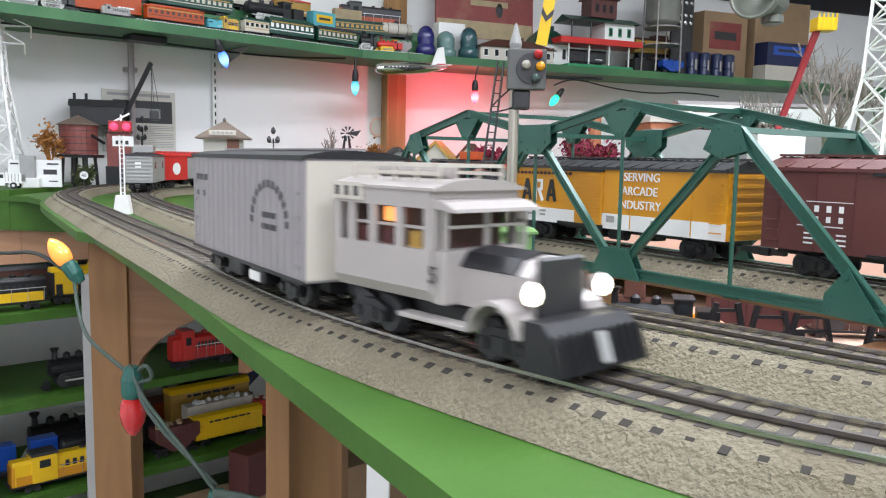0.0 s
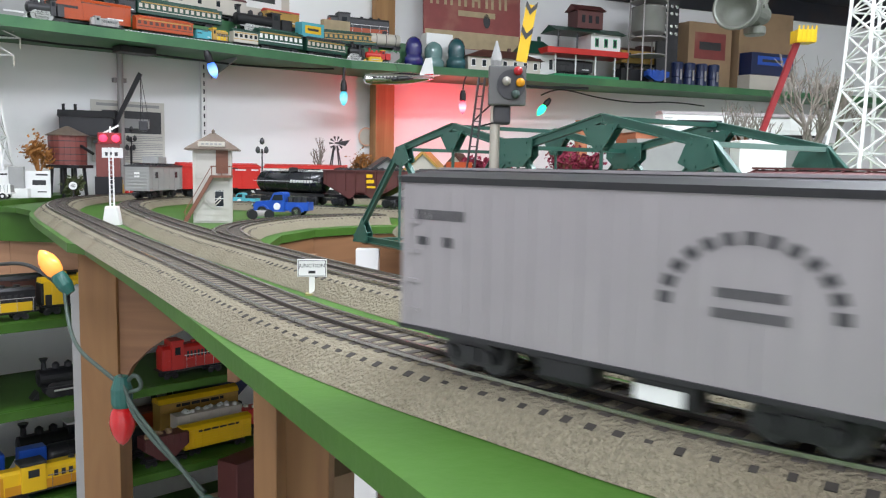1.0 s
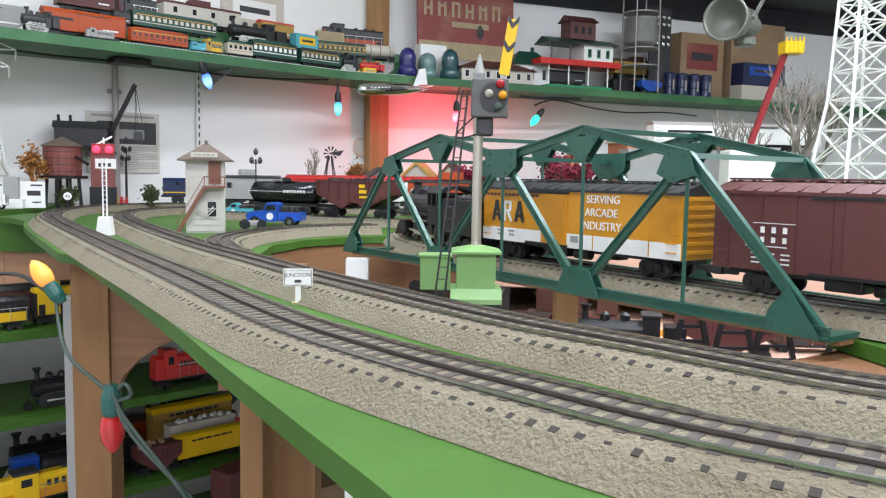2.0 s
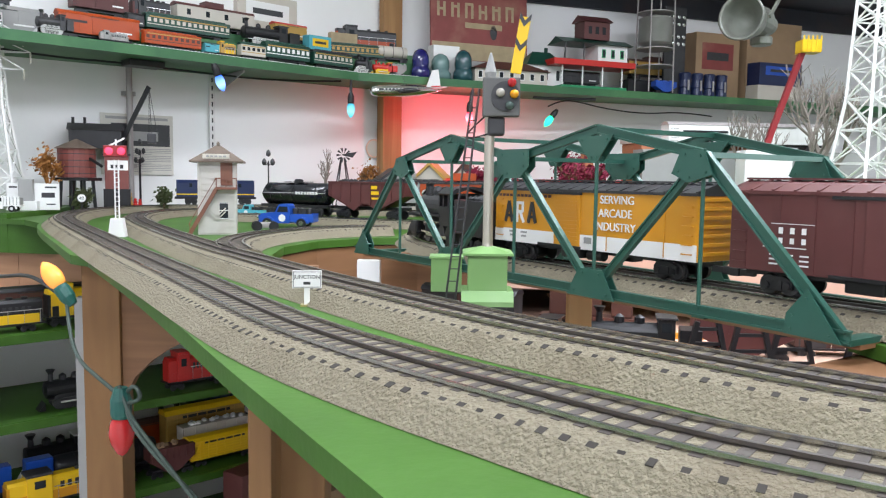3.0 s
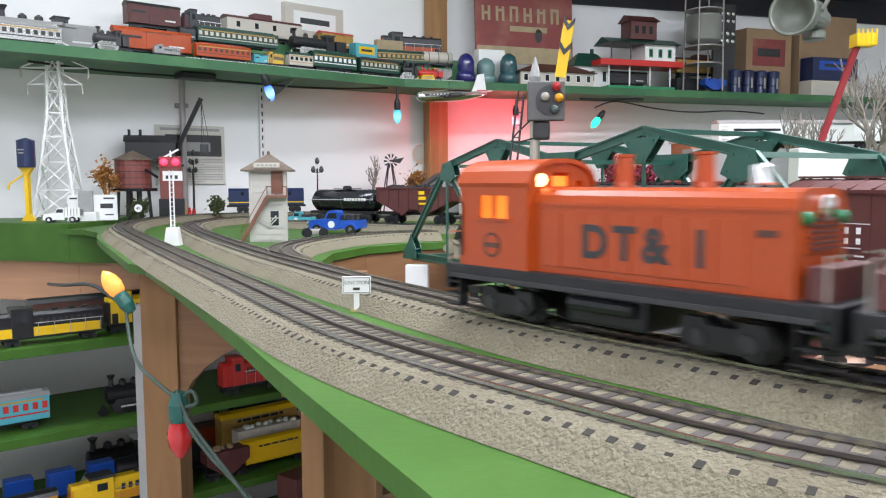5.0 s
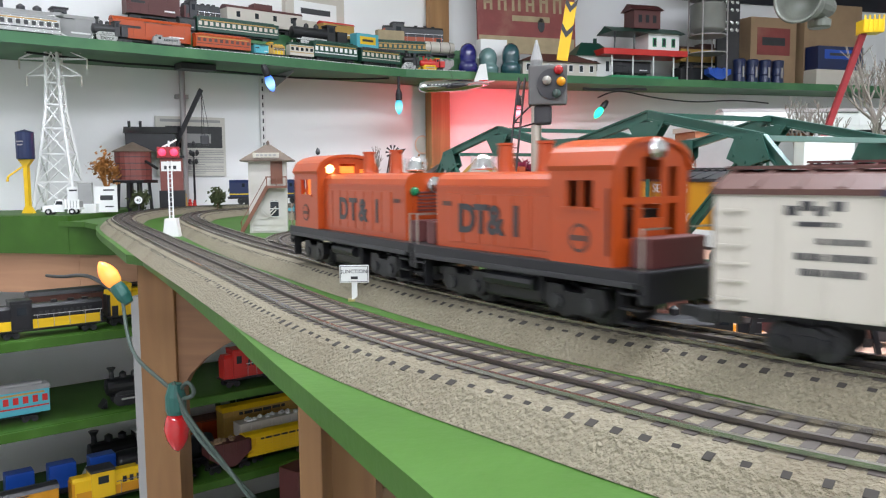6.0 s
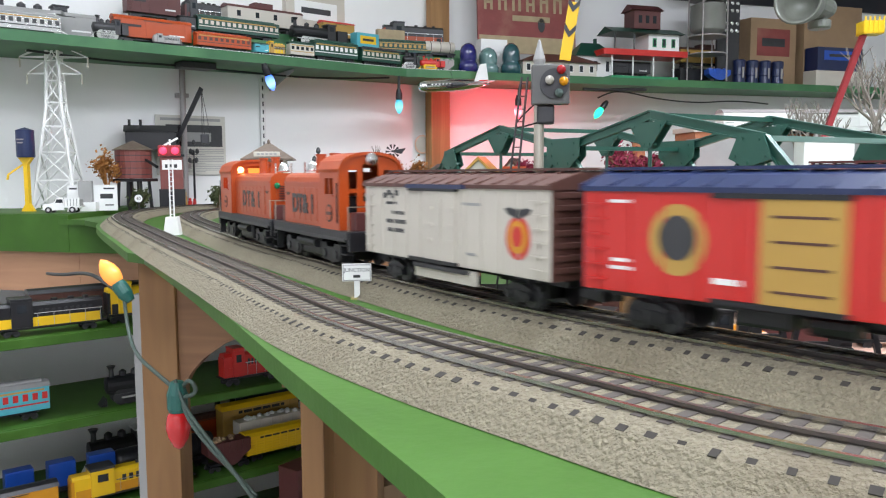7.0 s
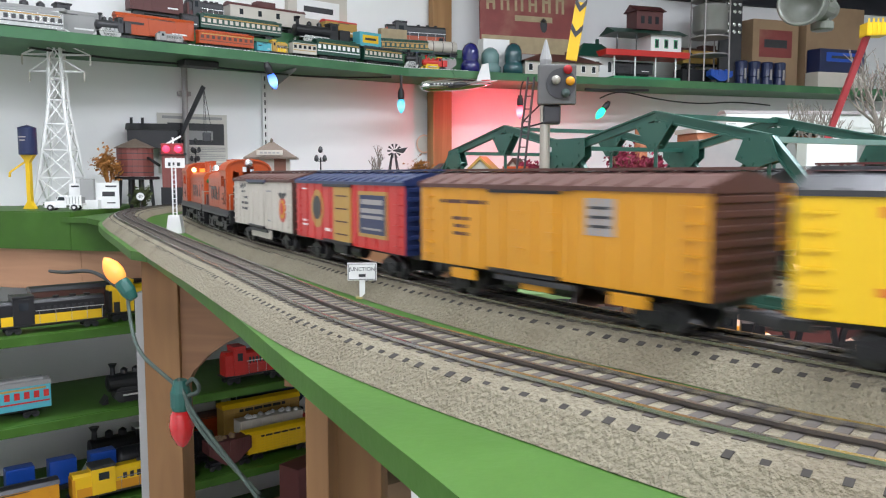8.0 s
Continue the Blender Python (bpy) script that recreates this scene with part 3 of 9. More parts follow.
def switcher(name, m, L, label, lit, cab_len=0.058, porch=0.012, nose=0.018, group=""):
    """An end-cab switcher; cab at -x, hood towards +x."""
    e = thing(name, m, label, "locomotive", group)
    fz = 0.0335
    part("frame", B(-L / 2, L / 2, -0.031, 0.031, 0.0265, fz, 0.001), "black", e)
    part("side_sill", B(-L / 2 + 0.004, L / 2 - 0.004, -0.0318, 0.0318, 0.0245, 0.0275, 0.0005), "gunmetal", e)
    part("fuel_tank", B(-0.024, 0.030, -0.025, 0.025, 0.007, 0.0265, 0.002), "black", e)
    for sg in (-1, 1):
        b = bmesh.new()
        rod(b, (-0.020, sg * 0.0265, 0.0185), (0.024, sg * 0.0265, 0.0185), 0.0042, 10)
        part("air_tank", solid(b), "black", e)
    c0 = -L / 2 + porch
    c1, h1 = c0 + cab_len, L / 2 - nose
    hz, hw = 0.0830, 0.0235
    # hood: rounded shoulders, a raised lid strip, doors, grille
    b = bmesh.new()
    prism_x(b, [(-hw, fz), (-hw, hz - 0.0085), (-hw + 0.0012, hz - 0.0045), (-hw + 0.004, hz - 0.0016), (-hw + 0.009, hz), (hw - 0.009, hz), (hw - 0.004, hz - 0.0016), (hw - 0.0012, hz - 0.0045), (hw, hz - 0.0085), (hw, fz)], c1 - 0.002, h1)
    part("hood", solid(b), "orange", e)
    for sg in (-1, 1):
        y0, y1 = sorted((sg * (hw - 0.001), sg * (hw + 0.0007)))
        part("hood_seam", B(c1, h1 + 0.0004, y0, y1, hz - 0.0105, hz - 0.0093), "orange", e)
        n = int((h1 - c1 - 0.012) / 0.0165)
        for k in range(n):
            x = c1 + 0.014 + k * 0.0165
            part("hood_door", B(x - 0.0078, x + 0.0078, y0, y1 - 0.0002 * (sg > 0), fz + 0.004, hz - 0.014, 0.0003), "orange", e)
    part("radiator_frame", B(h1, h1 + 0.0014, -0.017, 0.017, fz + 0.020, hz - 0.014, 0.0004), "orange", e)
    for k in range(6):
        z = fz + 0.0215 + k * 0.0026
        part("grille_slat", B(h1 + 0.0012, h1 + 0.0024, -0.0145, 0.0145, z, z + 0.0013), "maroon", e)
    for u in (0.30, 0.62):
        x = c1 + (h1 - c1) * u
        b = bmesh.new()
        lathe(b, [(0.0062, hz - 0.001), (0.0054, hz + 0.003), (0.0048, hz + 0.0165), (0.0056, hz + 0.0170), (0.0056, hz + 0.0185), (0.0036, hz + 0.0185)], 14, c=(x, 0, 0))
        part("exhaust_pipe", solid(b), "orange", e)
    b = bmesh.new()
    lathe(b, [(0.0075, 0.0), (0.0062, 0.002), (0.0052, 0.007), (0.003, 0.010), (0.0006, 0.0108)], 16, c=(c1 + (h1 - c1) * 0.82, 0.0, hz + 0.0015))
    part("bell", solid(b), "chrome", e, "bright metal bell", smooth=True)
    b = bmesh.new()
    for sg in (-1, 1):
        bar(b, (c1 + (h1 - c1) * 0.82, sg * 0.009, hz - 0.001), (c1 + (h1 - c1) * 0.82, sg * 0.009, hz + 0.011), 0.0014)
    part("bell_yoke", solid(b), "chrome", e)
    b = bmesh.new()
    lathe(b, [(0.0052, 0.0), (0.0062, 0.0035), (0.0050, 0.0052), (0.001, 0.0062)], 16, "x", (h1 - 0.0005, 0.0, hz - 0.009))
    part("headlight", solid(b), "chrome", e)
    for sg in (-1, 1):
        b = bmesh.new()
        lathe(b, [(0.0034, 0.0), (0.0034, 0.003), (0.0020, 0.0045), (0.0005, 0.0048)], 12, "x", (h1 - 0.0005, sg * 0.0165, hz - 0.0135))
        part("marker_lamp", solid(b), M["marker_green"], e, "green marker lens", smooth=True)
    # cab with an arched roof; ends with arched fronts and real window openings
    cw, ce = 0.0295, 0.0845
    za, zb = 0.0640, 0.0780

    def arch(y):
        f = min(1.0, abs(y) / (cw + 0.0012))
        return ce + 0.0148 * math.sqrt(max(0.0, 1 - f ** 2.3))

    ys = [-cw - 0.0012 + (2 * cw + 0.0024) * k / 18 for k in range(19)]
    b = bmesh.new()
    prism_x(b, [(y, arch(y) + 0.0012) for y in ys] + [(y * 0.965, arch(y) - 0.0014) for y in ys[::-1]], c0 - 0.0022, c1 + 0.0022)
    part("cab_roof", solid(b), "orange", e)
    xa, xb = c0 + cab_len * 0.30, c0 + cab_len * 0.72
    for sg in (-1, 1):
        y0, y1 = sorted((sg * (cw - 0.002), sg * cw))
        b = bmesh.new()
        box(b, c0, c1, y0, y1, fz, za)
        box(b, c0, c1, y0, y1, zb, ce + 0.0005)
        box(b, c0, xa, y0, y1, za, zb)
        box(b, xb, c1, y0, y1, za, zb)
        side = part("cab_side", solid(b), "orange", e)
        part("mullion", B((xa + xb) / 2 - 0.0007, (xa + xb) / 2 + 0.0007, y0, y1, za, zb), "orange", side)
        part("window_sill", B(xa - 0.003, xb + 0.003, *sorted((sg * (cw - 0.0005), sg * (cw + 0.0012))), za - 0.0016, za), "orange", side)
        part("grab_rail", B(c0 + 0.002, c0 + 0.0029, *sorted((sg * (cw + 0.0008), sg * (cw + 0.0017))), fz + 0.006, za + 0.010), "black", side)
    for x, low in ((c0, 0.048), (c1 - 0.002, hz + 0.0005)):
        wide = cw - 0.0021
        cols = [(-wide, -0.0205), (-0.0125, -0.0075), (0.0075, 0.0125), (0.0205, wide)]
        for ya, yb in cols:
            b = bmesh.new()
            prism_x(b, [(ya, fz), (yb, fz), (yb, arch(yb) - 0.0015), (ya, arch(ya) - 0.0015)], x, x + 0.002)
            part("end_pillar", solid(b), "orange", e)
        for ya, yb in ((-0.0205, -0.0125), (-0.0075, 0.0075), (0.0125, 0.0205)):
            mid = abs(ya + yb) < 0.001
            top = 0.0900 if mid else 0.0850
            if low > 0.06:
                top += 0.002
            b = bmesh.new()
            prism_x(b, [(ya, top), (yb, top), (yb, arch(yb) - 0.0015), ((ya + yb) / 2, arch((ya + yb) / 2) - 0.0015), (ya, arch(ya) - 0.0015)], x, x + 0.002)
            part("end_header", solid(b), "orange", e)
            sill = max(low, 0.058) if mid else low
            part("end_panel", B(x, x + 0.002, ya, yb, fz, sill), "orange", e)
            if low < 0.06:
                part("end_rail", B(x, x + 0.002, ya, yb, 0.0655, 0.0690), "orange", e)
    if lit:
        part("cab_interior", B(c0 + 0.004, c1 - 0.004, -cw + 0.012, cw - 0.012, fz + 0.001, 0.090), "cab_glow", e)
        b = bmesh.new()
        bmesh.ops.create_uvsphere(b, u_segments=12, v_segments=8, radius=0.0042, matrix=Matrix.Translation((c1 - 0.0015, -0.017, 0.0875)))
        part("cab_lamp", b, M["cab_bulb"], e, "bright warm cab lamp", smooth=True)
    else:
        part("cab_interior", B(c0 + 0.010, c1 - 0.010, -cw + 0.010, cw - 0.010, fz + 0.001, 0.062), "black", e)
    b = bmesh.new()
    lathe(b, [(0.0048, 0.0), (0.0060, -0.004), (0.0048, -0.006), (0.001, -0.0068)], 14, "x", (c0 + 0.0005, 0, 0.0940))
    part("headlight", solid(b), "chrome", e)
    # end porches: tool box, steps, posts and rails
    for sx, depth in ((-1, porch), (1, nose)):
        xe = sx * L / 2
        inner = xe - sx * depth * 0.75
        part("porch_box", B(*sorted((inner, xe - sx * 0.003)), -0.022, 0.022, fz, fz + 0.0155, 0.0008), "maroon", e, "dark red porch box")
        b = bmesh.new()
        box(b, xe - 0.002, xe + 0.003, -0.030, 0.030, 0.0165, fz, 0.001)
        part("buffer_beam", solid(b), "black", e)
        for sg in (-1, 1):
            for k in range(3):
                z = 0.006 + k * 0.0075
                part("step", B(*sorted((xe - sx * 0.013, xe - sx * 0.001)), *sorted((sg * 0.0245, sg * 0.0315)), z, z + 0.0012), "black", e)
            part("step_side", B(*sorted((xe - sx * 0.0145, xe - sx * 0.0135)), *sorted((sg * 0.0245, sg * 0.0315)), 0.006, 0.0265), "black", e)
            b = bmesh.new()
            bar(b, (xe - sx * 0.002, sg * 0.029, fz), (xe - sx * 0.002, sg * 0.029, fz + 0.021), 0.0010)
            bar(b, (xe - sx * 0.002, sg * 0.029, fz + 0.0205), (xe - sx * 0.002, sg * 0.009, fz + 0.0205), 0.0009)
            part("handrail", solid(b), M["mast_metal"], e)
        wheelset_truck(e, sx * (L / 2 - 0.052), 0.0098, 0.026)
        for sg in (-1, 1):
            y0, y1 = sorted((sg * 0.0200, sg * 0.0262))
            b = bmesh.new()
            xc = sx * (L / 2 - 0.052)
            prism(b, [(xc - 0.024, 0.0105), (xc - 0.018, 0.0050), (xc + 0.018, 0.0050), (xc + 0.024, 0.0105), (xc + 0.022, 0.0205), (xc + 0.010, 0.0205), (xc + 0.007, 0.0170), (xc - 0.007, 0.0170), (xc - 0.010, 0.0205), (xc - 0.022, 0.0205)], y0, y1)
            cover = part("truck_cover", solid(b), "black", e)
            for dx in (-0.013, 0.013):
                b = bmesh.new()
                rod(b, (xc + dx, y0 - 0.0014, 0.0110), (xc + dx, y1 + 0.0014, 0.0110), 0.0042, 10)
                part("journal_box", solid(b), "gunmetal", cover)
    couplers(e, L + 0.006)
    mid = c1 + (h1 - c1) * 0.50
    for sg in (-1, 1):
        turn = 180 if sg > 0 else 0
        f = -sg
        for ch, dx in (("D", -0.031), ("T", -0.012), ("&", 0.006), ("I", 0.031)):
            letters(ch, 0.0250, "gunmetal", e, pose(mid + f * dx * (h1 - c1) / 0.150, sg * (hw + 0.0009), 0.0450, 0, 0, turn), 0.0003, weight=0.0008)
        em = disc(e, c0 + cab_len * 0.5, 0.0475, 0.0078, 0.0078, sg * cw, "brown", "emblem", "round dark emblem below the cab window")
        disc(em, c0 + cab_len * 0.5, 0.0475, 0.0060, 0.0060, sg * (cw + 0.0003), "orange", "ring")
        part("emblem_bar", B(c0 + cab_len * 0.5 - 0.006, c0 + cab_len * 0.5 + 0.006, *sorted((sg * (cw + 0.0006), sg * (cw + 0.0010))), 0.0460, 0.0490), "brown", em)
        marks(e, [(h1 - 0.013, hz - 0.0205, 0.010, 0.0030)], sg * (hw + 0.0006), "brown")
    return e


M["marker_green"] = mat("green_marker_lens", (0.01, 0.16, 0.06), 0.15)
M["cab_bulb"] = glow("lit_cab_bulb", (1.0, 0.66, 0.28), 4.5)
M["mast_metal"] = mat("brushed_mast_metal", (0.50, 0.47, 0.40), 0.32, 0.8, vary=0.1)
M["cab_glow"] = glow("lit_cab_interior", (1.0, 0.30, 0.045), 0.95)
M["bus_lamp"] = glow("lit_coach_lamp", (1.0, 0.36, 0.10), 1.6)
M["lens_white"] = glow("lit_headlight", (1.0, 0.93, 0.75), 9.0)
M["glass_dark"] = mat("dark_window_glass", (0.02, 0.025, 0.03), 0.08, vary=0.05)


def rail_bus(m):
    """A motor rail bus: hood and pilot at -x (it runs towards -x)."""
    e = thing("rail_bus", m, "silver-grey rail bus with lit amber windows and black pilot", "rail bus")
    w = 0.0265
    # coach body: lower side, pillars, upper band
    x0, x1, zs, zw0, zw1, zt = -0.012, 0.068, 0.0205, 0.0425, 0.0600, 0.0675
    b = bmesh.new()
    prism_x(b, [(-w + 0.003, zs), (-w, zs + 0.005), (-w, zw0), (w, zw0), (w, zs + 0.005), (w - 0.003, zs)], x0, x1)
    part("lower_body", solid(b), "bus_grey", e)
    b = bmesh.new()
    for sg in (-1, 1):
        y0, y1 = sorted((sg * (w - 0.002), sg * w))
        for x in (x0, x0 + 0.022, x0 + 0.044, x0 + 0.0625, x1 - 0.0045):
            box(b, x, x + 0.0055, y0, y1, zw0, zw1)
        box(b, x0, x1, y0, y1, zw1, zt)
    for x in (x0, x1 - 0.002):
        box(b, x, x + 0.002, -w + 0.002, w - 0.002, zw1, zt)
    box(b, x1 - 0.002, x1, -w + 0.002, w - 0.002, zw0, zw1)
    part("window_frame", solid(b), "bus_grey", e)
    part("interior", B(x0 + 0.004, x1 - 0.004, -w + 0.008, w - 0.008, zw0 - 0.001, zw1 + 0.002), "brown", e)
    for k, x in enumerate((x0 + 0.012, x0 + 0.034, x0 + 0.055)):
        for sg in (-1, 1):
            part("seat", B(x, x + 0.009, *sorted((sg * 0.0195, sg * 0.0232)), zw0 - 0.001, zw0 + 0.0075, 0.001), "gold" if k == 0 else "maroon", e)
    for sg in (-1, 1):
        part("dome_light", B(x0 + 0.030, x0 + 0.044, *sorted((sg * 0.0190, sg * 0.0215)), zw1 - 0.0075, zw1 - 0.0010, 0.001), M["bus_lamp"], e, "glowing orange interior lamp")
    for sg in (-1, 1):
        for k, x in enumerate((x0 + 0.0055, x0 + 0.0275, x0 + 0.0495)):
            xe = x + (0.0165 if k < 2 else 0.013)
            y0, y1 = sorted((sg * (w - 0.0035), sg * (w - 0.0030)))
            pane = part("window", B(x, xe, y0, y1, zw0 + 0.001, zw1 - 0.001), "pane", e)
            pane.visible_shadow = False
            part("sash", B(x, xe, *sorted((sg * (w - 0.0028), sg * (w - 0.0016))), zw0 + 0.0085, zw0 + 0.0097), "bus_grey", pane)
    b = bmesh.new()
    prism_x(b, [(-w - 0.001, zt), (-w - 0.001, zt + 0.0012), (-w * 0.6, zt + 0.0042), (0, zt + 0.005), (w * 0.6, zt + 0.0042), (w + 0.001, zt + 0.0012), (w + 0.001, zt)], x0 - 0.003, x1 + 0.002)
    part("roof", solid(b), "bus_grey", e)
    b = bmesh.new()
    for sg in (-1, 1):
        bar(b, (x0 + 0.004, sg * 0.019, 0.0745), (x1 - 0.006, sg * 0.019, 0.0745), 0.0016)
        bar(b, (x0 + 0.004, sg * 0.019, 0.0780), (x1 - 0.006, sg * 0.019, 0.0780), 0.0016)
        for k in range(5):
            x = x0 + 0.004 + k * 0.0173
            bar(b, (x, sg * 0.019, 0.0690), (x, sg * 0.019, 0.0780), 0.0014)
    for x in (x0 + 0.004, x1 - 0.006):
        bar(b, (x, -0.019, 0.0780), (x, 0.019, 0.0780), 0.0016)
    part("roof_rack", solid(b), "cream", e)
    b = bmesh.new()
    rod(b, (x0 + 0.012, 0.006, 0.0755), (x1 - 0.012, 0.006, 0.0755), 0.0035, 10)
    part("roof_tank", solid(b), "bus_grey", e)
    for sg in (-1, 1):
        sb = part("sign_board", B(x1 - 0.026, x1 + 0.001, *sorted((sg * (w + 0.0003), sg * (w + 0.0012))), 0.0615, 0.0695), "cream", e)
        marks(sb, [(x1 - 0.021, 0.0655, 0.0035, 0.0045), (x1 - 0.0125, 0.0655, 0.0035, 0.0045), (x1 - 0.004, 0.0655, 0.0035, 0.0045)], sg * (w + 0.0012), "black")
    # driver's cab, a little narrower, then the hood
    b = bmesh.new()
    cw = 0.0250
    box(b, -0.0205, x0, -cw, cw, 0.020, 0.043, 0.001)
    for sg in (-1, 1):
        y0, y1 = sorted((sg * (cw - 0.002), sg * cw))
        box(b, -0.0205, -0.0182, y0, y1, 0.043, 0.0605)
        box(b, -0.0140, x0, y0, y1, 0.043, 0.0605)
    box(b, -0.0205, -0.0185, -0.0012, 0.0012, 0.043, 0.0605)
    box(b, -0.0205, -0.0185, -cw, cw, 0.0520, 0.0532)
    part("driver_cab", solid(b), "bus_grey", e)
    part("windscreen", B(-0.0183, -0.0178, -cw + 0.002, cw - 0.002, 0.0435, 0.060), "pane", e).visible_shadow = False
    b = bmesh.new()
    prism(b, [(-0.0275, 0.0590), (-0.0270, 0.0605), (-0.0200, 0.0632), (x0, 0.0640), (x0, 0.0605)], -cw - 0.001, cw + 0.001)
    part("cab_roof", solid(b), "bus_grey", e)
    b = bmesh.new()
    prism_x(b, [(-0.0165, 0.020), (-0.0165, 0.036), (-0.012, 0.0415), (0, 0.0435), (0.012, 0.0415), (0.0165, 0.036), (0.0165, 0.020)], -0.0665, -0.0203)
    part("hood", solid(b), "bus_grey", e)
    b = bmesh.new()
    prism_x(b, [(-0.0172, 0.0365), (-0.0125, 0.0424), (0, 0.0445), (0.0125, 0.0424), (0.0172, 0.0365), (0.0166, 0.0360), (0, 0.0432), (-0.0166, 0.0360)], -0.058, -0.0215)
    part("hood_cover", solid(b), "black", e, "quilted black hood cover")
    b = bmesh.new()
    prism(b, [(-0.0695, 0.018), (-0.0685, 0.0425), (-0.0660, 0.0435), (-0.0655, 0.018)], -0.013, 0.013)
    part("radiator", solid(b), "gunmetal", e)
    for sg in (-1, 1):
        b = bmesh.new()
        lathe(b, [(0.001, 0.006), (0.0033, 0.005), (0.0049, 0.0005), (0.0051, -0.0005)], 16, "x", (-0.0715, sg * 0.0215, 0.0310))
        hl = part("headlight", solid(b), "bus_grey", e, smooth=True)
        b = bmesh.new()
        lathe(b, [(0.0045, -0.0004), (0.0036, -0.0022), (0.0010, -0.0030)], 16, "x", (-0.0718, sg * 0.0215, 0.0310))
        part("lens", solid(b), "lens_white", hl, "glowing white lens")
        # mudguard
        b = bmesh.new()
        pts = []
        for k in range(9):
            a = math.pi * (0.05 + 0.9 * k / 8)
            pts.append((-0.055 - 0.0165 * math.cos(a), 0.012 + 0.0150 * math.sin(a)))
        inner = [(-0.055 - 0.0150 * math.cos(math.pi * (0.05 + 0.9 * k / 8)), 0.0115 + 0.0138 * math.sin(math.pi * (0.05 + 0.9 * k / 8))) for k in range(9)][::-1]
        prism(b, pts + inner, *sorted((sg * 0.0165, sg * 0.0285)))
        part("mudguard", solid(b), "bus_grey", e)
        part("running_board", B(-0.040, x0 + 0.022, *sorted((sg * 0.0200, sg * 0.0285)), 0.0125, 0.0145, 0.0005), "bus_grey", e)
        lt = letters("5", 0.0105, "black", e, pose(-0.014, sg * (w + 0.0004), 0.029, 0, 0, 180 if sg > 0 else 0), label="small black number on the side")
    # pilot
    b = bmesh.new()
    prism(b, [(-0.094, 0.003), (-0.0885, 0.0165), (-0.083, 0.0215), (-0.072, 0.0215), (-0.072, 0.003)], -0.026, 0.026)
    pilot = part("pilot", solid(b), "black", e, "dark grey cowcatcher")
    for k in range(11):
        y = -0.025 + k * 0.005
        b = bmesh.new()
        bar(b, (-0.0955, y, 0.0035), (-0.0895, y, 0.0180), 0.0016)
        part("slat", solid(b), "black", pilot)
    b = bmesh.new()
    prism(b, [(-0.0962, 0.006), (-0.0915, 0.017), (-0.0905, 0.017), (-0.095, 0.006)], -0.003, 0.003)
    part("coupler_plate", solid(b), "grey", pilot)
    part("underframe", B(-0.070, 0.055, -0.010, 0.010, 0.010, 0.017), "black", e)
    wheelset_truck(e, -0.055, 0.0095, 0.021, 0.0155)
    wheelset_truck(e, 0.042, 0.0095, 0.021, 0.0155)
    couplers(e, 0.140)
    return e


def make_pane():
    m = bpy.data.materials.new("clear_window")
    m.use_nodes = True
    b = m.node_tree.nodes["Principled BSDF"]
    b.inputs["Roughness"].default_value = 0.05
    b.inputs["Transmission Weight"].default_value = 1.0
    b.inputs["IOR"].default_value = 1.1
    M["pane"] = m


make_pane()

# the white baggage car pulled by the rail bus
bus = rail_bus(T1.car(1.0, 0.08))
bus.scale = (0.87, 1.0, 1.0)
van = thing("baggage_car", T1.car(1.2, 0.12), "silver-grey narrow boxcar with black arched lettering", "boxcar")
VL, VH = 0.202, 0.0285
part("body", B(-VL / 2, VL / 2, -VH, VH, 0.0165, 0.0800, 0.0008), "van_grey", van)
bm = bmesh.new()
prism_x(bm, [(-VH - 0.001, 0.0798), (-VH - 0.001, 0.0812), (-VH * 0.6, 0.0832), (0, 0.0840), (VH * 0.6, 0.0832), (VH + 0.001, 0.0812), (VH + 0.001, 0.0798)], -VL / 2 - 0.001, VL / 2 + 0.001)
part("roof", solid(bm), "black", van)
part("roof_walk", B(-VL / 2, VL / 2, -0.006, 0.006, 0.0841, 0.0852), "van_grey", van)
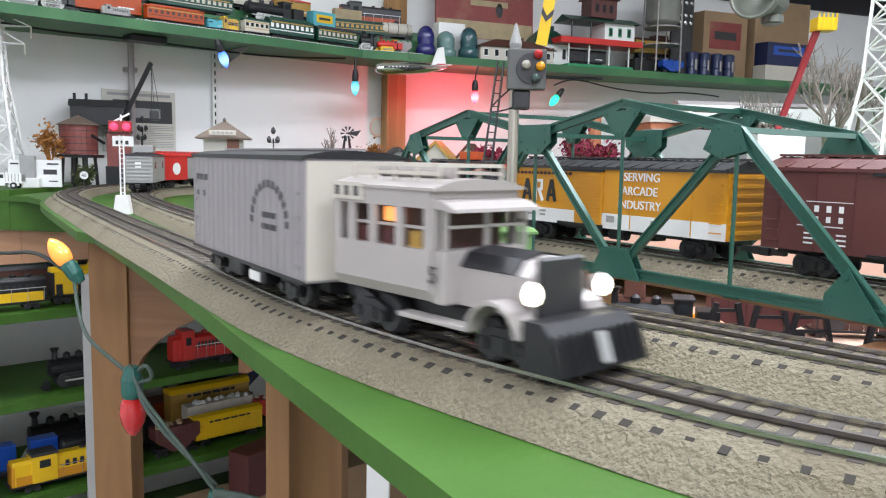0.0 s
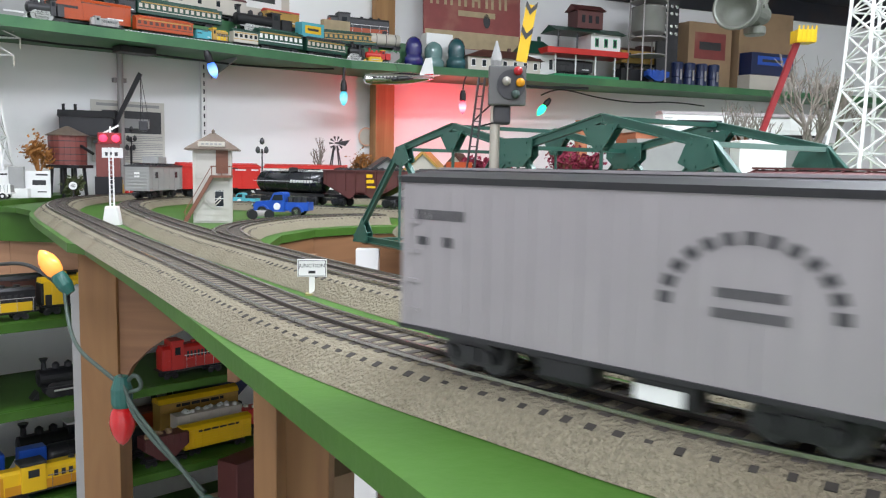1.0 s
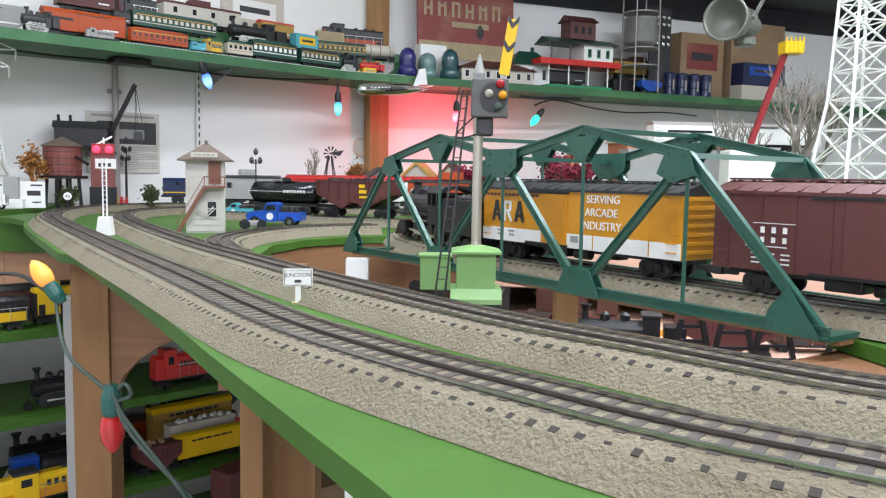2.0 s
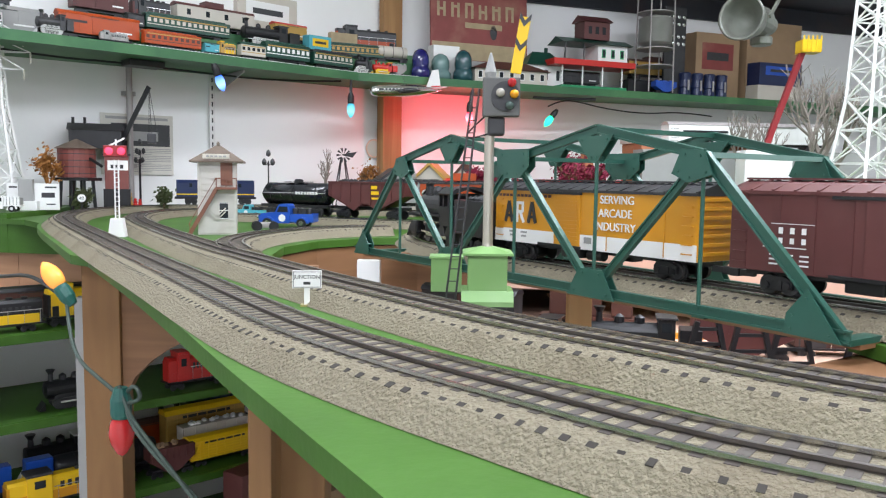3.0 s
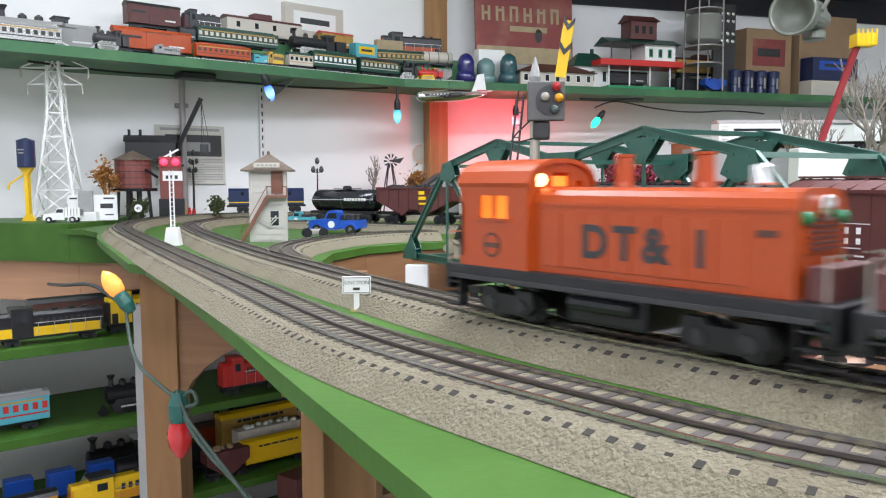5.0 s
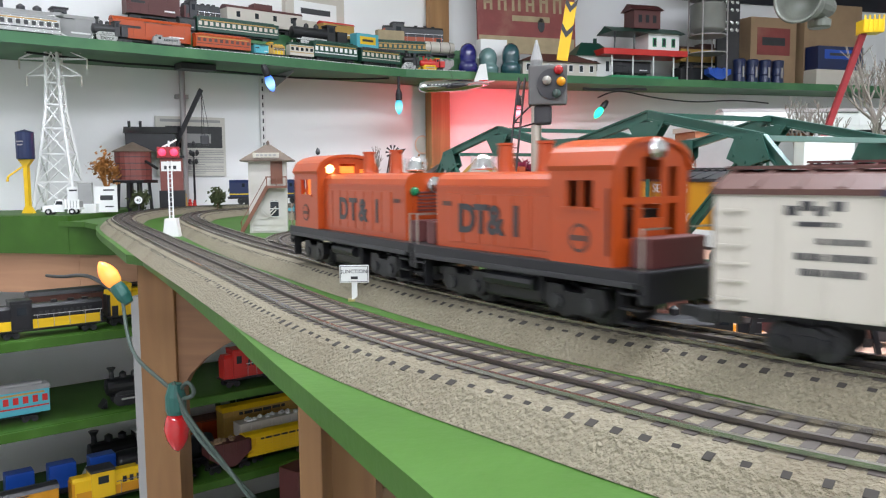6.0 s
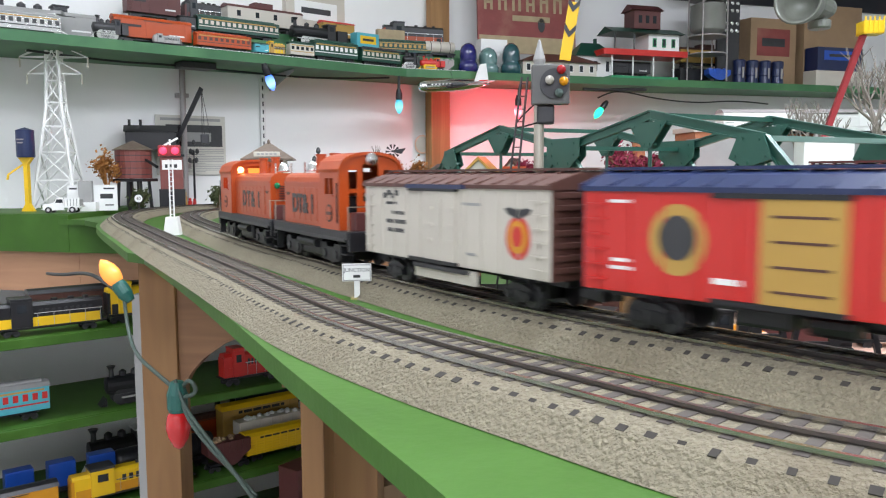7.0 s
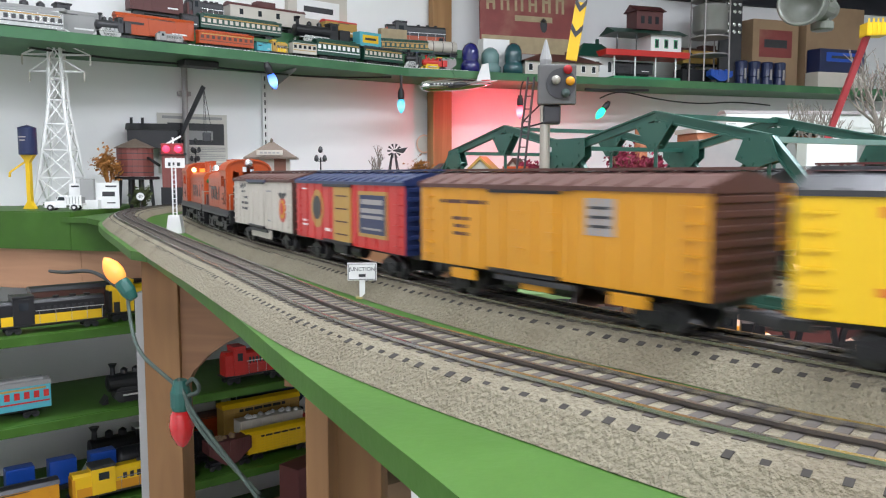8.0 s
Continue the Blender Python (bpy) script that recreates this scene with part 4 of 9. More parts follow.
for sg in (-1, 1):
    yb = sg * VH
    for k in range(19):
        x = -VL / 2 + VL * (k + 0.5) / 19
        part("board_seam", B(x - 0.0003, x + 0.0003, *sorted((yb, yb + sg * 0.0003)), 0.018, 0.0785), "van_grey", van)
    part("end_sheet", B(*sorted((sg * VL / 2, sg * (VL / 2 + 0.0006))), -VH + 0.001, VH - 0.001, 0.018, 0.0785), "cream", van)
    for zz in (0.0168, 0.0795):
        part("sill", B(-VL / 2 - 0.0006, VL / 2 + 0.0006, *sorted((yb, yb + sg * 0.0008)), zz - 0.0009, zz + 0.0009), "black", van)
    for sx in (-1, 1):
        for k in range(4):
            z = 0.024 + k * 0.0125
            part("grab_iron", B(*sorted((sx * (VL / 2 - 0.006), sx * (VL / 2 - 0.011))), *sorted((yb, yb + sg * 0.0014)), z, z + 0.0016), "van_grey", van)
    # arched mark: short bars round an arc, with bars below it
    bm = bmesh.new()
    cx, cz = (-0.050 if sg > 0 else 0.050), 0.043
    for k in range(13):
        a = math.pi * (0.02 + 0.96 * k / 12)
        x, z = cx + 0.0275 * math.cos(a), cz + 0.0225 * math.sin(a)
        tx, tz = -math.sin(a), math.cos(a)
        rr = 0.0011 if k % 4 else 0.0018
        bar(bm, (x - tx * 0.0019, yb, z - tz * 0.0019), (x + tx * 0.0019, yb, z + tz * 0.0019), 0.0008, 0.0042, up=(tz, 0, -tx))
    for x, z, w2, h2 in ((cx, 0.0480, 0.022, 0.0032), (cx, 0.0415, 0.024, 0.0032)):
        for j in range(5):
            box(bm, x - w2 / 2 + j * w2 / 5, x - w2 / 2 + (j + 0.75) * w2 / 5, min(yb, yb + sg * 0.0004), max(yb, yb + sg * 0.0004), z - h2 / 2, z + h2 / 2)
    part("arched_marking", solid(bm), "gunmetal", van, "arched black lettering too worn to read")
    s = 1 if sg > 0 else -1
    marks(van, [(s * (0.090 - 0.0045 * j), 0.0655, 0.0033, 0.0042) for j in range(6)] + [(s * 0.088, 0.0545, 0.006, 0.0035), (s * 0.074, 0.0545, 0.005, 0.0042)], yb, "gunmetal")
part("underframe", B(-VL / 2 + 0.004, VL / 2 - 0.004, -0.013, 0.013, 0.0105, 0.0164), "black", van)
for x in (-0.022, 0.018):
    bm = bmesh.new()
    box(bm, x - 0.012, x + 0.012, 0.014, 0.026, 0.006, 0.0164, 0.002)
    part("under_box", solid(bm), "black", van)
part("data_plate", B(-0.030, -0.012, 0.0262, 0.0268, 0.0075, 0.0130), "white", van)
for sg in (-1, 1):
    wheelset_truck(van, sg * 0.066, 0.0085, 0.019, 0.0158)
couplers(van, VL)

# orange pair and refrigerator cars on the second track
loco_a = switcher("switcher_locomotive", T2.car(1.4, 0.13), 0.252, "orange switcher locomotive with a lit cab and black frame", True, 0.060, 0.013, 0.019, "orange locomotives")
loco_b = switcher("switcher_locomotive", T2.car(1.1, 0.12), 0.205, "orange switcher locomotive with a dark cab and black frame", False, 0.047, 0.021, 0.018, "orange locomotives")


def reefer_white(m):
    c = freight_car("refrigerator_car", m, 0.226, "off-white refrigerator car with brown roof and round emblem", "boxcar", "cream", "brown", "brown", ribs=12, door="hinged", z0=0.0205, eave=0.0730, peak=0.0830, group="refrigerator cars")
    h = 0.029
    for sg in (-1, 1):
        y = sg * h
        f = 1 if sg > 0 else -1
        marks(c, [(f * (0.080 - 0.006 * k), 0.0655 + 0.002 * (k % 2), 0.005, 0.004) for k in range(4)] + [(f * 0.070, 0.060, 0.016, 0.002)] + [(f * (0.068 - 0.005 * k), 0.053, 0.0036, 0.0026) for k in range(4)] + [(f * (0.076 - 0.005 * k), 0.0465, 0.004, 0.003) for k in range(6)] + [(f * (0.074 - 0.005 * k), 0.040, 0.004, 0.003) for k in range(5)], y, "gunmetal")
        em = disc(c, -f * 0.084, 0.0435, 0.0115, 0.0130, y, "red", "emblem", "red and gold round emblem under dark wings")
        disc(em, -f * 0.084, 0.0440, 0.0088, 0.0098, y + sg * 0.0004, "amber", "ring")
        disc(em, -f * 0.084, 0.0445, 0.0050, 0.0062, y + sg * 0.0008, "red", "centre")
        b = bmesh.new()
        prism(b, [(-f * 0.084 + q * 0.0016, z) for q, z in ((-8, 0.0605), (-4.5, 0.0615), (-1.5, 0.0600), (0, 0.0615), (1.5, 0.0600), (4.5, 0.0615), (8, 0.0605), (6, 0.0575), (3, 0.0560), (0, 0.0545), (-3, 0.0560), (-6, 0.0575))], *sorted((y, y + sg * 0.0006)))
        part("eagle", solid(b), "gunmetal", em)
        marks(c, [(-f * 0.035, 0.062, 0.020, 0.0018), (-f * 0.035, 0.030, 0.010, 0.0018)], y, "grey")
        part("upper_hatch_rail", B(-0.030, 0.045, *sorted((y, y + sg * 0.0030)), 0.0715, 0.0742), "navy", c)
        part("skirt", B(-0.040, 0.035, *sorted((y - sg * 0.002, y + sg * 0.0004)), 0.0095, 0.0188), "cream", c)
        part("lower_rail", B(-0.034, 0.034, *sorted((y, y + sg * 0.0030)), 0.0165, 0.0192), "gunmetal", c)
    return c


def reefer_red(m):
    c = freight_car("refrigerator_car", m, 0.232, "red boxcar with navy roof and ends and tan door", "boxcar", "red", "navy", "navy", ribs=12, door="plain", door_mat="gold", z0=0.0205, eave=0.0730, peak=0.0830, group="refrigerator cars")
    for sg in (-1, 1):
        y = sg * 0.029
        f = 1 if sg > 0 else -1
        em = disc(c, f * 0.060, 0.049, 0.0155, 0.0175, y, "gold", "emblem", "round tan emblem with dark centre")
        disc(em, f * 0.060, 0.050, 0.010, 0.011, y + sg * 0.0004, "gunmetal", "centre")
        marks(c, [(f * 0.093, 0.067, 0.014, 0.0016), (f * 0.092, 0.037, 0.012, 0.0018), (f * 0.092, 0.033, 0.014, 0.0018), (f * 0.034, 0.031, 0.014, 0.0028)], y, "white")
        fr = part("panel", B(*sorted((-f * 0.034, -f * 0.088)), *sorted((y, y + sg * 0.0006)), 0.030, 0.067), "gold", c, "tan framed notice panel")
        part("panel_face", B(*sorted((-f * 0.037, -f * 0.085)), *sorted((y, y + sg * 0.0009)), 0.033, 0.064), "navy", fr)
        marks(fr, [(-f * 0.061, 0.0585, 0.040, 0.0040), (-f * 0.061, 0.0515, 0.042, 0.0036), (-f * 0.061, 0.0465, 0.040, 0.0026), (-f * 0.061, 0.037, 0.036, 0.0016)], y + sg * 0.0009, "silver")
        marks(c, [(0.0, 0.062 - 0.011 * k, 0.026, 0.0012) for k in range(4)], y + sg * 0.0014, "brown")
    return c


def reefer_amber(m):
    c = freight_car("refrigerator_car", m, 0.236, "amber yellow refrigerator car with brown roof and ends", "boxcar", "amber", "brown", "brown", ribs=12, door="hinged", z0=0.0205, eave=0.0730, peak=0.0830, group="refrigerator cars")
    for sg in (-1, 1):
        y = sg * 0.029
        f = 1 if sg > 0 else -1
        part("emblem", B(*sorted((-f * 0.040, -f * 0.060)), *sorted((y, y + sg * 0.0006)), 0.048, 0.068), "silver", c, "grey square emblem")
        marks(c, [(-f * 0.050, 0.063 - 0.005 * k, 0.015, 0.0016) for k in range(3)], y + sg * 0.0006, "gunmetal")
        marks(c, [(f * 0.070, 0.063, 0.050, 0.0024), (f * 0.072, 0.052, 0.018, 0.0022), (f * 0.072, 0.047, 0.014, 0.0022), (f * 0.072, 0.042, 0.016, 0.0022)], y, "brown")
        part("upper_hatch_rail", B(-0.030, 0.045, *sorted((y, y + sg * 0.0030)), 0.0715, 0.0742), "brown", c)
        part("lower_rail", B(-0.034, 0.034, *sorted((y, y + sg * 0.0030)), 0.0165, 0.0195), "gunmetal", c)
        for x in (-0.07, 0.07, 0.0):
            part("step_plate", B(x - 0.012, x + 0.012, *sorted((y - sg * 0.002, y + sg * 0.0005)), 0.0125, 0.0190), "amber", c)
    return c


def reefer_yellow(m):
    c = freight_car("refrigerator_car", m, 0.236, "bright yellow boxcar with dark roof and faded red markings", "boxcar", "yellow", "gunmetal", "yellow", ribs=12, door="hinged", z0=0.0205, eave=0.0730, peak=0.0830, group="refrigerator cars")
    for sg in (-1, 1):
        y = sg * 0.029
        f = 1 if sg > 0 else -1
        marks(c, [(f * 0.070, 0.066, 0.030, 0.0045), (f * 0.072, 0.034, 0.026, 0.0035)], y, "red")
    return c


car_white = reefer_white(T2.car(0.8, 0.13))
car_red = reefer_red(T2.car(0.5, 0.14))
car_amber = reefer_amber(T2.car(0.3, 0.13))
car_yellow = reefer_yellow(T2.car(0.1, 0.13))

# the train that leaves along the far curve
far_cab = freight_car("caboose", T2.car(2.9, 0.12), 0.17, "weathered grey caboose with small end platform", "caboose", "grey", "gunmetal", ribs=6, door="none", peak=0.080)
part("cupola", B(-0.02, 0.02, -0.02, 0.02, 0.0815, 0.097, 0.001), "grey", far_cab)
for sg in (-1, 1):
    part("end_window", B(*sorted((sg * 0.0851, sg * 0.0864)), -0.006, 0.006, 0.05, 0.063), "white", far_cab)
    for x in (-0.05, 0.05):
        part("window", B(x - 0.006, x + 0.006, *sorted((sg * 0.029, sg * 0.0298)), 0.048, 0.062), "glass_dark", far_cab)
far_red = freight_car("boxcar", T2.car(3.1, 0.13), 0.215, "red boxcar with grey door and white round emblem", "boxcar", "red", "red", ribs=6, door_mat="grey")
for sg in (-1, 1):
    f = -1 if sg < 0 else 1
    disc(far_red, f * 0.06, 0.045, 0.014, 0.014, sg * 0.0297, "white", "emblem", "white round emblem")
    marks(far_red, [(-f * 0.05, 0.068, 0.03, 0.003), (-f * 0.09, 0.068, 0.02, 0.003)], sg * 0.0297, "white")
far_white = freight_car("boxcar", T2.car(3.3, 0.13), 0.215, "white boxcar with red roof edge and script marking", "boxcar", "white", "red", ribs=4)
for sg in (-1, 1):
    f = -1 if sg < 0 else 1
    marks(far_white, [(f * (0.04 + 0.011 * k), 0.05 + 0.003 * (k % 2), 0.008, 0.009) for k in range(5)], sg * 0.0297, "red")

# standing cars on the bridge track
def at_px(line, x, y):
    return s_near(line, x, y)


ara = freight_car("boxcar", T3.car(at_px(T3, 0.145, 0.788) - 0.008, 0.17), 0.272, "amber and white boxcar with louvred door on the bridge", "boxcar", "amber", "gunmetal", band="white", ribs=4, door="louvre", door_x=0.020, door_mat="amber")
y = 0.0296
letters("SERVING", 0.0108, "white", ara, pose(-0.046, y, 0.064, 0, 0, 180))
letters("ARCADE", 0.0108, "white", ara, pose(-0.044, y, 0.0515, 0, 0, 180))
letters("INDUSTRY", 0.0108, "white", ara, pose(-0.044, y, 0.039, 0, 0, 180))
for k in (0, 2):
    bm = bmesh.new()
    cx = 0.112 - 0.0190 * k
    bar(bm, (cx + 0.0058, y, 0.040), (cx, y, 0.062), 0.0006, 0.0042, up=(1, 0, 0.3))
    bar(bm, (cx - 0.0058, y, 0.040), (cx, y, 0.062), 0.0006, 0.0042, up=(1, 0, -0.3))
    bar(bm, (cx + 0.004, y, 0.0465), (cx - 0.004, y, 0.0465), 0.0006, 0.003)
    part("marking", solid(bm), "gunmetal", ara, "tall dark initial")
bm = bmesh.new()
cx = 0.093
bar(bm, (cx + 0.005, y, 0.040), (cx + 0.005, y, 0.062), 0.0006, 0.0036, up=(1, 0, 0))
bar(bm, (cx + 0.005, y, 0.0605), (cx - 0.004, y, 0.0605), 0.0006, 0.003)
bar(bm, (cx - 0.004, y, 0.062), (cx - 0.004, y, 0.051), 0.0006, 0.0034, up=(1, 0, 0))
bar(bm, (cx + 0.005, y, 0.0515), (cx - 0.004, y, 0.0515), 0.0006, 0.003)
bar(bm, (cx, y, 0.051), (cx - 0.006, y, 0.040), 0.0006, 0.0036, up=(1, 0, -0.3))
part("marking", solid(bm), "white", ara, "tall white initial")
marks(ara, [(0.09 - 0.0062 * k, 0.0685, 0.0045, 0.0028) for k in range(-6, 8)], y, "brown")
marks(ara, [(0.105, 0.030, 0.01, 0.002), (0.105, 0.026, 0.008, 0.002), (0.086, 0.030, 0.01, 0.002), (0.086, 0.026, 0.008, 0.002), (-0.01, 0.028, 0.01, 0.006), (-0.065, 0.028, 0.012, 0.004)], y + 0.0004, "grey")
mar = freight_car("boxcar", T3.car(at_px(T3, 0.312, 0.545) - 0.006, 0.15), 0.245, "maroon ribbed boxcar with white lettering, standing on the track", "boxcar", "maroon", "maroon", ribs=9, door="plain", eave=0.078, peak=0.088)
marks(mar, [(0.071, 0.0555, 0.034, 0.0005), (0.077, 0.038, 0.034, 0.0008)] + [(0.080 - 0.009 * k, 0.0505, 0.0034, 0.0046) for k in range(3)] + [(0.080 - 0.009 * k, 0.0430, 0.0032, 0.0042) for k in range(3)] + [(0.085 - 0.012 * k, 0.0325 - 0.0035 * j, 0.007, 0.0012) for k in range(3) for j in range(3)], 0.0297, "white")


def steam_loco(m):
    e = thing("steam_locomotive", m, "black steam locomotive with tender standing on the bridge track", "locomotive")
    b = bmesh.new()
    lathe(b, [(0.004, 0.10), (0.0165, 0.098), (0.0175, 0.09), (0.0175, 0.062), (0.0185, 0.06), (0.0195, -0.03), (0.0195, -0.035)], 20, "x", (0, 0, 0.045))
    part("boiler", solid(b), "black", e, smooth=False)
    b = bmesh.new()
    lathe(b, [(0.0065, 0.058), (0.0055, 0.074), (0.0068, 0.078), (0.005, 0.078)], 14, c=(0.082, 0, 0))
    part("smokestack", solid(b), "black", e)
    for x in (0.05, 0.015):
        b = bmesh.new()
        lathe(b, [(0.009, 0.058), (0.0088, 0.068), (0.0065, 0.073), (0.001, 0.0745)], 14, c=(x, 0, 0))
        part("dome", solid(b), "black", e)
    part("running_board", B(-0.035, 0.09, -0.028, 0.028, 0.036, 0.038), "black", e)
    b = bmesh.new()
    box(b, -0.07, -0.033, -0.027, 0.027, 0.026, 0.05)
    for sg in (-1, 1):
        for x in (-0.07, -0.052, -0.037):
            box(b, x, x + 0.004, sg * 0.027 - 0.001, sg * 0.027 + 0.001, 0.05, 0.066)
    box(b, -0.037, -0.034, -0.026, 0.026, 0.05, 0.066)
    part("cab", solid(b), "black", e)
    b = bmesh.new()
    prism_x(b, [(-0.029, 0.066), (-0.02, 0.073), (0, 0.0755), (0.02, 0.073), (0.029, 0.066), (0.028, 0.0645), (0, 0.073), (-0.028, 0.0645)], -0.076, -0.031)
    part("cab_roof", solid(b), "black", e)
    for x in (-0.045, -0.018, 0.009, 0.036):
        for sg in (-1, 1):
            b = bmesh.new()
            lathe(b, [(0.003, -0.002), (0.0125, -0.002), (0.0125, 0.002), (0.003, 0.002)], 18, "y")
            part("driving_wheel", solid(b), "gunmetal", e, at=pose(x, sg * 0.0165, 0.0125))
    for sg in (-1, 1):
        b = bmesh.new()
        bar(b, (-0.045, sg * 0.0205, 0.010), (0.036, sg * 0.0205, 0.010), 0.002, 0.0035)
        bar(b, (-0.018, sg * 0.0225, 0.012), (0.07, sg * 0.0225, 0.014), 0.0018, 0.003)
        part("side_rod", solid(b), "chrome", e)
        part("cylinder", B(0.058, 0.084, *sorted((sg * 0.016, sg * 0.028)), 0.008, 0.026, 0.003), "black", e)
    b = bmesh.new()
    prism(b, [(0.098, 0.012), (0.120, 0.002), (0.120, 0.004), (0.104, 0.020), (0.098, 0.020)], -0.022, 0.022)
    part("pilot", solid(b), "black", e)
    b = bmesh.new()
    lathe(b, [(0.005, 0.0), (0.006, 0.006), (0.0045, 0.0075)], 12, "x", (0.096, 0, 0.063))
    part("headlight", solid(b), "chrome", e)
    wheelset_truck(e, 0.085, 0.0075, 0.016, 0.0155)
    # tender
    part("tender", B(-0.175, -0.085, -0.027, 0.027, 0.019, 0.060, 0.002), "black", e)
    b = bmesh.new()
    for k in range(60):
        x, y = random.uniform(-0.165, -0.1), random.uniform(-0.02, 0.02)
        r = random.uniform(0.003, 0.006)
        bmesh.ops.create_icosphere(b, subdivisions=1, radius=r, matrix=Matrix.Translation((x, y, 0.060)))
    tagged(part("coal", b, "black", e), kind="stuff")
    wheelset_truck(e, -0.155)
    wheelset_truck(e, -0.108)
    return e


steam_loco(T3.car(s_near(T3, -0.005, 1.045), 0.12))


def tank_car(m):
    L = 0.185
    e = thing("tank_car", m, "glossy black tank car with a plain white marking", "tank car")
    b = bmesh.new()
    lathe(b, [(0.004, -L / 2 + 0.002), (0.017, -L / 2 + 0.006), (0.0235, -L / 2 + 0.014), (0.0235, L / 2 - 0.014), (0.017, L / 2 - 0.006), (0.004, L / 2 - 0.002)], 24, "x", (0, 0, 0.047))
    part("tank", solid(b), M["gloss_black"], e, smooth=True)
    for x in (-0.06, 0.0, 0.06):
        b = bmesh.new()
        lathe(b, [(0.0239, x - 0.001), (0.0239, x + 0.001)], 24, "x", (0, 0, 0.047))
        part("tank_band", solid(b), "black", e)
    b = bmesh.new()
    lathe(b, [(0.010, 0.066), (0.010, 0.076), (0.007, 0.0785), (0.001, 0.079)], 14)
    part("dome", solid(b), "black", e)
    part("walkway", B(-0.03, 0.03, -0.012, 0.012, 0.0715, 0.073), "gunmetal", e)
    b = bmesh.new()
    for sg in (-1, 1):
        bar(b, (-L / 2 + 0.004, sg * 0.026, 0.049), (L / 2 - 0.004, sg * 0.026, 0.049), 0.001)
        for x in (-0.08, -0.03, 0.03, 0.08):
            bar(b, (x, sg * 0.026, 0.049), (x, sg * 0.023, 0.040), 0.001)
    part("handrail", solid(b), "chrome", e)
    part("frame", B(-L / 2, L / 2, -0.016, 0.016, 0.018, 0.024), "black", e)
    for sg in (-1, 1):
        marks(e, [(0.012 + 0.0075 * k, 0.049, 0.0055, 0.006) for k in range(8)], sg * 0.0240, "white")
        wheelset_truck(e, sg * (L / 2 - 0.034))
    couplers(e, L)
    return e


def hopper_car(m):
    L = 0.18
    e = thing("hopper_car", m, "maroon open hopper car with yellow square markings", "hopper car")
    h = 0.028
    b = bmesh.new()
    for sg in (-1, 1):
        y0, y1 = sorted((sg * h, sg * (h - 0.002)))
        prism(b, [(-L / 2, 0.047), (-0.05, 0.028), (-0.028, 0.016), (-0.008, 0.030), (0.008, 0.030), (0.028, 0.016), (0.05, 0.028), (L / 2, 0.047), (L / 2, 0.074), (-L / 2, 0.074)], y0, y1)
    for sg in (-1, 1):
        b2 = [(sg * (L / 2), 0.047), (sg * (L / 2), 0.074), (sg * (L / 2 - 0.002), 0.074), (sg * (L / 2 - 0.002), 0.047)]
        prism(b, b2, -h, h)
        prism(b, [(sg * (L / 2 - 0.002), 0.049), (sg * 0.028, 0.016), (sg * 0.026, 0.018), (sg * (L / 2 - 0.004), 0.051)], -h, h)
    part("body", solid(b), "maroon", e)
    for sg in (-1, 1):
        for k in range(8):
            x = -L / 2 + 0.006 + k * (L - 0.012) / 7
            zb = 0.046 - 0.022 * (1 - abs(x) / (L / 2))
            part("side_rib", B(x - 0.0015, x + 0.0015, *sorted((sg * h, sg * (h + 0.0022))), zb, 0.073), "maroon", e)
        part("top_rail", B(-L / 2, L / 2, *sorted((sg * h, sg * (h + 0.0028))), 0.0725, 0.0755), "maroon", e)
        marks(e, [(0.022, 0.064, 0.014, 0.007), (0.024, 0.053, 0.018, 0.007), (0.026, 0.042, 0.02, 0.004)], sg * (h + 0.0022), "yellow")
    b = bmesh.new()
    for k in range(80):
        x, y = random.uniform(-0.08, 0.08), random.uniform(-0.022, 0.022)
        bmesh.ops.create_icosphere(b, subdivisions=1, radius=random.uniform(0.004, 0.008), matrix=Matrix.Translation((x, y, 0.070 + 0.006 * (1 - abs(y) / 0.022))))
    tagged(part("coal", b, "black", e), kind="stuff")
    part("frame", B(-L / 2, L / 2, -0.006, 0.006, 0.018, 0.024), "black", e)
    for sg in (-1, 1):
        wheelset_truck(e, sg * (L / 2 - 0.03))
    couplers(e, L)
    return e


M["gloss_black"] = mat("gloss_black_paint", (0.012, 0.013, 0.016), 0.18, vary=0.2)
tank_car(T5.car(s_near(T5, -0.335, 1.725), 0.12))
hopper_car(T5.car(s_near(T5, -0.165, 1.642), 0.12))
oc = freight_car("caboose", T5.car(s_near(T5, 0.02, 1.57), 0.11), 0.16, "orange caboose with end railings beside the hopper", "caboose", "orange", "gunmetal", ribs=6, door="none", peak=0.079)
part("cupola", B(-0.02, 0.02, -0.02, 0.02, 0.080, 0.095, 0.001), "orange", oc)
for sg in (-1, 1):
    for x in (-0.045, 0.045):
        part("window", B(x - 0.006, x + 0.006, *sorted((sg * 0.029, sg * 0.0298)), 0.048, 0.062), "glass_dark", oc)
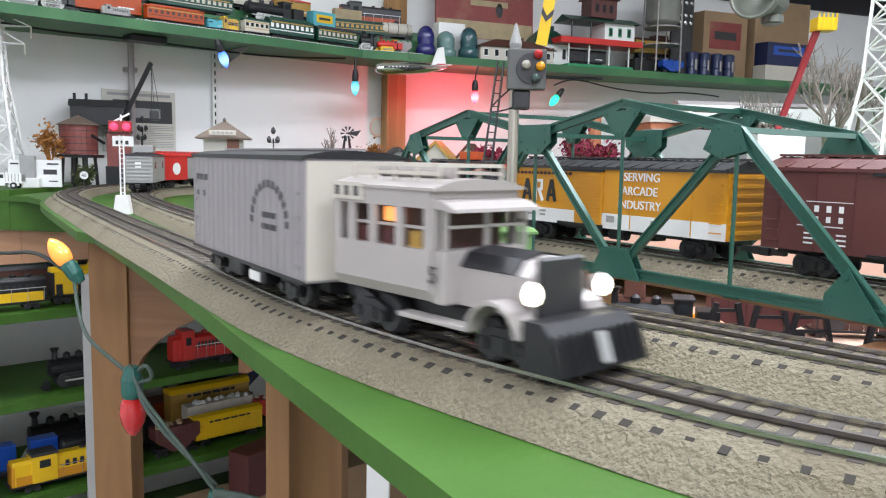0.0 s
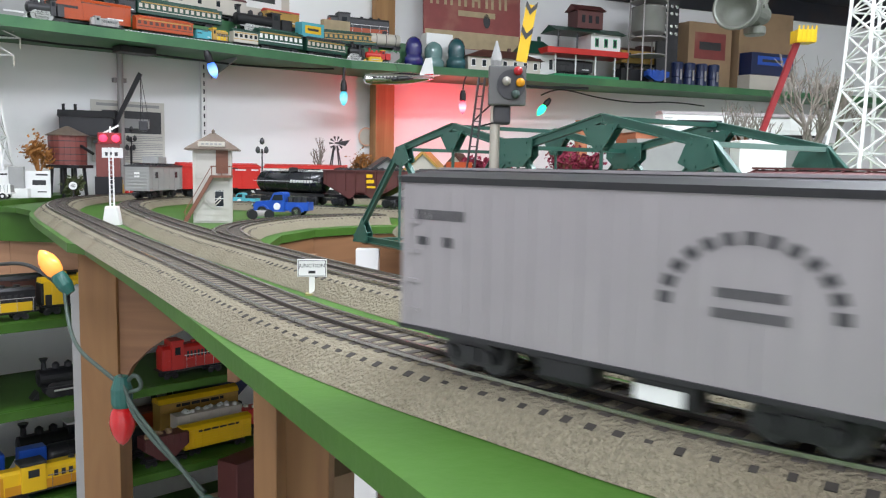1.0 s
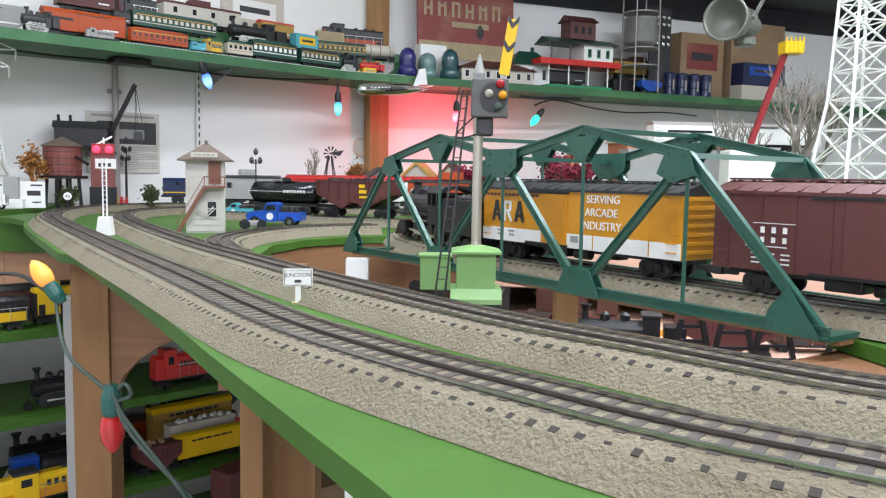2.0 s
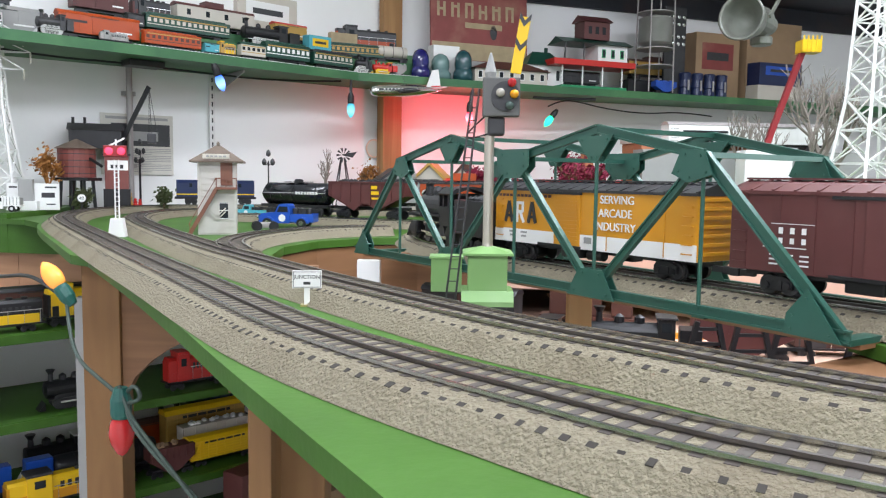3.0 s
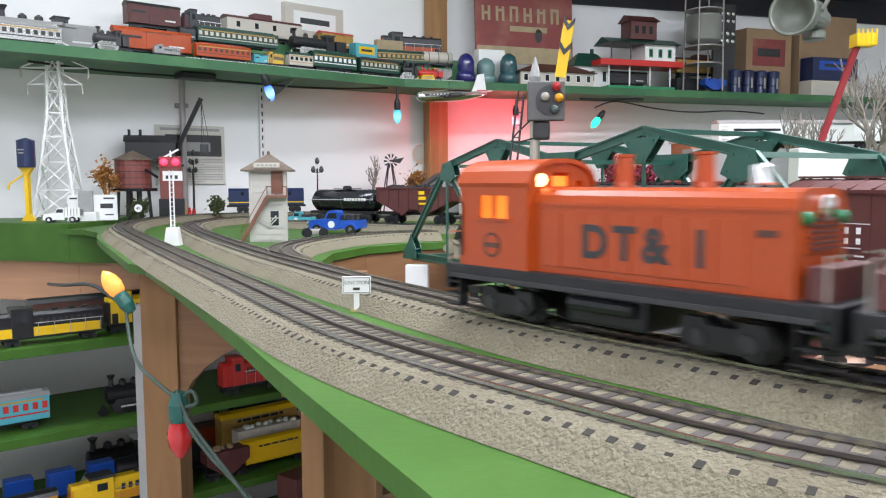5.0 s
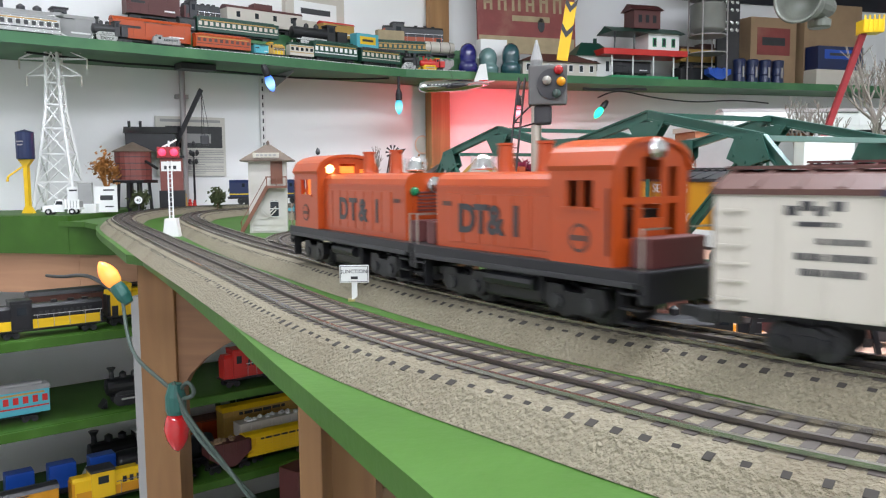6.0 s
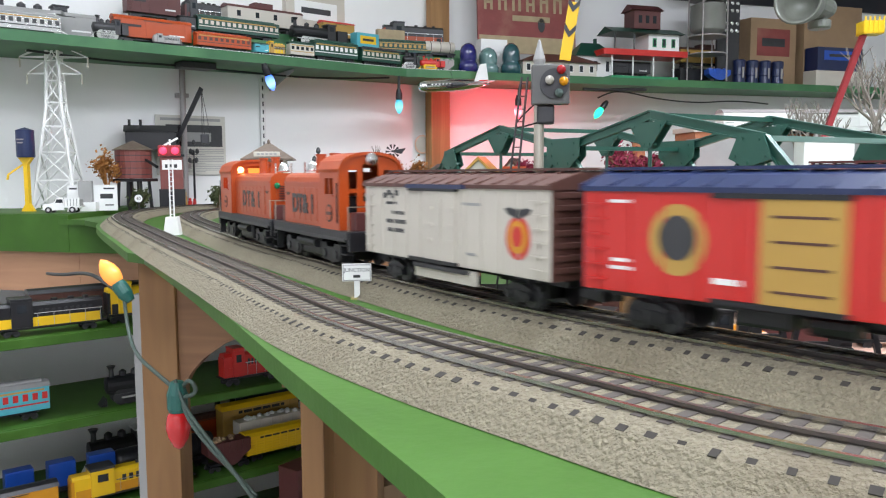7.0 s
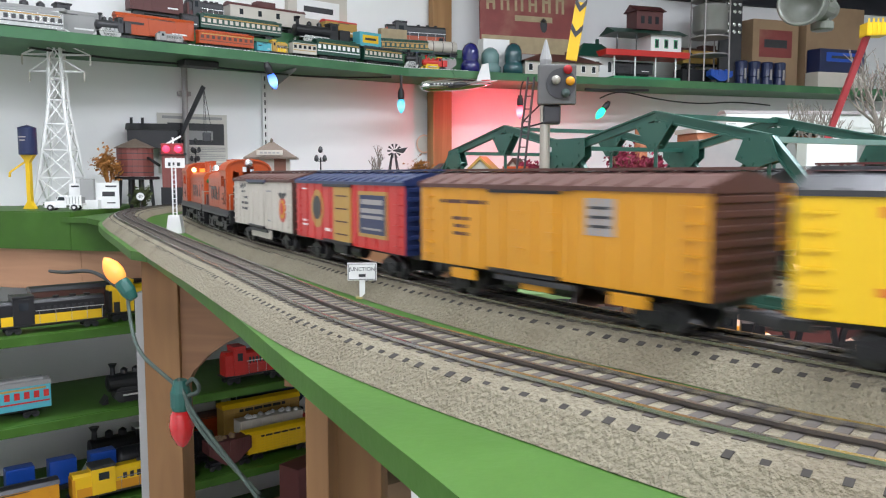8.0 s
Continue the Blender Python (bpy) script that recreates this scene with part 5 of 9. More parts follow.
# blue diesel beyond the far curve
bd = thing("diesel_locomotive", T1.car(s_near(T1, -0.69, 2.298), 0.12), "blue diesel locomotive with yellow stripe on the far curve", "locomotive")
bm = bmesh.new()
prism_x(bm, [(-0.028, 0.022), (-0.028, 0.062), (-0.02, 0.070), (0.02, 0.070), (0.028, 0.062), (0.028, 0.022)], -0.115, 0.10)
part("body", solid(bm), "navy", bd)
for sg in (-1, 1):
    part("stripe", B(-0.115, 0.10, *sorted((sg * 0.028, sg * 0.0285)), 0.028, 0.031), "yellow", bd)
    marks(bd, [(-0.04 + 0.012 * k, 0.052, 0.009, 0.004) for k in range(7)], sg * 0.028, "yellow")
    wheelset_truck(bd, sg * 0.075)
    for k in range(4):
        part("window", B(-0.08 + 0.045 * k, -0.072 + 0.045 * k, *sorted((sg * 0.028, sg * 0.0287)), 0.05, 0.06), "glass_dark", bd)
part("frame", B(-0.12, 0.105, -0.026, 0.026, 0.016, 0.022), "black", bd)

# ---- bridge ----
BD = Vector((0.56, -0.83)).normalized()
BN = Vector((0.83, 0.56)).normalized()
BP = Vector((0.136, 0.674))
STEP = 0.1132


def bpt(k, z, w):
    """Joint k (0 at the near end, 6 at the far end) of the truss at distance w across."""
    u = 0.207 - k * STEP
    p = BP + BD * u + BN * w
    return Vector((p.x, p.y, z))


def truss_bridge():
    e = thing("truss_bridge", Matrix.Identity(4), "dark green steel truss bridge with gusset plates over the pit", "bridge")
    zb, zt, za = 0.006, 0.123, 0.147
    W = 0.150
    up = (BN.x, BN.y, 0)
    for w in (0.0, W):
        tops = [bpt(1, zt, w), bpt(2, za, w), bpt(3, zt, w), bpt(4, za, w), bpt(5, zt, w)]
        segs = [("bottom_chord", bpt(-0.05, zb, w), bpt(6.05, zb, w), 0.0070), ("end_post", bpt(0, zb, w), tops[0], 0.0070), ("end_post", bpt(6, zb, w), tops[4], 0.0070)]
        segs += [("top_chord", a, b, 0.0068) for a, b in zip(tops, tops[1:])]
        segs += [("diagonal", tops[0], bpt(2, zb, w), 0.0056), ("diagonal", tops[2], bpt(2, zb, w), 0.0056), ("diagonal", tops[2], bpt(4, zb, w), 0.0056), ("diagonal", tops[4], bpt(4, zb, w), 0.0056)]
        for nm, a, b, s in segs:
            bm = bmesh.new()
            d = (b - a).normalized()
            side = Vector((BN.x, BN.y, 0))
            v = d.cross(side).normalized()
            # channel section: web with two flanges
            bar(bm, a, b, s, 0.0018, up=tuple(side))
            mem = part(nm, solid(bm), "bridge", e)
            for o in (-1, 1):
                bm = bmesh.new()
                bar(bm, a + v * (o * s * 0.5), b + v * (o * s * 0.5), 0.0014, 0.0050, up=tuple(side))
                part("flange", solid(bm), "bridge", mem)
        for k in (1, 2, 3, 4, 5):
            bm = bmesh.new()
            rod(bm, bpt(k, za if k in (2, 4) else zt, w), bpt(k, zb, w), 0.0017, 6)
            part("hanger", solid(bm), "bridge", e)
        # gusset plates with bolts
        def plate(pts):
            bm = bmesh.new()
            o = Vector((BN.x, BN.y, 0)) * 0.0036
            for sgn in (-1, 1):
                a = [bm.verts.new(p + o * sgn) for p in pts]
                b = [bm.verts.new(p + o * (sgn * 1.25)) for p in pts]
                bm.faces.new(a)
                bm.faces.new(b[::-1])
                for i in range(len(pts)):
                    j = (i + 1) % len(pts)
                    bm.faces.new((a[i], b[i], b[j], a[j]))
            g = part("gusset", solid(bm), "bridge", e)
            c = sum(pts, Vector()) / len(pts)
            for p in pts:
                q = c + (p - c) * 0.68
                bm = bmesh.new()
                rod(bm, q - o * 1.5, q + o * 1.5, 0.0012, 6)
                part("bolt", solid(bm), "bridge", g)
        for k, z, hh in ((2, za, 0.022), (4, za, 0.022)):
            plate([bpt(k - 0.20, z - 0.006, w), bpt(k + 0.20, z - 0.006, w), bpt(k + 0.04, z - hh - 0.006, w), bpt(k - 0.04, z - hh - 0.006, w)])
        plate([bpt(2.78, zt + 0.009, w), bpt(3.22, zt + 0.009, w), bpt(3.22, zt - 0.008, w), bpt(3.1, zt - 0.019, w), bpt(2.9, zt - 0.019, w), bpt(2.78, zt - 0.008, w)])
        for k, sg in ((1, 1), (5, -1)):
            plate([bpt(k - 0.03 * sg, zt + 0.003, w), bpt(k + 0.16 * sg, zt + 0.005, w), bpt(k + 0.24 * sg, zt - 0.014, w), bpt(k + 0.10 * sg, zt - 0.021, w), bpt(k - 0.10 * sg, zt - 0.015, w)])
        for k in (2, 4):
            plate([bpt(k - 0.26, zb - 0.005, w), bpt(k + 0.26, zb - 0.005, w), bpt(k + 0.13, zb + 0.020, w), bpt(k - 0.13, zb + 0.020, w)])
        for k, sg in ((0, 1), (6, -1)):
            plate([bpt(k - 0.02 * sg, zb - 0.005, w), bpt(k + 0.34 * sg, zb - 0.004, w), bpt(k + 0.33 * sg, zb + 0.010, w), bpt(k + 0.20 * sg, zb + 0.028, w)])
    for k in (1, 2, 3, 4, 5):
        z = za if k in (2, 4) else zt
        bm = bmesh.new()
        bar(bm, bpt(k, z, 0), bpt(k, z, W), 0.0075, 0.004)
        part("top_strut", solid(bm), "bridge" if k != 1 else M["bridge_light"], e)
    for k in range(0, 7):
        bm = bmesh.new()
        bar(bm, bpt(k, zb - 0.004, 0), bpt(k, zb - 0.004, W), 0.012, 0.004)
        part("floor_beam", solid(bm), "bridge", e)
    bm = bmesh.new()
    pts = [bpt(-0.05, 0, 0.012), bpt(6.05, 0, 0.012), bpt(6.05, 0, W - 0.012), bpt(-0.05, 0, W - 0.012)]
    a = [bm.verts.new((p.x, p.y, -0.0035)) for p in pts]
    b = [bm.verts.new((p.x, p.y, 0.0001)) for p in pts]
    bm.faces.new(a[::-1])
    bm.faces.new(b)
    for i in range(4):
        bm.faces.new((a[i], a[(i + 1) % 4], b[(i + 1) % 4], b[i]))
    part("deck", solid(bm), "ply", e)
    return e


# paler green, used on the near portal strut only
M["bridge_light"] = mat("pale_green_steel", (0.18, 0.30, 0.26), 0.35, 0.1, vary=0.12)
truss_bridge()


# ---- lineside pieces on the table ----
def signal_mast():
    e = thing("signal_mast", pose(0.0305, 0.655, 0.0, 0, 0, 0), "grey signal with three lamps on a steel mast and green base", "railway signal")
    b = bmesh.new()
    prism_x(b, [(-0.023, 0), (-0.023, 0.004), (-0.0175, 0.012), (0.0175, 0.012), (0.023, 0.004), (0.023, 0)], -0.021, 0.021)
    part("plinth", solid(b), "boxgreen", e)
    part("relay_box", B(-0.0160, 0.0160, -0.0160, 0.0160, 0.0115, 0.041, 0.0006), "boxgreen", e)
    b = bmesh.new()
    v = [b.verts.new(p) for p in ((-0.0205, -0.0205, 0.041), (0.0205, -0.0205, 0.041), (0.0205, 0.0205, 0.041), (-0.0205, 0.0205, 0.041), (-0.0205, -0.0205, 0.0428), (0.0205, -0.0205, 0.0428), (0.0205, 0.0205, 0.0428), (-0.0205, 0.0205, 0.0428), (0, 0, 0.0485))]
    for q in ((3, 2, 1, 0), (0, 1, 5, 4), (1, 2, 6, 5), (2, 3, 7, 6), (3, 0, 4, 7), (4, 5, 8), (5, 6, 8), (6, 7, 8), (7, 4, 8)):
        b.faces.new([v[i] for i in q])
    part("box_lid", solid(b), "boxgreen", e)
    b = bmesh.new()
    lathe(b, [(0.0052, 0.045), (0.0042, 0.05), (0.0040, 0.185)], 14)
    part("mast", solid(b), M["mast_metal"], e, smooth=False)
    b = bmesh.new()
    lathe(b, [(0.0042, 0.185), (0.0050, 0.189), (0.0010, 0.204), (0.0004, 0.205)], 12)
    part("finial", solid(b), "grey", e)
    hd = part("signal_head", B(-0.0065, 0.0235, -0.012, -0.002, 0.153, 0.184, 0.0012), M["signal_grey"], e)
    b = bmesh.new()
    n = 20
    prism(b, [(0.0115 + 0.0115 * math.cos(2 * math.pi * k / n), 0.169 + 0.0118 * math.sin(2 * math.pi * k / n)) for k in range(n)], -0.0135, -0.0115)
    part("lamp_plate", solid(b), "gunmetal", hd)
    for x, z, mt in ((0.0165, 0.1795, "lamp_red"), (0.0185, 0.1705, "lamp_amber"), (0.0150, 0.1615, "lamp_off"), (0.0075, 0.1715, "lamp_clear")):
        b = bmesh.new()
        lathe(b, [(0.0034, -0.0125), (0.0036, -0.0160), (0.0026, -0.0178), (0.0006, -0.0186)], 14, "y", (x, 0, z))
        part("lamp_lens", solid(b), M[mt], hd, smooth=True)
    part("motor_case", B(-0.002, 0.012, -0.008, 0.006, 0.138, 0.153, 0.002), "gunmetal", e)
    b = bmesh.new()
    for o in (0, 0.008):
        rod(b, (-0.034 + o, -0.012, 0.004), (-0.014 + o * 0.6, -0.006, 0.175), 0.0009, 6)
    for k in range(17):
        f = (k + 0.5) / 17
        xa = -0.034 + f * 0.020
        bar(b, (xa, -0.012 + 0.006 * f, 0.004 + 0.171 * f), (xa + 0.008 - 0.0032 * f, -0.012 + 0.006 * f, 0.004 + 0.171 * f), 0.0008)
    part("ladder", solid(b), "gunmetal", e)
    bl = part("semaphore_blade", B(-0.0045, 0.0045, -0.0006, 0.0006, 0.0, 0.046, 0.0003), "yellow", e, "yellow semaphore blade with dark chevrons", at=pose(0.0205, 0.004, 0.189, 0, 9, 0))
    for z in (0.024, 0.044):
        b = bmesh.new()
        prism(b, [(-0.0046, z), (0, z - 0.006), (0.0046, z), (0.0046, z + 0.005), (0, z - 0.001), (-0.0046, z + 0.005)], -0.0010, 0.0010)
        part("chevron", solid(b), "gunmetal", bl)
    b = bmesh.new()
    pr = None
    for k in range(9):
        f = k / 8
        p = Vector((0.001 - 0.02 * math.sin(math.pi * f), -0.004, 0.140 + 0.018 * f - 0.012 * math.sin(math.pi * f)))
        if pr is not None:
            rod(b, pr, p, 0.0007, 5)
        pr = p
    part("cable", solid(b), "black", e)
    return e


M["signal_grey"] = mat("signal_grey_paint", (0.10, 0.10, 0.095), 0.45, vary=0.15)
M["lamp_red"] = mat("red_lens", (0.35, 0.015, 0.02), 0.15)
M["lamp_amber"] = mat("amber_lens", (0.65, 0.28, 0.01), 0.15)
M["lamp_off"] = mat("dark_lens", (0.06, 0.09, 0.08), 0.15)
M["lamp_clear"] = mat("clear_lens", (0.35, 0.33, 0.28), 0.15)
signal_mast()
rb = thing("relay_cabinet", pose(-0.004, 0.725, 0.0), "small light green lineside cabinet", "cabinet")
part("cabinet_body", B(-0.014, 0.014, -0.012, 0.012, 0.0, 0.030, 0.0006), "boxgreen", rb)
part("cabinet_lid", B(-0.0155, 0.0155, -0.0135, 0.0135, 0.030, 0.0325, 0.0006), "boxgreen", rb)

js = thing("junction_sign", pose(-0.1135, 0.622, 0, 0, 0, 8), "small white junction sign on a post", "sign")
part("post", B(-0.0022, 0.0022, -0.0013, 0.0013, 0, 0.016), "white", js)
part("board", B(-0.0115, 0.0115, -0.0016, 0.0002, 0.0145, 0.0285, 0.0003), "white", js)
bm = bmesh.new()
for x0, x1, z0, z1 in ((-0.0108, 0.0108, 0.0152, 0.0156), (-0.0108, 0.0108, 0.0274, 0.0278), (-0.0108, -0.0104, 0.0152, 0.0278), (0.0104, 0.0108, 0.0152, 0.0278)):
    box(bm, x0, x1, -0.0019, -0.0016, z0, z1)
part("border", solid(bm), "gunmetal", js)
letters("JUNCTION", 0.0042, "gunmetal", js, pose(0, -0.0017, 0.0222), 0.0002)
marks(js, [(0.0, 0.0185, 0.0055, 0.0022)], -0.0016, "gunmetal")
part("foot", B(-0.005, 0.006, -0.004, 0.004, 0, 0.0015), M["glue"], js)

xf = thing("crossing_signal", pose(-0.549, 1.285, 0, 0, 0, 10), "white railroad crossing flasher with two lit red lamps", "crossing signal")
bm = bmesh.new()
prism(bm, [(-0.0135, 0), (-0.009, 0.030), (0.009, 0.030), (0.0135, 0)], -0.010, 0.010)
part("base", solid(bm), "white", xf)
bm = bmesh.new()
rod(bm, (-0.003, 0, 0.03), (-0.003, 0, 0.125), 0.0012, 6)
rod(bm, (0.003, 0, 0.03), (0.003, 0, 0.125), 0.0012, 6)
for k in range(12):
    bar(bm, (-0.003, 0, 0.034 + k * 0.0078), (0.003, 0, 0.034 + k * 0.0078), 0.001)
part("mast", solid(bm), "white", xf)
part("placard", B(-0.014, 0.018, 0.001, 0.002, 0.108, 0.124), "white", xf)
marks(xf, [(-0.007, 0.114, 0.004, 0.006), (0.0, 0.114, 0.003, 0.006), (0.008, 0.114, 0.005, 0.006)], -0.0005 + 0.001, "gunmetal")
part("lamp_board", B(-0.019, 0.017, -0.0035, 0.0, 0.130, 0.148, 0.001), "boom_red", xf)
for x in (-0.010, 0.009):
    bm = bmesh.new()
    lathe(bm, [(0.006, -0.0036), (0.006, -0.006), (0.004, -0.0072), (0.001, -0.0078)], 14, "y", (x, 0, 0.139))
    part("flasher_lamp", solid(bm), M["flash_red"], xf, "glowing red lamp")
bm = bmesh.new()
rod(bm, (0, 0, 0.148), (0, 0, 0.158), 0.0015, 6)
bar(bm, (-0.013, 0.001, 0.146), (0.013, 0.001, 0.160), 0.0008, 0.003)
part("top_finial", solid(bm), "white", xf)


# ---- pit, posts and table edges ----
def strip(name, pts, z0, z1, t, material, label, category="board"):
    """An upright board that follows plan points."""
    bm = bmesh.new()
    n = len(pts)
    outer = []
    for i in range(n):
        a = Vector(pts[max(i - 1, 0)])
        b = Vector(pts[min(i + 1, n - 1)])
        d = (b - a).normalized()
        outer.append(Vector(pts[i]) + Vector((-d.y, d.x)) * t)
    rows = []
    for i in range(n):
        rows.append([bm.verts.new((pts[i][0], pts[i][1], z0)), bm.verts.new((pts[i][0], pts[i][1], z1)), bm.verts.new((outer[i].x, outer[i].y, z1)), bm.verts.new((outer[i].x, outer[i].y, z0))])
    for a, b in zip(rows, rows[1:]):
        for k in range(4):
            bm.faces.new((a[k], a[(k + 1) % 4], b[(k + 1) % 4], b[k]))
    bm.faces.new(rows[0])
    bm.faces.new(rows[-1][::-1])
    return tagged(part(name, solid(bm), material), label, category, "", "structure")


hole_s = [(-0.255, 0.93)] + hole
strip("pit_board", [(p[0] - 0.002, p[1] + 0.004) for p in hole_s[:7]], -0.16, -0.0132, 0.012, "ply", "brown plywood board round the open pit")
strip("pit_fascia", [(p[0] - 0.002, p[1] + 0.004) for p in hole_s[6:]], -0.085, -0.0132, 0.012, "peach", "pale peach painted board along the pit's far edge")
tagged(part("lower_deck", slab([(0.0, 0.86), (0.28, 0.60), (1.4, 0.85), (1.4, 1.7), (0.05, 1.7)], -0.145, -0.130), "pit_wood"), "dark plywood lower deck under the bridge", "deck", "", "structure")
tagged(part("pit_wall", B(0.06, 1.35, 1.66, 1.68, -0.13, -0.0135), M["peach"]), "pale peach painted board behind the lower deck", "wall", "", "structure")
for x, y, w, z0, z1 in ((0.135, 0.83, 0.024, FLOOR, -0.005),):
    tagged(part("bridge_post", B(x - w / 2, x + w / 2, y - 0.012, y + 0.012, z0, z1, 0.001), wood("fresh_pine", (0.62, 0.38, 0.16), (0.50, 0.28, 0.11))), "square pine post under the bridge", "post")
tagged(part("bridge_pier", B(-0.125, -0.095, 1.03, 1.05, FLOOR, -0.006, 0.001), "white"), "white painted pier under the bridge end", "pier")
tagged(part("abutment", slab([(0.212, 0.487), (0.31, 0.555), (0.345, 0.50), (0.25, 0.43)], -0.11, -0.0125), "ply"), "plywood block carrying the bridge end", "abutment")
tagged(part("yellow_beam", slab([(0.322, 0.50), (0.48, 0.60), (0.50, 0.57), (0.35, 0.462)], -0.085, -0.0125), "wood"), "yellowish pine beam beside the bridge end", "beam")


def trestle_tower(x, y, z, h):
    e = thing("trestle_bent", pose(x, y, z), "black trestle bent standing on the lower deck", "trestle", "trestle bents")
    for sg in (-1, 1):
        bm = bmesh.new()
        bar(bm, (sg * 0.028, 0, 0), (sg * 0.012, 0, h), 0.006)
        part("leg", solid(bm), "black", e)
    for k in range(4):
        f = (k + 0.5) / 4
        w = 0.028 - 0.016 * f
        bm = bmesh.new()
        bar(bm, (-w, 0, h * f), (w, 0, h * f), 0.004)
        part("brace", solid(bm), "black", e)
    return e


for k in range(5):
    trestle_tower(0.30 + 0.062 * k, 0.92 + 0.03 * (k % 3), -0.1298, 0.070 + 0.008 * (k % 2))
part_y = tagged(part("yellow_girder", B(0.06, 0.40, 1.150, 1.156, -0.1298, -0.118, 0.001), "amber"), "thin yellow toy girder lying on the deck", "girder")


def arch_post():
    e = thing("shelf_post", pose(-0.436, 1.03, 0, 0, 0, 0), "pine post with a curved plywood bracket under the table", "post")
    part("upright", B(-0.045, 0.004, -0.018, 0.022, FLOOR, -0.0132, 0.0015), M["post_wood"], e)
    pts = [(0.0042, -0.0135), (0.0042, -0.210)]
    for k in range(9):
        a = math.pi / 2 * k / 8
        pts.append((0.0042 + 0.215 * (1 - math.cos(a)), -0.210 + 0.120 * math.sin(a)))
    pts += [(0.26, -0.09), (0.26, -0.0135)]
    bm = bmesh.new()
    prism(bm, pts, -0.012, 0.006)
    part("bracket", solid(bm), "ply", e)
    part("side_sheet", B(-0.058, -0.0455, -0.012, 0.02, FLOOR, -0.06), "grey", e, "grey metal sheet on the post's side")
    return e


arch_post()
for x, y, w in ((-0.143, 0.60, 0.018), (-0.124, 0.66, 0.042)):
    tagged(part("table_leg", B(x - w / 2, x + w / 2, y - 0.015, y + 0.02, FLOOR, -0.0132, 0.0015), M["post_wood"]), "plain pine leg under the table", "leg", "table legs")

# raised corner of the table on the aisle side
cplan = [(-0.985, 1.735), (-1.06, 1.752), (-1.75, 1.86), (-1.75, 2.25), (-1.33, 2.05), (-1.07, 2.26), (-1.00, 1.98)]
tagged(part("table_corner", slab(cplan, 0.0005, 0.012), "green"), "raised green corner of the train table", "table", "", "structure")
strip("table_fascia", [(-0.985, 1.728), (-1.06, 1.745), (-1.75, 1.853)], -0.075, 0.010, -0.012, "green", "green-painted upright table edge")
strip("apron_board", [(-0.975, 1.75), (-1.06, 1.765), (-1.75, 1.872)], -0.17, -0.076, -0.012, M["apron"], "bare brown board under the green edge")

strip("table_fascia_end", [(-0.790, 1.6975), (-0.984, 1.728)], -0.075, -0.0118, -0.012, "green", "green-painted upright table edge behind the curve")
strip("apron_board_end", [(-0.780, 1.7195), (-0.974, 1.75)], -0.17, -0.076, -0.012, M["apron"], "bare brown board under the green edge")

# ---- shelves on the wall ----
FR = [(-1.5, 1.46), (-1.06, 1.89), (-0.32, 2.61), (0.0, 2.76), (0.51, 2.99), (1.3, 3.32), (1.9, 3.57)]
SH = Track(FR, 0.0)
SH.p = np.array(FR)
SH.s = np.concatenate([[0], np.cumsum(np.linalg.norm(np.diff(SH.p, axis=0), axis=1))])
SH.length = float(SH.s[-1])
SZ = 0.440
back_line = [tuple(B1 - WB * 0.25 - Vector((-WB.y, WB.x)) * 0.002), tuple(CORNER + Vector((0.003, -0.003))), tuple(A0 + WA * 0.25 - Vector((-WA.y, WA.x)) * 0.002)]
tagged(part("wall_shelf", slab(FR + back_line, SZ - 0.026, SZ), "shelf"), "long green-painted wall shelf crowded with trains", "shelf", "", "structure")


# boards added for the dark ceiling zone; the upper one shades the shelf
NB = Vector((WB.y, -WB.x))
p0, p1 = CORNER + WB * 0.06, CORNER + WB * 2.6
tagged(part("dark_soffit", slab([tuple(p0 + NB * 0.001), tuple(p1 + NB * 0.001), tuple(p1 + NB * 0.34), tuple(p0 + NB * 0.34)], 0.865, 0.900), M["dark_board"]), "added dark board under the ceiling, shading the shelf below", "shelf", "", "structure")
tagged(part("dark_soffit_face", slab([tuple(p0 + NB * 0.001), tuple(p1 + NB * 0.001), tuple(p1 + NB * 0.012), tuple(p0 + NB * 0.012)], 0.780, 0.8648), M["dark_board"]), "added dark blue-grey panel for the dark ceiling zone", "panel", "", "structure")


def spot(u, back):
    c, d, n = SH.frame_at(u)
    return c.x + n.x * back, c.y + n.y * back, math.degrees(math.atan2(d.y, d.x))


def on_shelf(u, back, z, turn=0.0):
    x, y, a = spot(u, back)
    return pose(x, y, z, 0, 0, a + turn)


def tier(u0, u1, b0, b1, z0, z1):
    pts = [spot(u0 + (u1 - u0) * k / 8, b0)[:2] for k in range(9)] + [spot(u0 + (u1 - u0) * k / 8, b1)[:2] for k in range(8, -1, -1)]
    tagged(part("shelf_riser", slab(pts, z0, z1), "shelf"), "dark green riser board on the wall shelf", "riser", "shelf risers")


tier(0.80, 1.92, 0.075, 0.140, SZ + 0.0005, 0.492)
tier(0.80, 1.92, 0.142, 0.260, SZ + 0.0005, 0.530)
bm = bmesh.new()
for k in range(90):
    u = 0.92 + k * 0.0105
    x, y, a = spot(u, 0.006)
    box(bm, -0.003, 0.003, -0.004, 0.004, 0, 0.002)
    bmesh.ops.transform(bm, matrix=pose(x, y, SZ, 0, 0, a), verts=bm.verts[-8:])
tagged(part("shelf_track", bm, "white"), "white-edged toy track along the shelf front", "track", "", "stuff")


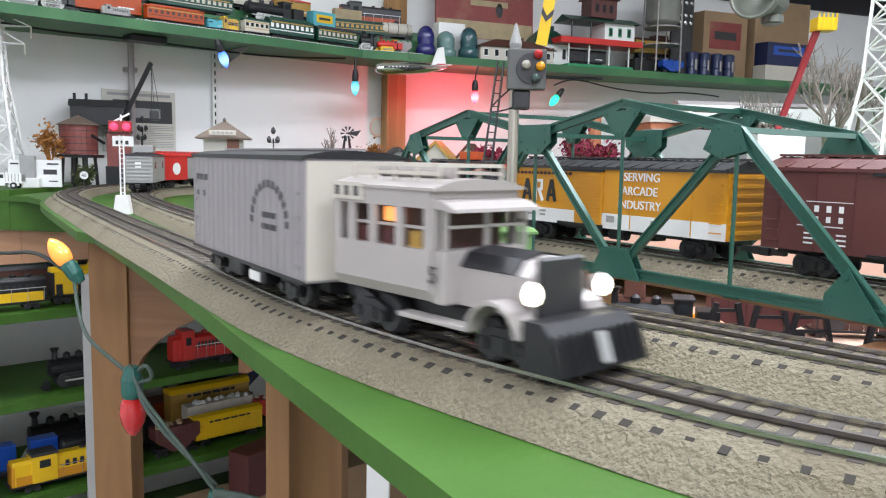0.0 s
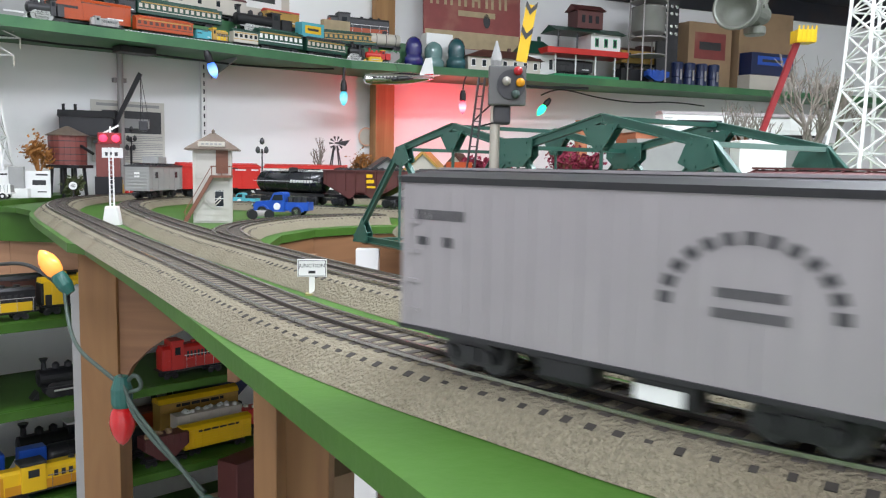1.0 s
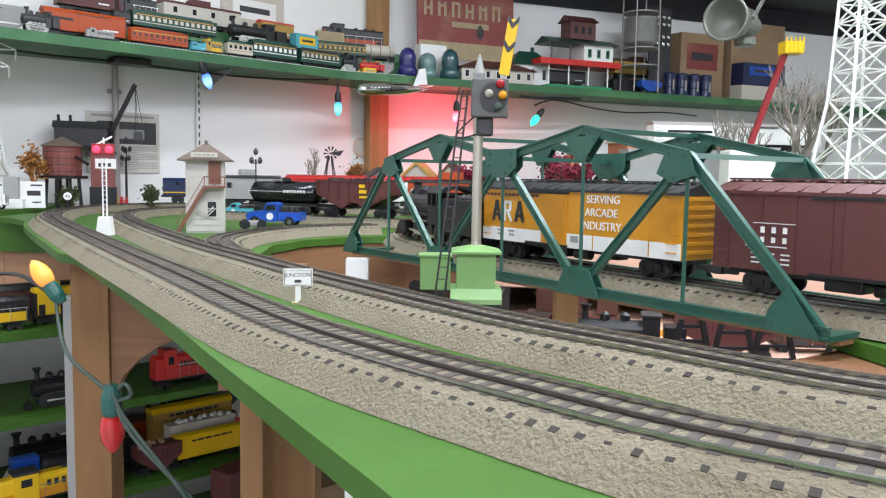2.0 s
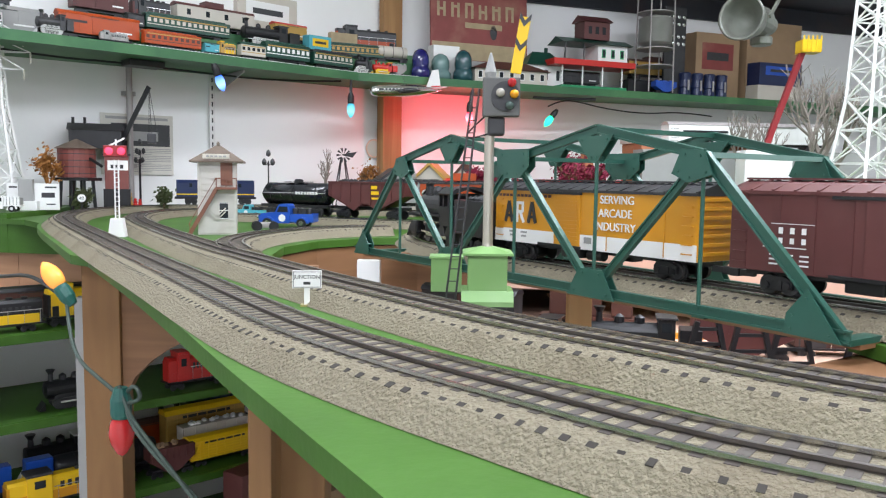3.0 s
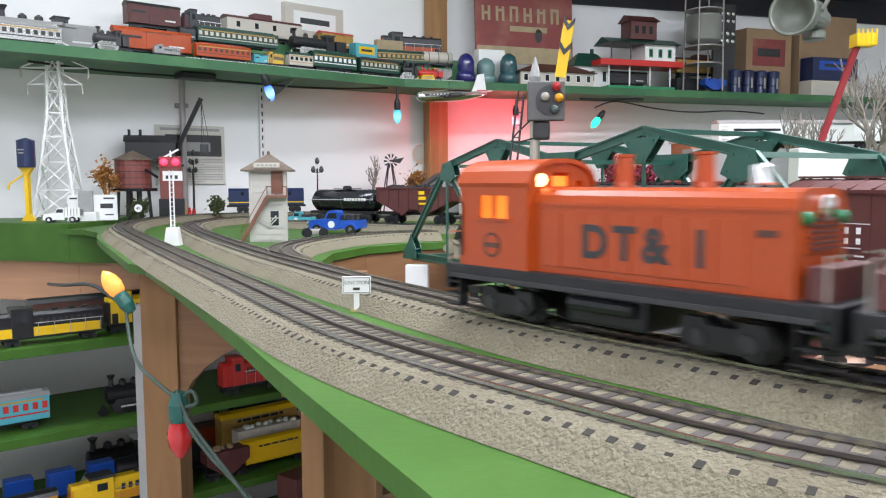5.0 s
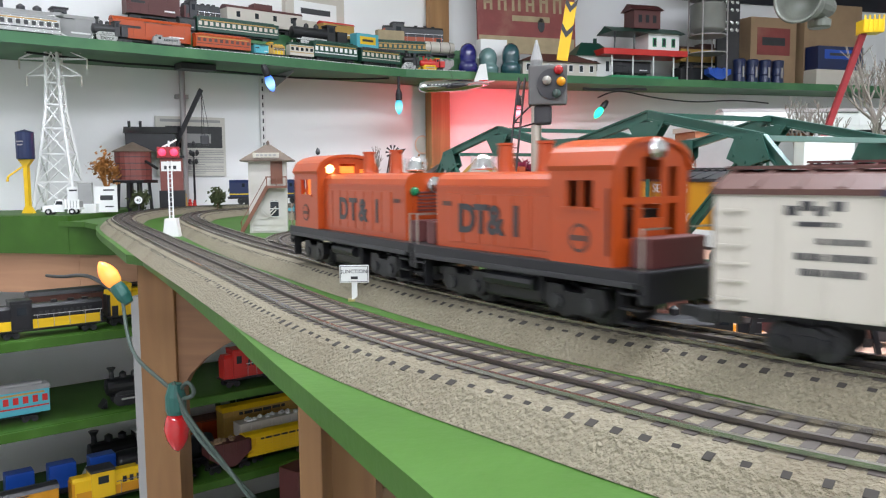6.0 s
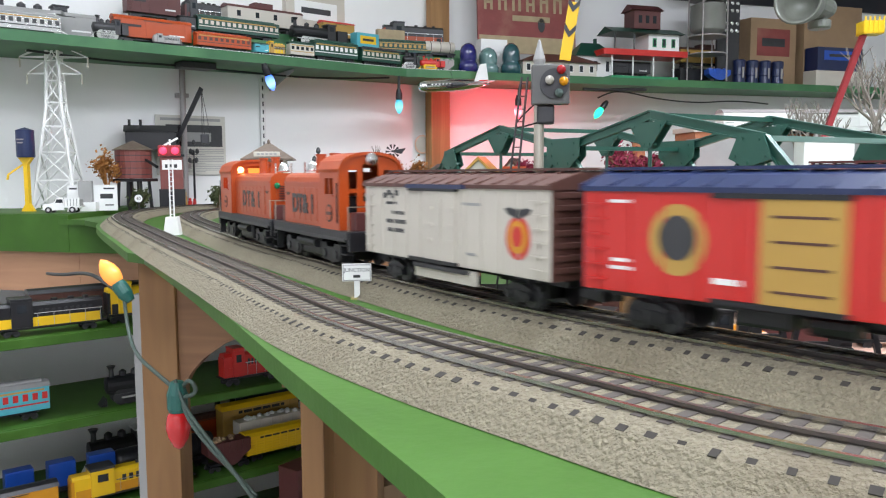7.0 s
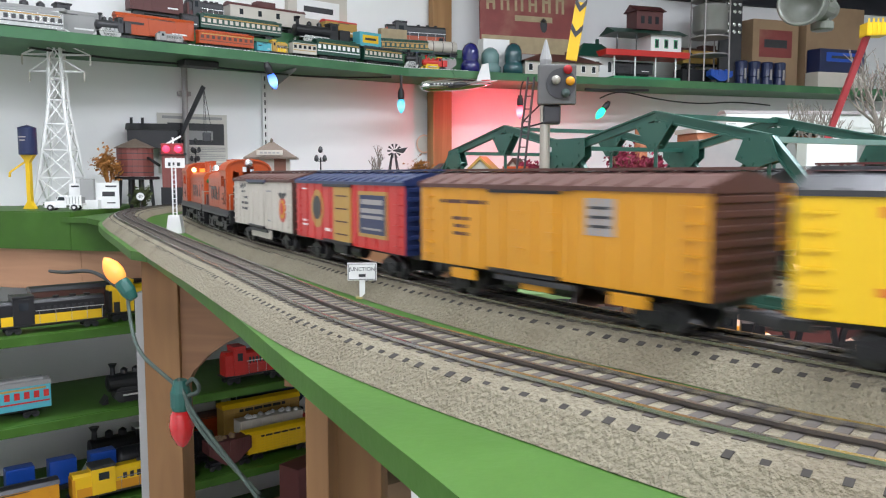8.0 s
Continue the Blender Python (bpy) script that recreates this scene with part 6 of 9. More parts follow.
def mini_car(u, back, z, L, H, body, roof, style, label, W=0.032, line=None, m=None, second=None):
    """A small display model: body, roof, windows, trucks and wheels by style."""
    m = m if m is not None else on_shelf(u, back, z)
    cat = {"passenger": "passenger car", "box": "boxcar", "caboose": "caboose", "steam": "locomotive", "diesel": "locomotive", "tank": "tank car", "stock": "stock car", "flat": "flat car", "hopper": "hopper car"}[style]
    nm = {"passenger": "passenger_car", "box": "boxcar", "caboose": "caboose", "steam": "steam_locomotive", "diesel": "diesel_locomotive", "tank": "tank_car", "stock": "stock_car", "flat": "flat_car", "hopper": "hopper_car"}[style]
    e = thing(nm, m, label, cat)
    h = W / 2
    f = 0.24 * H
    if style in ("passenger", "box", "caboose", "stock"):
        top = 0.84 * H if style != "caboose" else 0.74 * H
        part("body", B(-L / 2, L / 2, -h, h, f, top, 0.0006), body, e)
        bm = bmesh.new()
        prism_x(bm, [(-h - 0.001, top), (-h * 0.7, top + 0.09 * H), (0, top + 0.13 * H), (h * 0.7, top + 0.09 * H), (h + 0.001, top)], -L / 2 - 0.002, L / 2 + 0.002)
        part("roof", solid(bm), roof, e)
        if style == "passenger":
            n = max(5, int(L / 0.016))
            for k in range(n):
                x = -L / 2 + L * (k + 0.5) / n
                part("window", B(x - L / n * 0.28, x + L / n * 0.28, -h - 0.0005, -h, f + 0.28 * H, f + 0.46 * H), second or "glass_dark", e)
            part("name_band", B(-L * 0.46, L * 0.46, -h - 0.0004, -h, f + 0.50 * H, f + 0.55 * H), "gold", e)
            part("sill_line", B(-L * 0.49, L * 0.49, -h - 0.0004, -h, f + 0.16 * H, f + 0.20 * H), second or "gold", e)
            part("clerestory", B(-L / 2 + 0.01, L / 2 - 0.01, -h * 0.45, h * 0.45, top + 0.08 * H, H, 0.0006), roof, e)
        elif style == "caboose":
            part("cupola", B(-L * 0.14, L * 0.10, -h * 0.8, h * 0.8, top + 0.06 * H, H - 0.002, 0.0006), roof, e)
            for k in range(4):
                x = -L * 0.36 + L * 0.24 * k
                part("window", B(x - 0.006, x + 0.006, -h - 0.0006, -h, f + 0.22 * H, f + 0.40 * H), second or "glass_dark", e)
        elif style == "box":
            part("door", B(-L * 0.10, L * 0.10, -h - 0.0012, -h, f + 0.002, top - 0.003), second or body, e)
            part("door_track", B(-L * 0.12, L * 0.24, -h - 0.0016, -h, top - 0.003, top - 0.0015), "gunmetal", e)
            part("lettering", B(-L * 0.42, -L * 0.16, -h - 0.0009, -h, f + 0.34 * H, f + 0.42 * H), "black" if body != "black" else "white", e)
            part("lettering", B(L * 0.20, L * 0.40, -h - 0.0009, -h, f + 0.14 * H, f + 0.19 * H), "white", e)
            for k in range(5):
                z2 = f + (top - f) * (k + 0.7) / 6
                part("ladder_rung", B(-L * 0.49, -L * 0.445, -h - 0.0022, -h - 0.0012, z2, z2 + 0.0008), "black", e)
            for k in range(6):
                x = -L / 2 + L * (k + 0.5) / 6
                if abs(x) > L * 0.11:
                    part("side_rib", B(x - 0.0006, x + 0.0006, -h - 0.0007, -h, f + 0.001, top - 0.001), body, e)
        else:
            for k in range(7):
                z2 = f + (top - f) * (k + 0.5) / 7
                part("slat", B(-L / 2 + 0.002, L / 2 - 0.002, -h - 0.0012, -h, z2 - 0.0016, z2 + 0.0016), body, e)
            for k in range(9):
                x = -L / 2 + 0.003 + (L - 0.006) * k / 8
                part("stake", B(x - 0.0012, x + 0.0012, -h - 0.0022, -h - 0.0010, f, top), body, e)
            part("slot", B(-L * 0.3, L * 0.3, -h - 0.0016, -h, top - 0.1 * H, top - 0.04 * H), "black", e)
    elif style == "tank":
        r = 0.30 * H
        bm = bmesh.new()
        lathe(bm, [(r * 0.3, -L / 2), (r * 0.9, -L / 2 + 0.005), (r, -L / 2 + 0.012), (r, L / 2 - 0.012), (r * 0.9, L / 2 - 0.005), (r * 0.3, L / 2)], 16, "x", (0, 0, f + r))
        part("tank", solid(bm), body, e, smooth=True)
        bm = bmesh.new()
        lathe(bm, [(r * 0.4, f + 1.9 * r), (r * 0.4, H - 0.002), (r * 0.1, H)], 12)
        part("dome", solid(bm), roof, e)
        for x in (-L * 0.3, 0, L * 0.3):
            bm = bmesh.new()
            lathe(bm, [(r * 1.03, x - 0.001), (r * 1.03, x + 0.001)], 16, "x", (0, 0, f + r))
            part("tank_band", solid(bm), roof, e)
        part("frame", B(-L / 2, L / 2, -h * 0.6, h * 0.6, f - 0.004, f + 0.001), "black", e)
    elif style == "steam":
        r = 0.22 * H
        bm = bmesh.new()
        lathe(bm, [(r * 0.4, -L / 2), (r * 0.95, -L / 2 + 0.003), (r, -L / 2 + 0.02), (r * 1.05, L * 0.12)], 16, "x", (0, 0, f + 1.25 * r))
        part("boiler", solid(bm), body, e)
        bm = bmesh.new()
        lathe(bm, [(r * 0.30, f + 2.1 * r), (r * 0.25, H * 0.9), (r * 0.5, H), (r * 0.3, H)], 12, c=(-L / 2 + 0.014, 0, 0))
        part("smokestack", solid(bm), body, e)
        for x in (-L * 0.22, -L * 0.04):
            bm = bmesh.new()
            lathe(bm, [(r * 0.42, f + 2.1 * r), (r * 0.4, H * 0.83), (r * 0.1, H * 0.88)], 12, c=(x, 0, 0))
            part("dome", solid(bm), body, e)
        part("running_board", B(-L * 0.44, L * 0.12, -h, h, f + 0.02 * H, f + 0.05 * H), second or "gunmetal", e)
        part("side_rod", B(-L * 0.29, L * 0.08, -h * 0.75 - 0.004, -h * 0.75 - 0.0025, 0.17 * H, 0.22 * H), "chrome", e)
        part("cab", B(L * 0.12, L * 0.27, -h, h, f, H * 0.84, 0.0006), body, e)
        part("cab_roof", B(L * 0.10, L * 0.29, -h - 0.002, h + 0.002, H * 0.84, H * 0.88, 0.0008), roof, e)
        part("cab_window", B(L * 0.155, L * 0.235, -h - 0.0006, -h, f + 0.38 * H, f + 0.54 * H), "glass_dark", e)
        part("tender", B(L * 0.31, L / 2, -h, h, f, H * 0.68, 0.0008), body, e)
        for k in range(4):
            for sg in (-1, 1):
                bm = bmesh.new()
                lathe(bm, [(0.001, -0.0015), (0.2 * H, -0.0015), (0.2 * H, 0.0015), (0.001, 0.0015)], 14, "y", (-L * 0.28 + k * L * 0.115, sg * h * 0.75, 0.2 * H))
                part("driving_wheel", solid(bm), second or "gunmetal", e)
        bm = bmesh.new()
        prism(bm, [(-L / 2, 0.02 * H), (-L / 2 - 0.012, 0.02 * H), (-L / 2, 0.22 * H)], -h * 0.8, h * 0.8)
        part("pilot", solid(bm), second or body, e)
    elif style == "diesel":
        bm = bmesh.new()
        prism_x(bm, [(-h * 0.78, f), (-h * 0.78, 0.78 * H), (-h * 0.5, 0.86 * H), (h * 0.5, 0.86 * H), (h * 0.78, 0.78 * H), (h * 0.78, f)], -L / 2 + 0.006, L / 2 - 0.006)
        part("hood", solid(bm), body, e)
        part("side_panel", B(-L / 2 + 0.012, L / 2 - 0.012, -h * 0.82, h * 0.82, f, f + 0.24 * H), second or roof, e)
        part("cab", B(-L * 0.34, -L * 0.16, -h, h, f, 0.93 * H, 0.001), body, e)
        part("cab_roof", B(-L * 0.345, -L * 0.155, -h - 0.0005, h + 0.0005, 0.93 * H, H, 0.0012), roof, e)
        part("cab_window", B(-L * 0.29, -L * 0.21, -h - 0.0006, -h, 0.62 * H, 0.82 * H), "glass_dark", e)
        for x in (0.05, 0.2, 0.33):
            bm = bmesh.new()
            lathe(bm, [(h * 0.3, 0.85 * H), (h * 0.3, 0.92 * H), (h * 0.1, 0.925 * H)], 10, c=(x * L, 0, 0))
            part("roof_fan", solid(bm), roof, e)
        for k in range(9):
            x = -L * 0.10 + L * 0.055 * k
            part("louvre", B(x, x + L * 0.03, -h * 0.82 - 0.0006, -h * 0.82, f + 0.28 * H, f + 0.44 * H), "gunmetal", e)
        part("handrail", B(-L * 0.15, L * 0.46, -h - 0.0004, -h + 0.0006, f + 0.34 * H, f + 0.36 * H), "chrome", e)
        for k in range(5):
            x = -L * 0.12 + L * 0.14 * k
            part("rail_post", B(x, x + 0.0008, -h - 0.0003, -h + 0.0005, f, f + 0.34 * H), "chrome", e)
        part("walkway", B(-L / 2, L / 2, -h, h, f - 0.003, f, 0.0004), "black", e)
        part("nose", B(-L / 2 + 0.004, -L / 2 + 0.010, -h * 0.8, h * 0.8, f, 0.75 * H, 0.001), second or body, e)
    elif style == "flat":
        part("deck", B(-L / 2, L / 2, -h, h, f, f + 0.006), body, e)
        for k in range(3):
            x = -L * 0.32 + k * L * 0.3
            part("load", B(x - L * 0.09, x + L * 0.11, -h * 0.7, h * 0.7, f + 0.006, H, 0.003), second or roof, e)
    elif style == "hopper":
        bm = bmesh.new()
        prism(bm, [(-L / 2, 0.55 * H), (-L * 0.12, f * 0.6), (L * 0.12, f * 0.6), (L / 2, 0.55 * H), (L / 2, H * 0.92), (-L / 2, H * 0.92)], -h, h)
        part("body", solid(bm), body, e)
        for k in range(7):
            x = -L / 2 + 0.004 + (L - 0.008) * k / 6
            part("side_rib", B(x - 0.001, x + 0.001, -h - 0.0016, -h, 0.56 * H, 0.92 * H), body, e)
        bm = bmesh.new()
        for k in range(14):
            bmesh.ops.create_icosphere(bm, subdivisions=1, radius=0.007, matrix=Matrix.Translation((random.uniform(-L * 0.42, L * 0.42), random.uniform(-h * 0.6, h * 0.6), 0.93 * H)))
        tagged(part("load", bm, roof, e), kind="stuff")
    if style != "steam":
        part("underframe", B(-L * 0.42, L * 0.42, -h * 0.5, h * 0.5, f - 0.08 * H, f), "black", e)
    wr = 0.085 * H
    for sx in ((-1, 1) if style != "steam" else (1,)):
        t = part("truck", B(sx * L * 0.34 - 0.14 * H, sx * L * 0.34 + 0.14 * H, -h * 0.8, h * 0.8, wr * 0.9, wr * 2.0), "black", e)
        for dx in (-0.11 * H, 0.11 * H):
            for sg in (-1, 1):
                bm = bmesh.new()
                rod(bm, (sx * L * 0.34 + dx, sg * h * 0.72 - 0.001, wr), (sx * L * 0.34 + dx, sg * h * 0.72 + 0.001, wr), wr, 10)
                part("wheel", solid(bm), "gunmetal", t)
    return e


T2Z, T3Z = 0.4925, 0.5305
mini_car(0.53, 0.09, SZ, 0.19, 0.060, "chrome", "grey", "passenger", "silver streamlined passenger car on the wall shelf", second="gunmetal")
mini_car(0.62, 0.16, SZ, 0.24, 0.085, "grey", "grey", "box", "grey model boxcar on the wall shelf")
mini_car(0.728, 0.03, SZ, 0.085, 0.060, "gunmetal", "black", "steam", "old-time steam engine model with silver wheels", second="chrome")
mini_car(0.848, 0.065, SZ, 0.205, 0.078, "orange", "orange", "box", "bright orange model boxcar on the wall shelf", second="orange")
mini_car(0.872, 0.024, SZ, 0.080, 0.030, "grey", "grey", "diesel", "tiny grey locomotive model on the shelf edge", W=0.016, second="silver")
mini_car(1.034, 0.035, SZ, 0.160, 0.050, "orange", "orange", "passenger", "small orange passenger car on the shelf track", W=0.026, second="brown")
mini_car(1.148, 0.035, SZ, 0.045, 0.038, "cyan", "darkgreen", "box", "tiny turquoise boxcar on the shelf track", W=0.022)
mini_car(1.196, 0.035, SZ, 0.066, 0.044, "gold", "yellow", "diesel", "small yellow locomotive on the shelf track", W=0.024, second="yellow")
mini_car(1.113, 0.105, T2Z, 0.252, 0.058, "darkgreen", "darkgreen", "passenger", "long dark green passenger car on the riser", second="cream")
mini_car(1.238, 0.19, T3Z, 0.252, 0.092, "cream", "maroon", "caboose", "white caboose with maroon roof and dark windows", W=0.05)
mini_car(1.387, 0.108, T2Z, 0.195, 0.085, "black", "gunmetal", "steam", "black streamlined steam locomotive on the riser", second="chrome")
mini_car(1.279, 0.035, SZ, 0.080, 0.052, "cream", "darkgreen", "passenger", "cream and green toy coach on the shelf track", W=0.026)
mini_car(1.397, 0.035, SZ, 0.155, 0.066, "darkgreen", "darkgreen", "passenger", "green tinplate passenger coach with bright windows", W=0.03, second="white")
mini_car(1.561, 0.030, SZ, 0.150, 0.060, "darkgreen", "gunmetal", "passenger", "dark green toy coach on the shelf track", W=0.03, second="cream")
mini_car(1.657, 0.105, T2Z, 0.220, 0.055, "darkgreen", "darkgreen", "passenger", "long green coach behind the toy engines", second="gold")
mini_car(1.672, 0.030, SZ, 0.055, 0.062, "black", "navy", "steam", "small black toy steam engine on the shelf", W=0.026, second="chrome")
mini_car(1.744, 0.022, SZ, 0.085, 0.046, "red", "yellow", "steam", "red and yellow toy steam engine on the shelf", W=0.024, second="yellow")
mini_car(1.800, 0.045, SZ, 0.055, 0.040, "silver", "grey", "hopper", "small silver toy hopper on the shelf", W=0.024)
mini_car(1.800, 0.105, T2Z, 0.115, 0.068, "cream", "black", "tank", "white tank car with black bands on the riser")
mini_car(1.735, 0.19, T3Z, 0.228, 0.092, "gunmetal", "black", "diesel", "black and orange road diesel on the top riser", W=0.04, second="orange")

mini_car(0.62, 0.235, SZ, 0.22, 0.125, "gunmetal", "black", "steam", "large dark steam locomotive at the shelf's back", W=0.04)
mini_car(0.90, 0.20, T3Z, 0.15, 0.085, "maroon", "black", "box", "dull maroon boxcar on the top riser", W=0.04)
mini_car(1.045, 0.20, T3Z, 0.12, 0.080, "gunmetal", "black", "diesel", "dark grey diesel on the top riser", W=0.04, second="maroon")
mini_car(1.50, 0.185, T3Z, 0.12, 0.070, "gold", "red", "box", "mustard and red boxcar on the top riser", W=0.036)
mini_car(0.96, 0.105, T2Z, 0.045, 0.050, "gunmetal", "black", "box", "small dark car at the riser's end", W=0.026)


def carton(u, back, z, L, D, H, material, label, band=None, name="box_carton", turn=0.0):
    e = thing(name, on_shelf(u, back, z, turn), label, "box")
    part("carton", B(-L / 2, L / 2, -D / 2, D / 2, 0, H, 0.0008), material, e)
    part("flap", B(-L / 2 + 0.0006, L / 2 - 0.0006, -0.002, D / 2 - 0.001, H, H + 0.0015), material, e)
    if band:
        part("label_panel", B(-L * 0.36, L * 0.36, -D / 2 - 0.0006, -D / 2, H * 0.45, H * 0.85), band, e)
        marks(e, [(0, H * 0.65, L * 0.5, H * 0.12)], -D / 2 - 0.0006, "gunmetal")
    return e


M["lamp_shell"] = mat("aged_lamp_enamel", (0.20, 0.21, 0.18), 0.4, 0.2, vary=0.2, scale=30, dirt=(0.12, 0.12, 0.10), dirt_scale=14)
M["card"] = mat("brown_cardboard", (0.32, 0.21, 0.12), 0.8, vary=0.12, scale=20, dirt=(0.26, 0.17, 0.10), dirt_scale=8)
M["poster_red"] = mat("faded_red_print", (0.22, 0.045, 0.04), 0.6, vary=0.25, scale=18, dirt=(0.28, 0.12, 0.08), dirt_scale=9)
M["teal_glass"] = mat("teal_insulator_glass", (0.02, 0.075, 0.085), 0.1, vary=0.1, coat=0.5)
M["blue_glass"] = mat("cobalt_insulator_glass", (0.015, 0.015, 0.13), 0.1, vary=0.1, coat=0.5)
M["grey_glass"] = mat("aqua_insulator_glass", (0.13, 0.23, 0.22), 0.12, vary=0.1, coat=0.5)
M["tan_print"] = mat("tan_printed_card", (0.36, 0.28, 0.16), 0.6, vary=0.3, scale=40)
carton(1.560, 0.108, T2Z, 0.085, 0.04, 0.062, "cyan", "turquoise model kit box on the riser", "yellow")
carton(1.650, 0.150, T3Z, 0.095, 0.03, 0.055, "tan_print", "tan picture box with printed lid on the riser", None)
carton(1.440, 0.225, T3Z, 0.220, 0.03, 0.150, "cream", "cream train set box with a red train print", "white")
carton(2.000, 0.115, SZ + 0.001, 0.100, 0.05, 0.125, "white", "white carton behind the glass insulators")


def insulator(u, back, r, H, material, label):
    e = thing("glass_insulator", on_shelf(u, back, SZ), label, "insulator", "glass insulators")
    bm = bmesh.new()
    lathe(bm, [(r * 0.86, 0), (r, 0.03 * H), (r, 0.26 * H), (r * 0.88, 0.33 * H), (r * 0.78, 0.40 * H), (r * 0.86, 0.50 * H), (r * 0.84, 0.74 * H), (r * 0.62, 0.90 * H), (r * 0.25, 0.99 * H), (0.001, H)], 20)
    part("shell", solid(bm), material, e, smooth=True)
    bm = bmesh.new()
    lathe(bm, [(r * 0.83, 0.405 * H), (r * 0.83, 0.44 * H)], 20)
    part("wire_groove", solid(bm), material, e)
    return e


insulator(1.882, 0.042, 0.034, 0.100, "blue_glass", "cobalt blue glass insulator on the shelf")
insulator(1.966, 0.065, 0.037, 0.092, "grey_glass", "pale aqua glass insulator on the shelf")
insulator(2.043, 0.045, 0.036, 0.108, "teal_glass", "dark teal glass insulator on the shelf")

# large faded poster board standing at the back
x, y, a = spot(2.155, 0.140)
po = thing("poster_board", pose(x, y, SZ + 0.0, -3, 0, a), "faded red train poster board with a dark knot hole", "poster")
part("board", B(-0.195, 0.195, -0.004, 0.004, 0.0, 0.46, 0.001), "poster_red", po)
for k in range(6):
    for dx, z0, z1, w in ((0.0, 0.24, 0.292, 0.010), (0.024, 0.24, 0.292, 0.010), (0.0, 0.262 + 0.012 * (k % 3), 0.271 + 0.012 * (k % 3), 0.033)):
        part("headline_bar", B(-0.170 + 0.055 * k + dx, -0.170 + 0.055 * k + dx + w, -0.0046, -0.004, z0, z1), "tan_print", po)
part("subline", B(-0.06, 0.09, -0.0046, -0.004, 0.205, 0.225), "tan_print", po)
part("picture_band", B(-0.19, 0.19, -0.0045, -0.004, 0.09, 0.150), "tan_print", po)
part("picture_field", B(-0.19, 0.19, -0.0045, -0.004, 0.02, 0.088), "grey", po)
disc(po, 0.055, 0.195, 0.014, 0.026, -0.0042, "black", "hole")

# toy buildings on the shelf
def bungalow(u, back, z, L, D, H, wall, roof, label, turn=0.0, windows=3, trim="white"):
    e = thing("toy_house", on_shelf(u, back, z, turn), label, "toy house")
    hw = H * 0.6
    part("wall", B(-L / 2, L / 2, -D / 2, D / 2, 0, hw), wall, e)
    bm = bmesh.new()
    o = 0.012
    v = [bm.verts.new(p) for p in ((-L / 2 - o, -D / 2 - o, hw), (L / 2 + o, -D / 2 - o, hw), (L / 2 + o, D / 2 + o, hw), (-L / 2 - o, D / 2 + o, hw), (-L / 4, 0, H), (L / 4, 0, H))]
    for q in ((3, 2, 1, 0), (0, 1, 5, 4), (2, 3, 4, 5), (1, 2, 5), (3, 0, 4)):
        bm.faces.new([v[i] for i in q])
    part("roof", solid(bm), roof, e)
    for k in range(windows):
        x = -L / 2 + L * (k + 0.5) / windows
        w = part("window", B(x - 0.007, x + 0.007, -D / 2 - 0.0012, -D / 2, hw * 0.35, hw * 0.8), "glass_dark", e)
        part("frame", B(x - 0.0085, x + 0.0085, -D / 2 - 0.0008, -D / 2, hw * 0.30, hw * 0.85), trim, w)
    part("chimney", B(L * 0.1, L * 0.1 + 0.01, -0.005, 0.005, H * 0.75, H * 1.12), roof, e)
    return e


bungalow(2.225, 0.06, SZ, 0.29, 0.07, 0.080, "cream", "brown", "cream toy freight house with red-brown roof", windows=7)
bungalow(2.395, 0.115, SZ + 0.001, 0.15, 0.08, 0.135, "white", "darkgreen", "small white toy house with green roof", windows=3)
st = thing("toy_station", on_shelf(2.565, 0.065, SZ), "toy station with red platform canopy and green roofed house", "toy station")
part("base", B(-0.14, 0.14, -0.055, 0.05, 0.0, 0.010, 0.001), M["station_green"], st)
for k in range(4):
    bm = bmesh.new()
    rod(bm, (-0.13 + 0.086 * k, -0.04, 0.01), (-0.13 + 0.086 * k, -0.04, 0.082), 0.003, 8)
    part("column", solid(bm), "white", st)
part("platform_canopy", B(-0.175, 0.175, -0.06, 0.05, 0.082, 0.104, 0.002), "red", st)
part("house_wall", B(0.02, 0.15, -0.04, 0.05, 0.104, 0.165), "white", st)
for x in (0.045, 0.085, 0.125):
    w = part("house_window", B(x - 0.008, x + 0.008, -0.0415, -0.04, 0.118, 0.150), M["station_green"], st)
    part("pane", B(x - 0.005, x + 0.005, -0.0422, -0.0415, 0.122, 0.146), "glass_dark", w)
bm = bmesh.new()
prism_x(bm, [(-0.06, 0.165), (0.0, 0.190), (0.06, 0.165)], -0.14, 0.165)
part("main_roof", solid(bm), "darkgreen", st)
for x in (-0.12, -0.04):
    bm = bmesh.new()
    rod(bm, (x, -0.04, 0.104), (x, -0.04, 0.165), 0.003, 8)
    part("porch_column", solid(bm), "gunmetal", st)
part("upper_house", B(-0.035, 0.075, -0.03, 0.04, 0.185, 0.250), "maroon", st)
for x in (-0.01, 0.02, 0.05):
    part("upper_window", B(x - 0.007, x + 0.007, -0.0315, -0.03, 0.205, 0.232), "glass_dark", st)
bm = bmesh.new()
prism_x(bm, [(-0.04, 0.250), (0.005, 0.275), (0.05, 0.250)], -0.045, 0.085)
part("upper_roof", solid(bm), "maroon", st)
mini_car(2.54, 0.075, SZ + 0.0105, 0.16, 0.062, "gunmetal", "black", "box", "dark toy car under the station canopy")
mini_car(2.885, 0.10, SZ + 0.055, 0.255, 0.095, "gold", "brown", "caboose", "mustard yellow caboose on a raised stand", W=0.05)
tagged(part("display_stand", B(-0.13, 0.13, -0.03, 0.03, 0.0, 0.0545, 0.001), "black", at=on_shelf(2.885, 0.10, SZ)), "plain black display stand on the shelf", "stand")
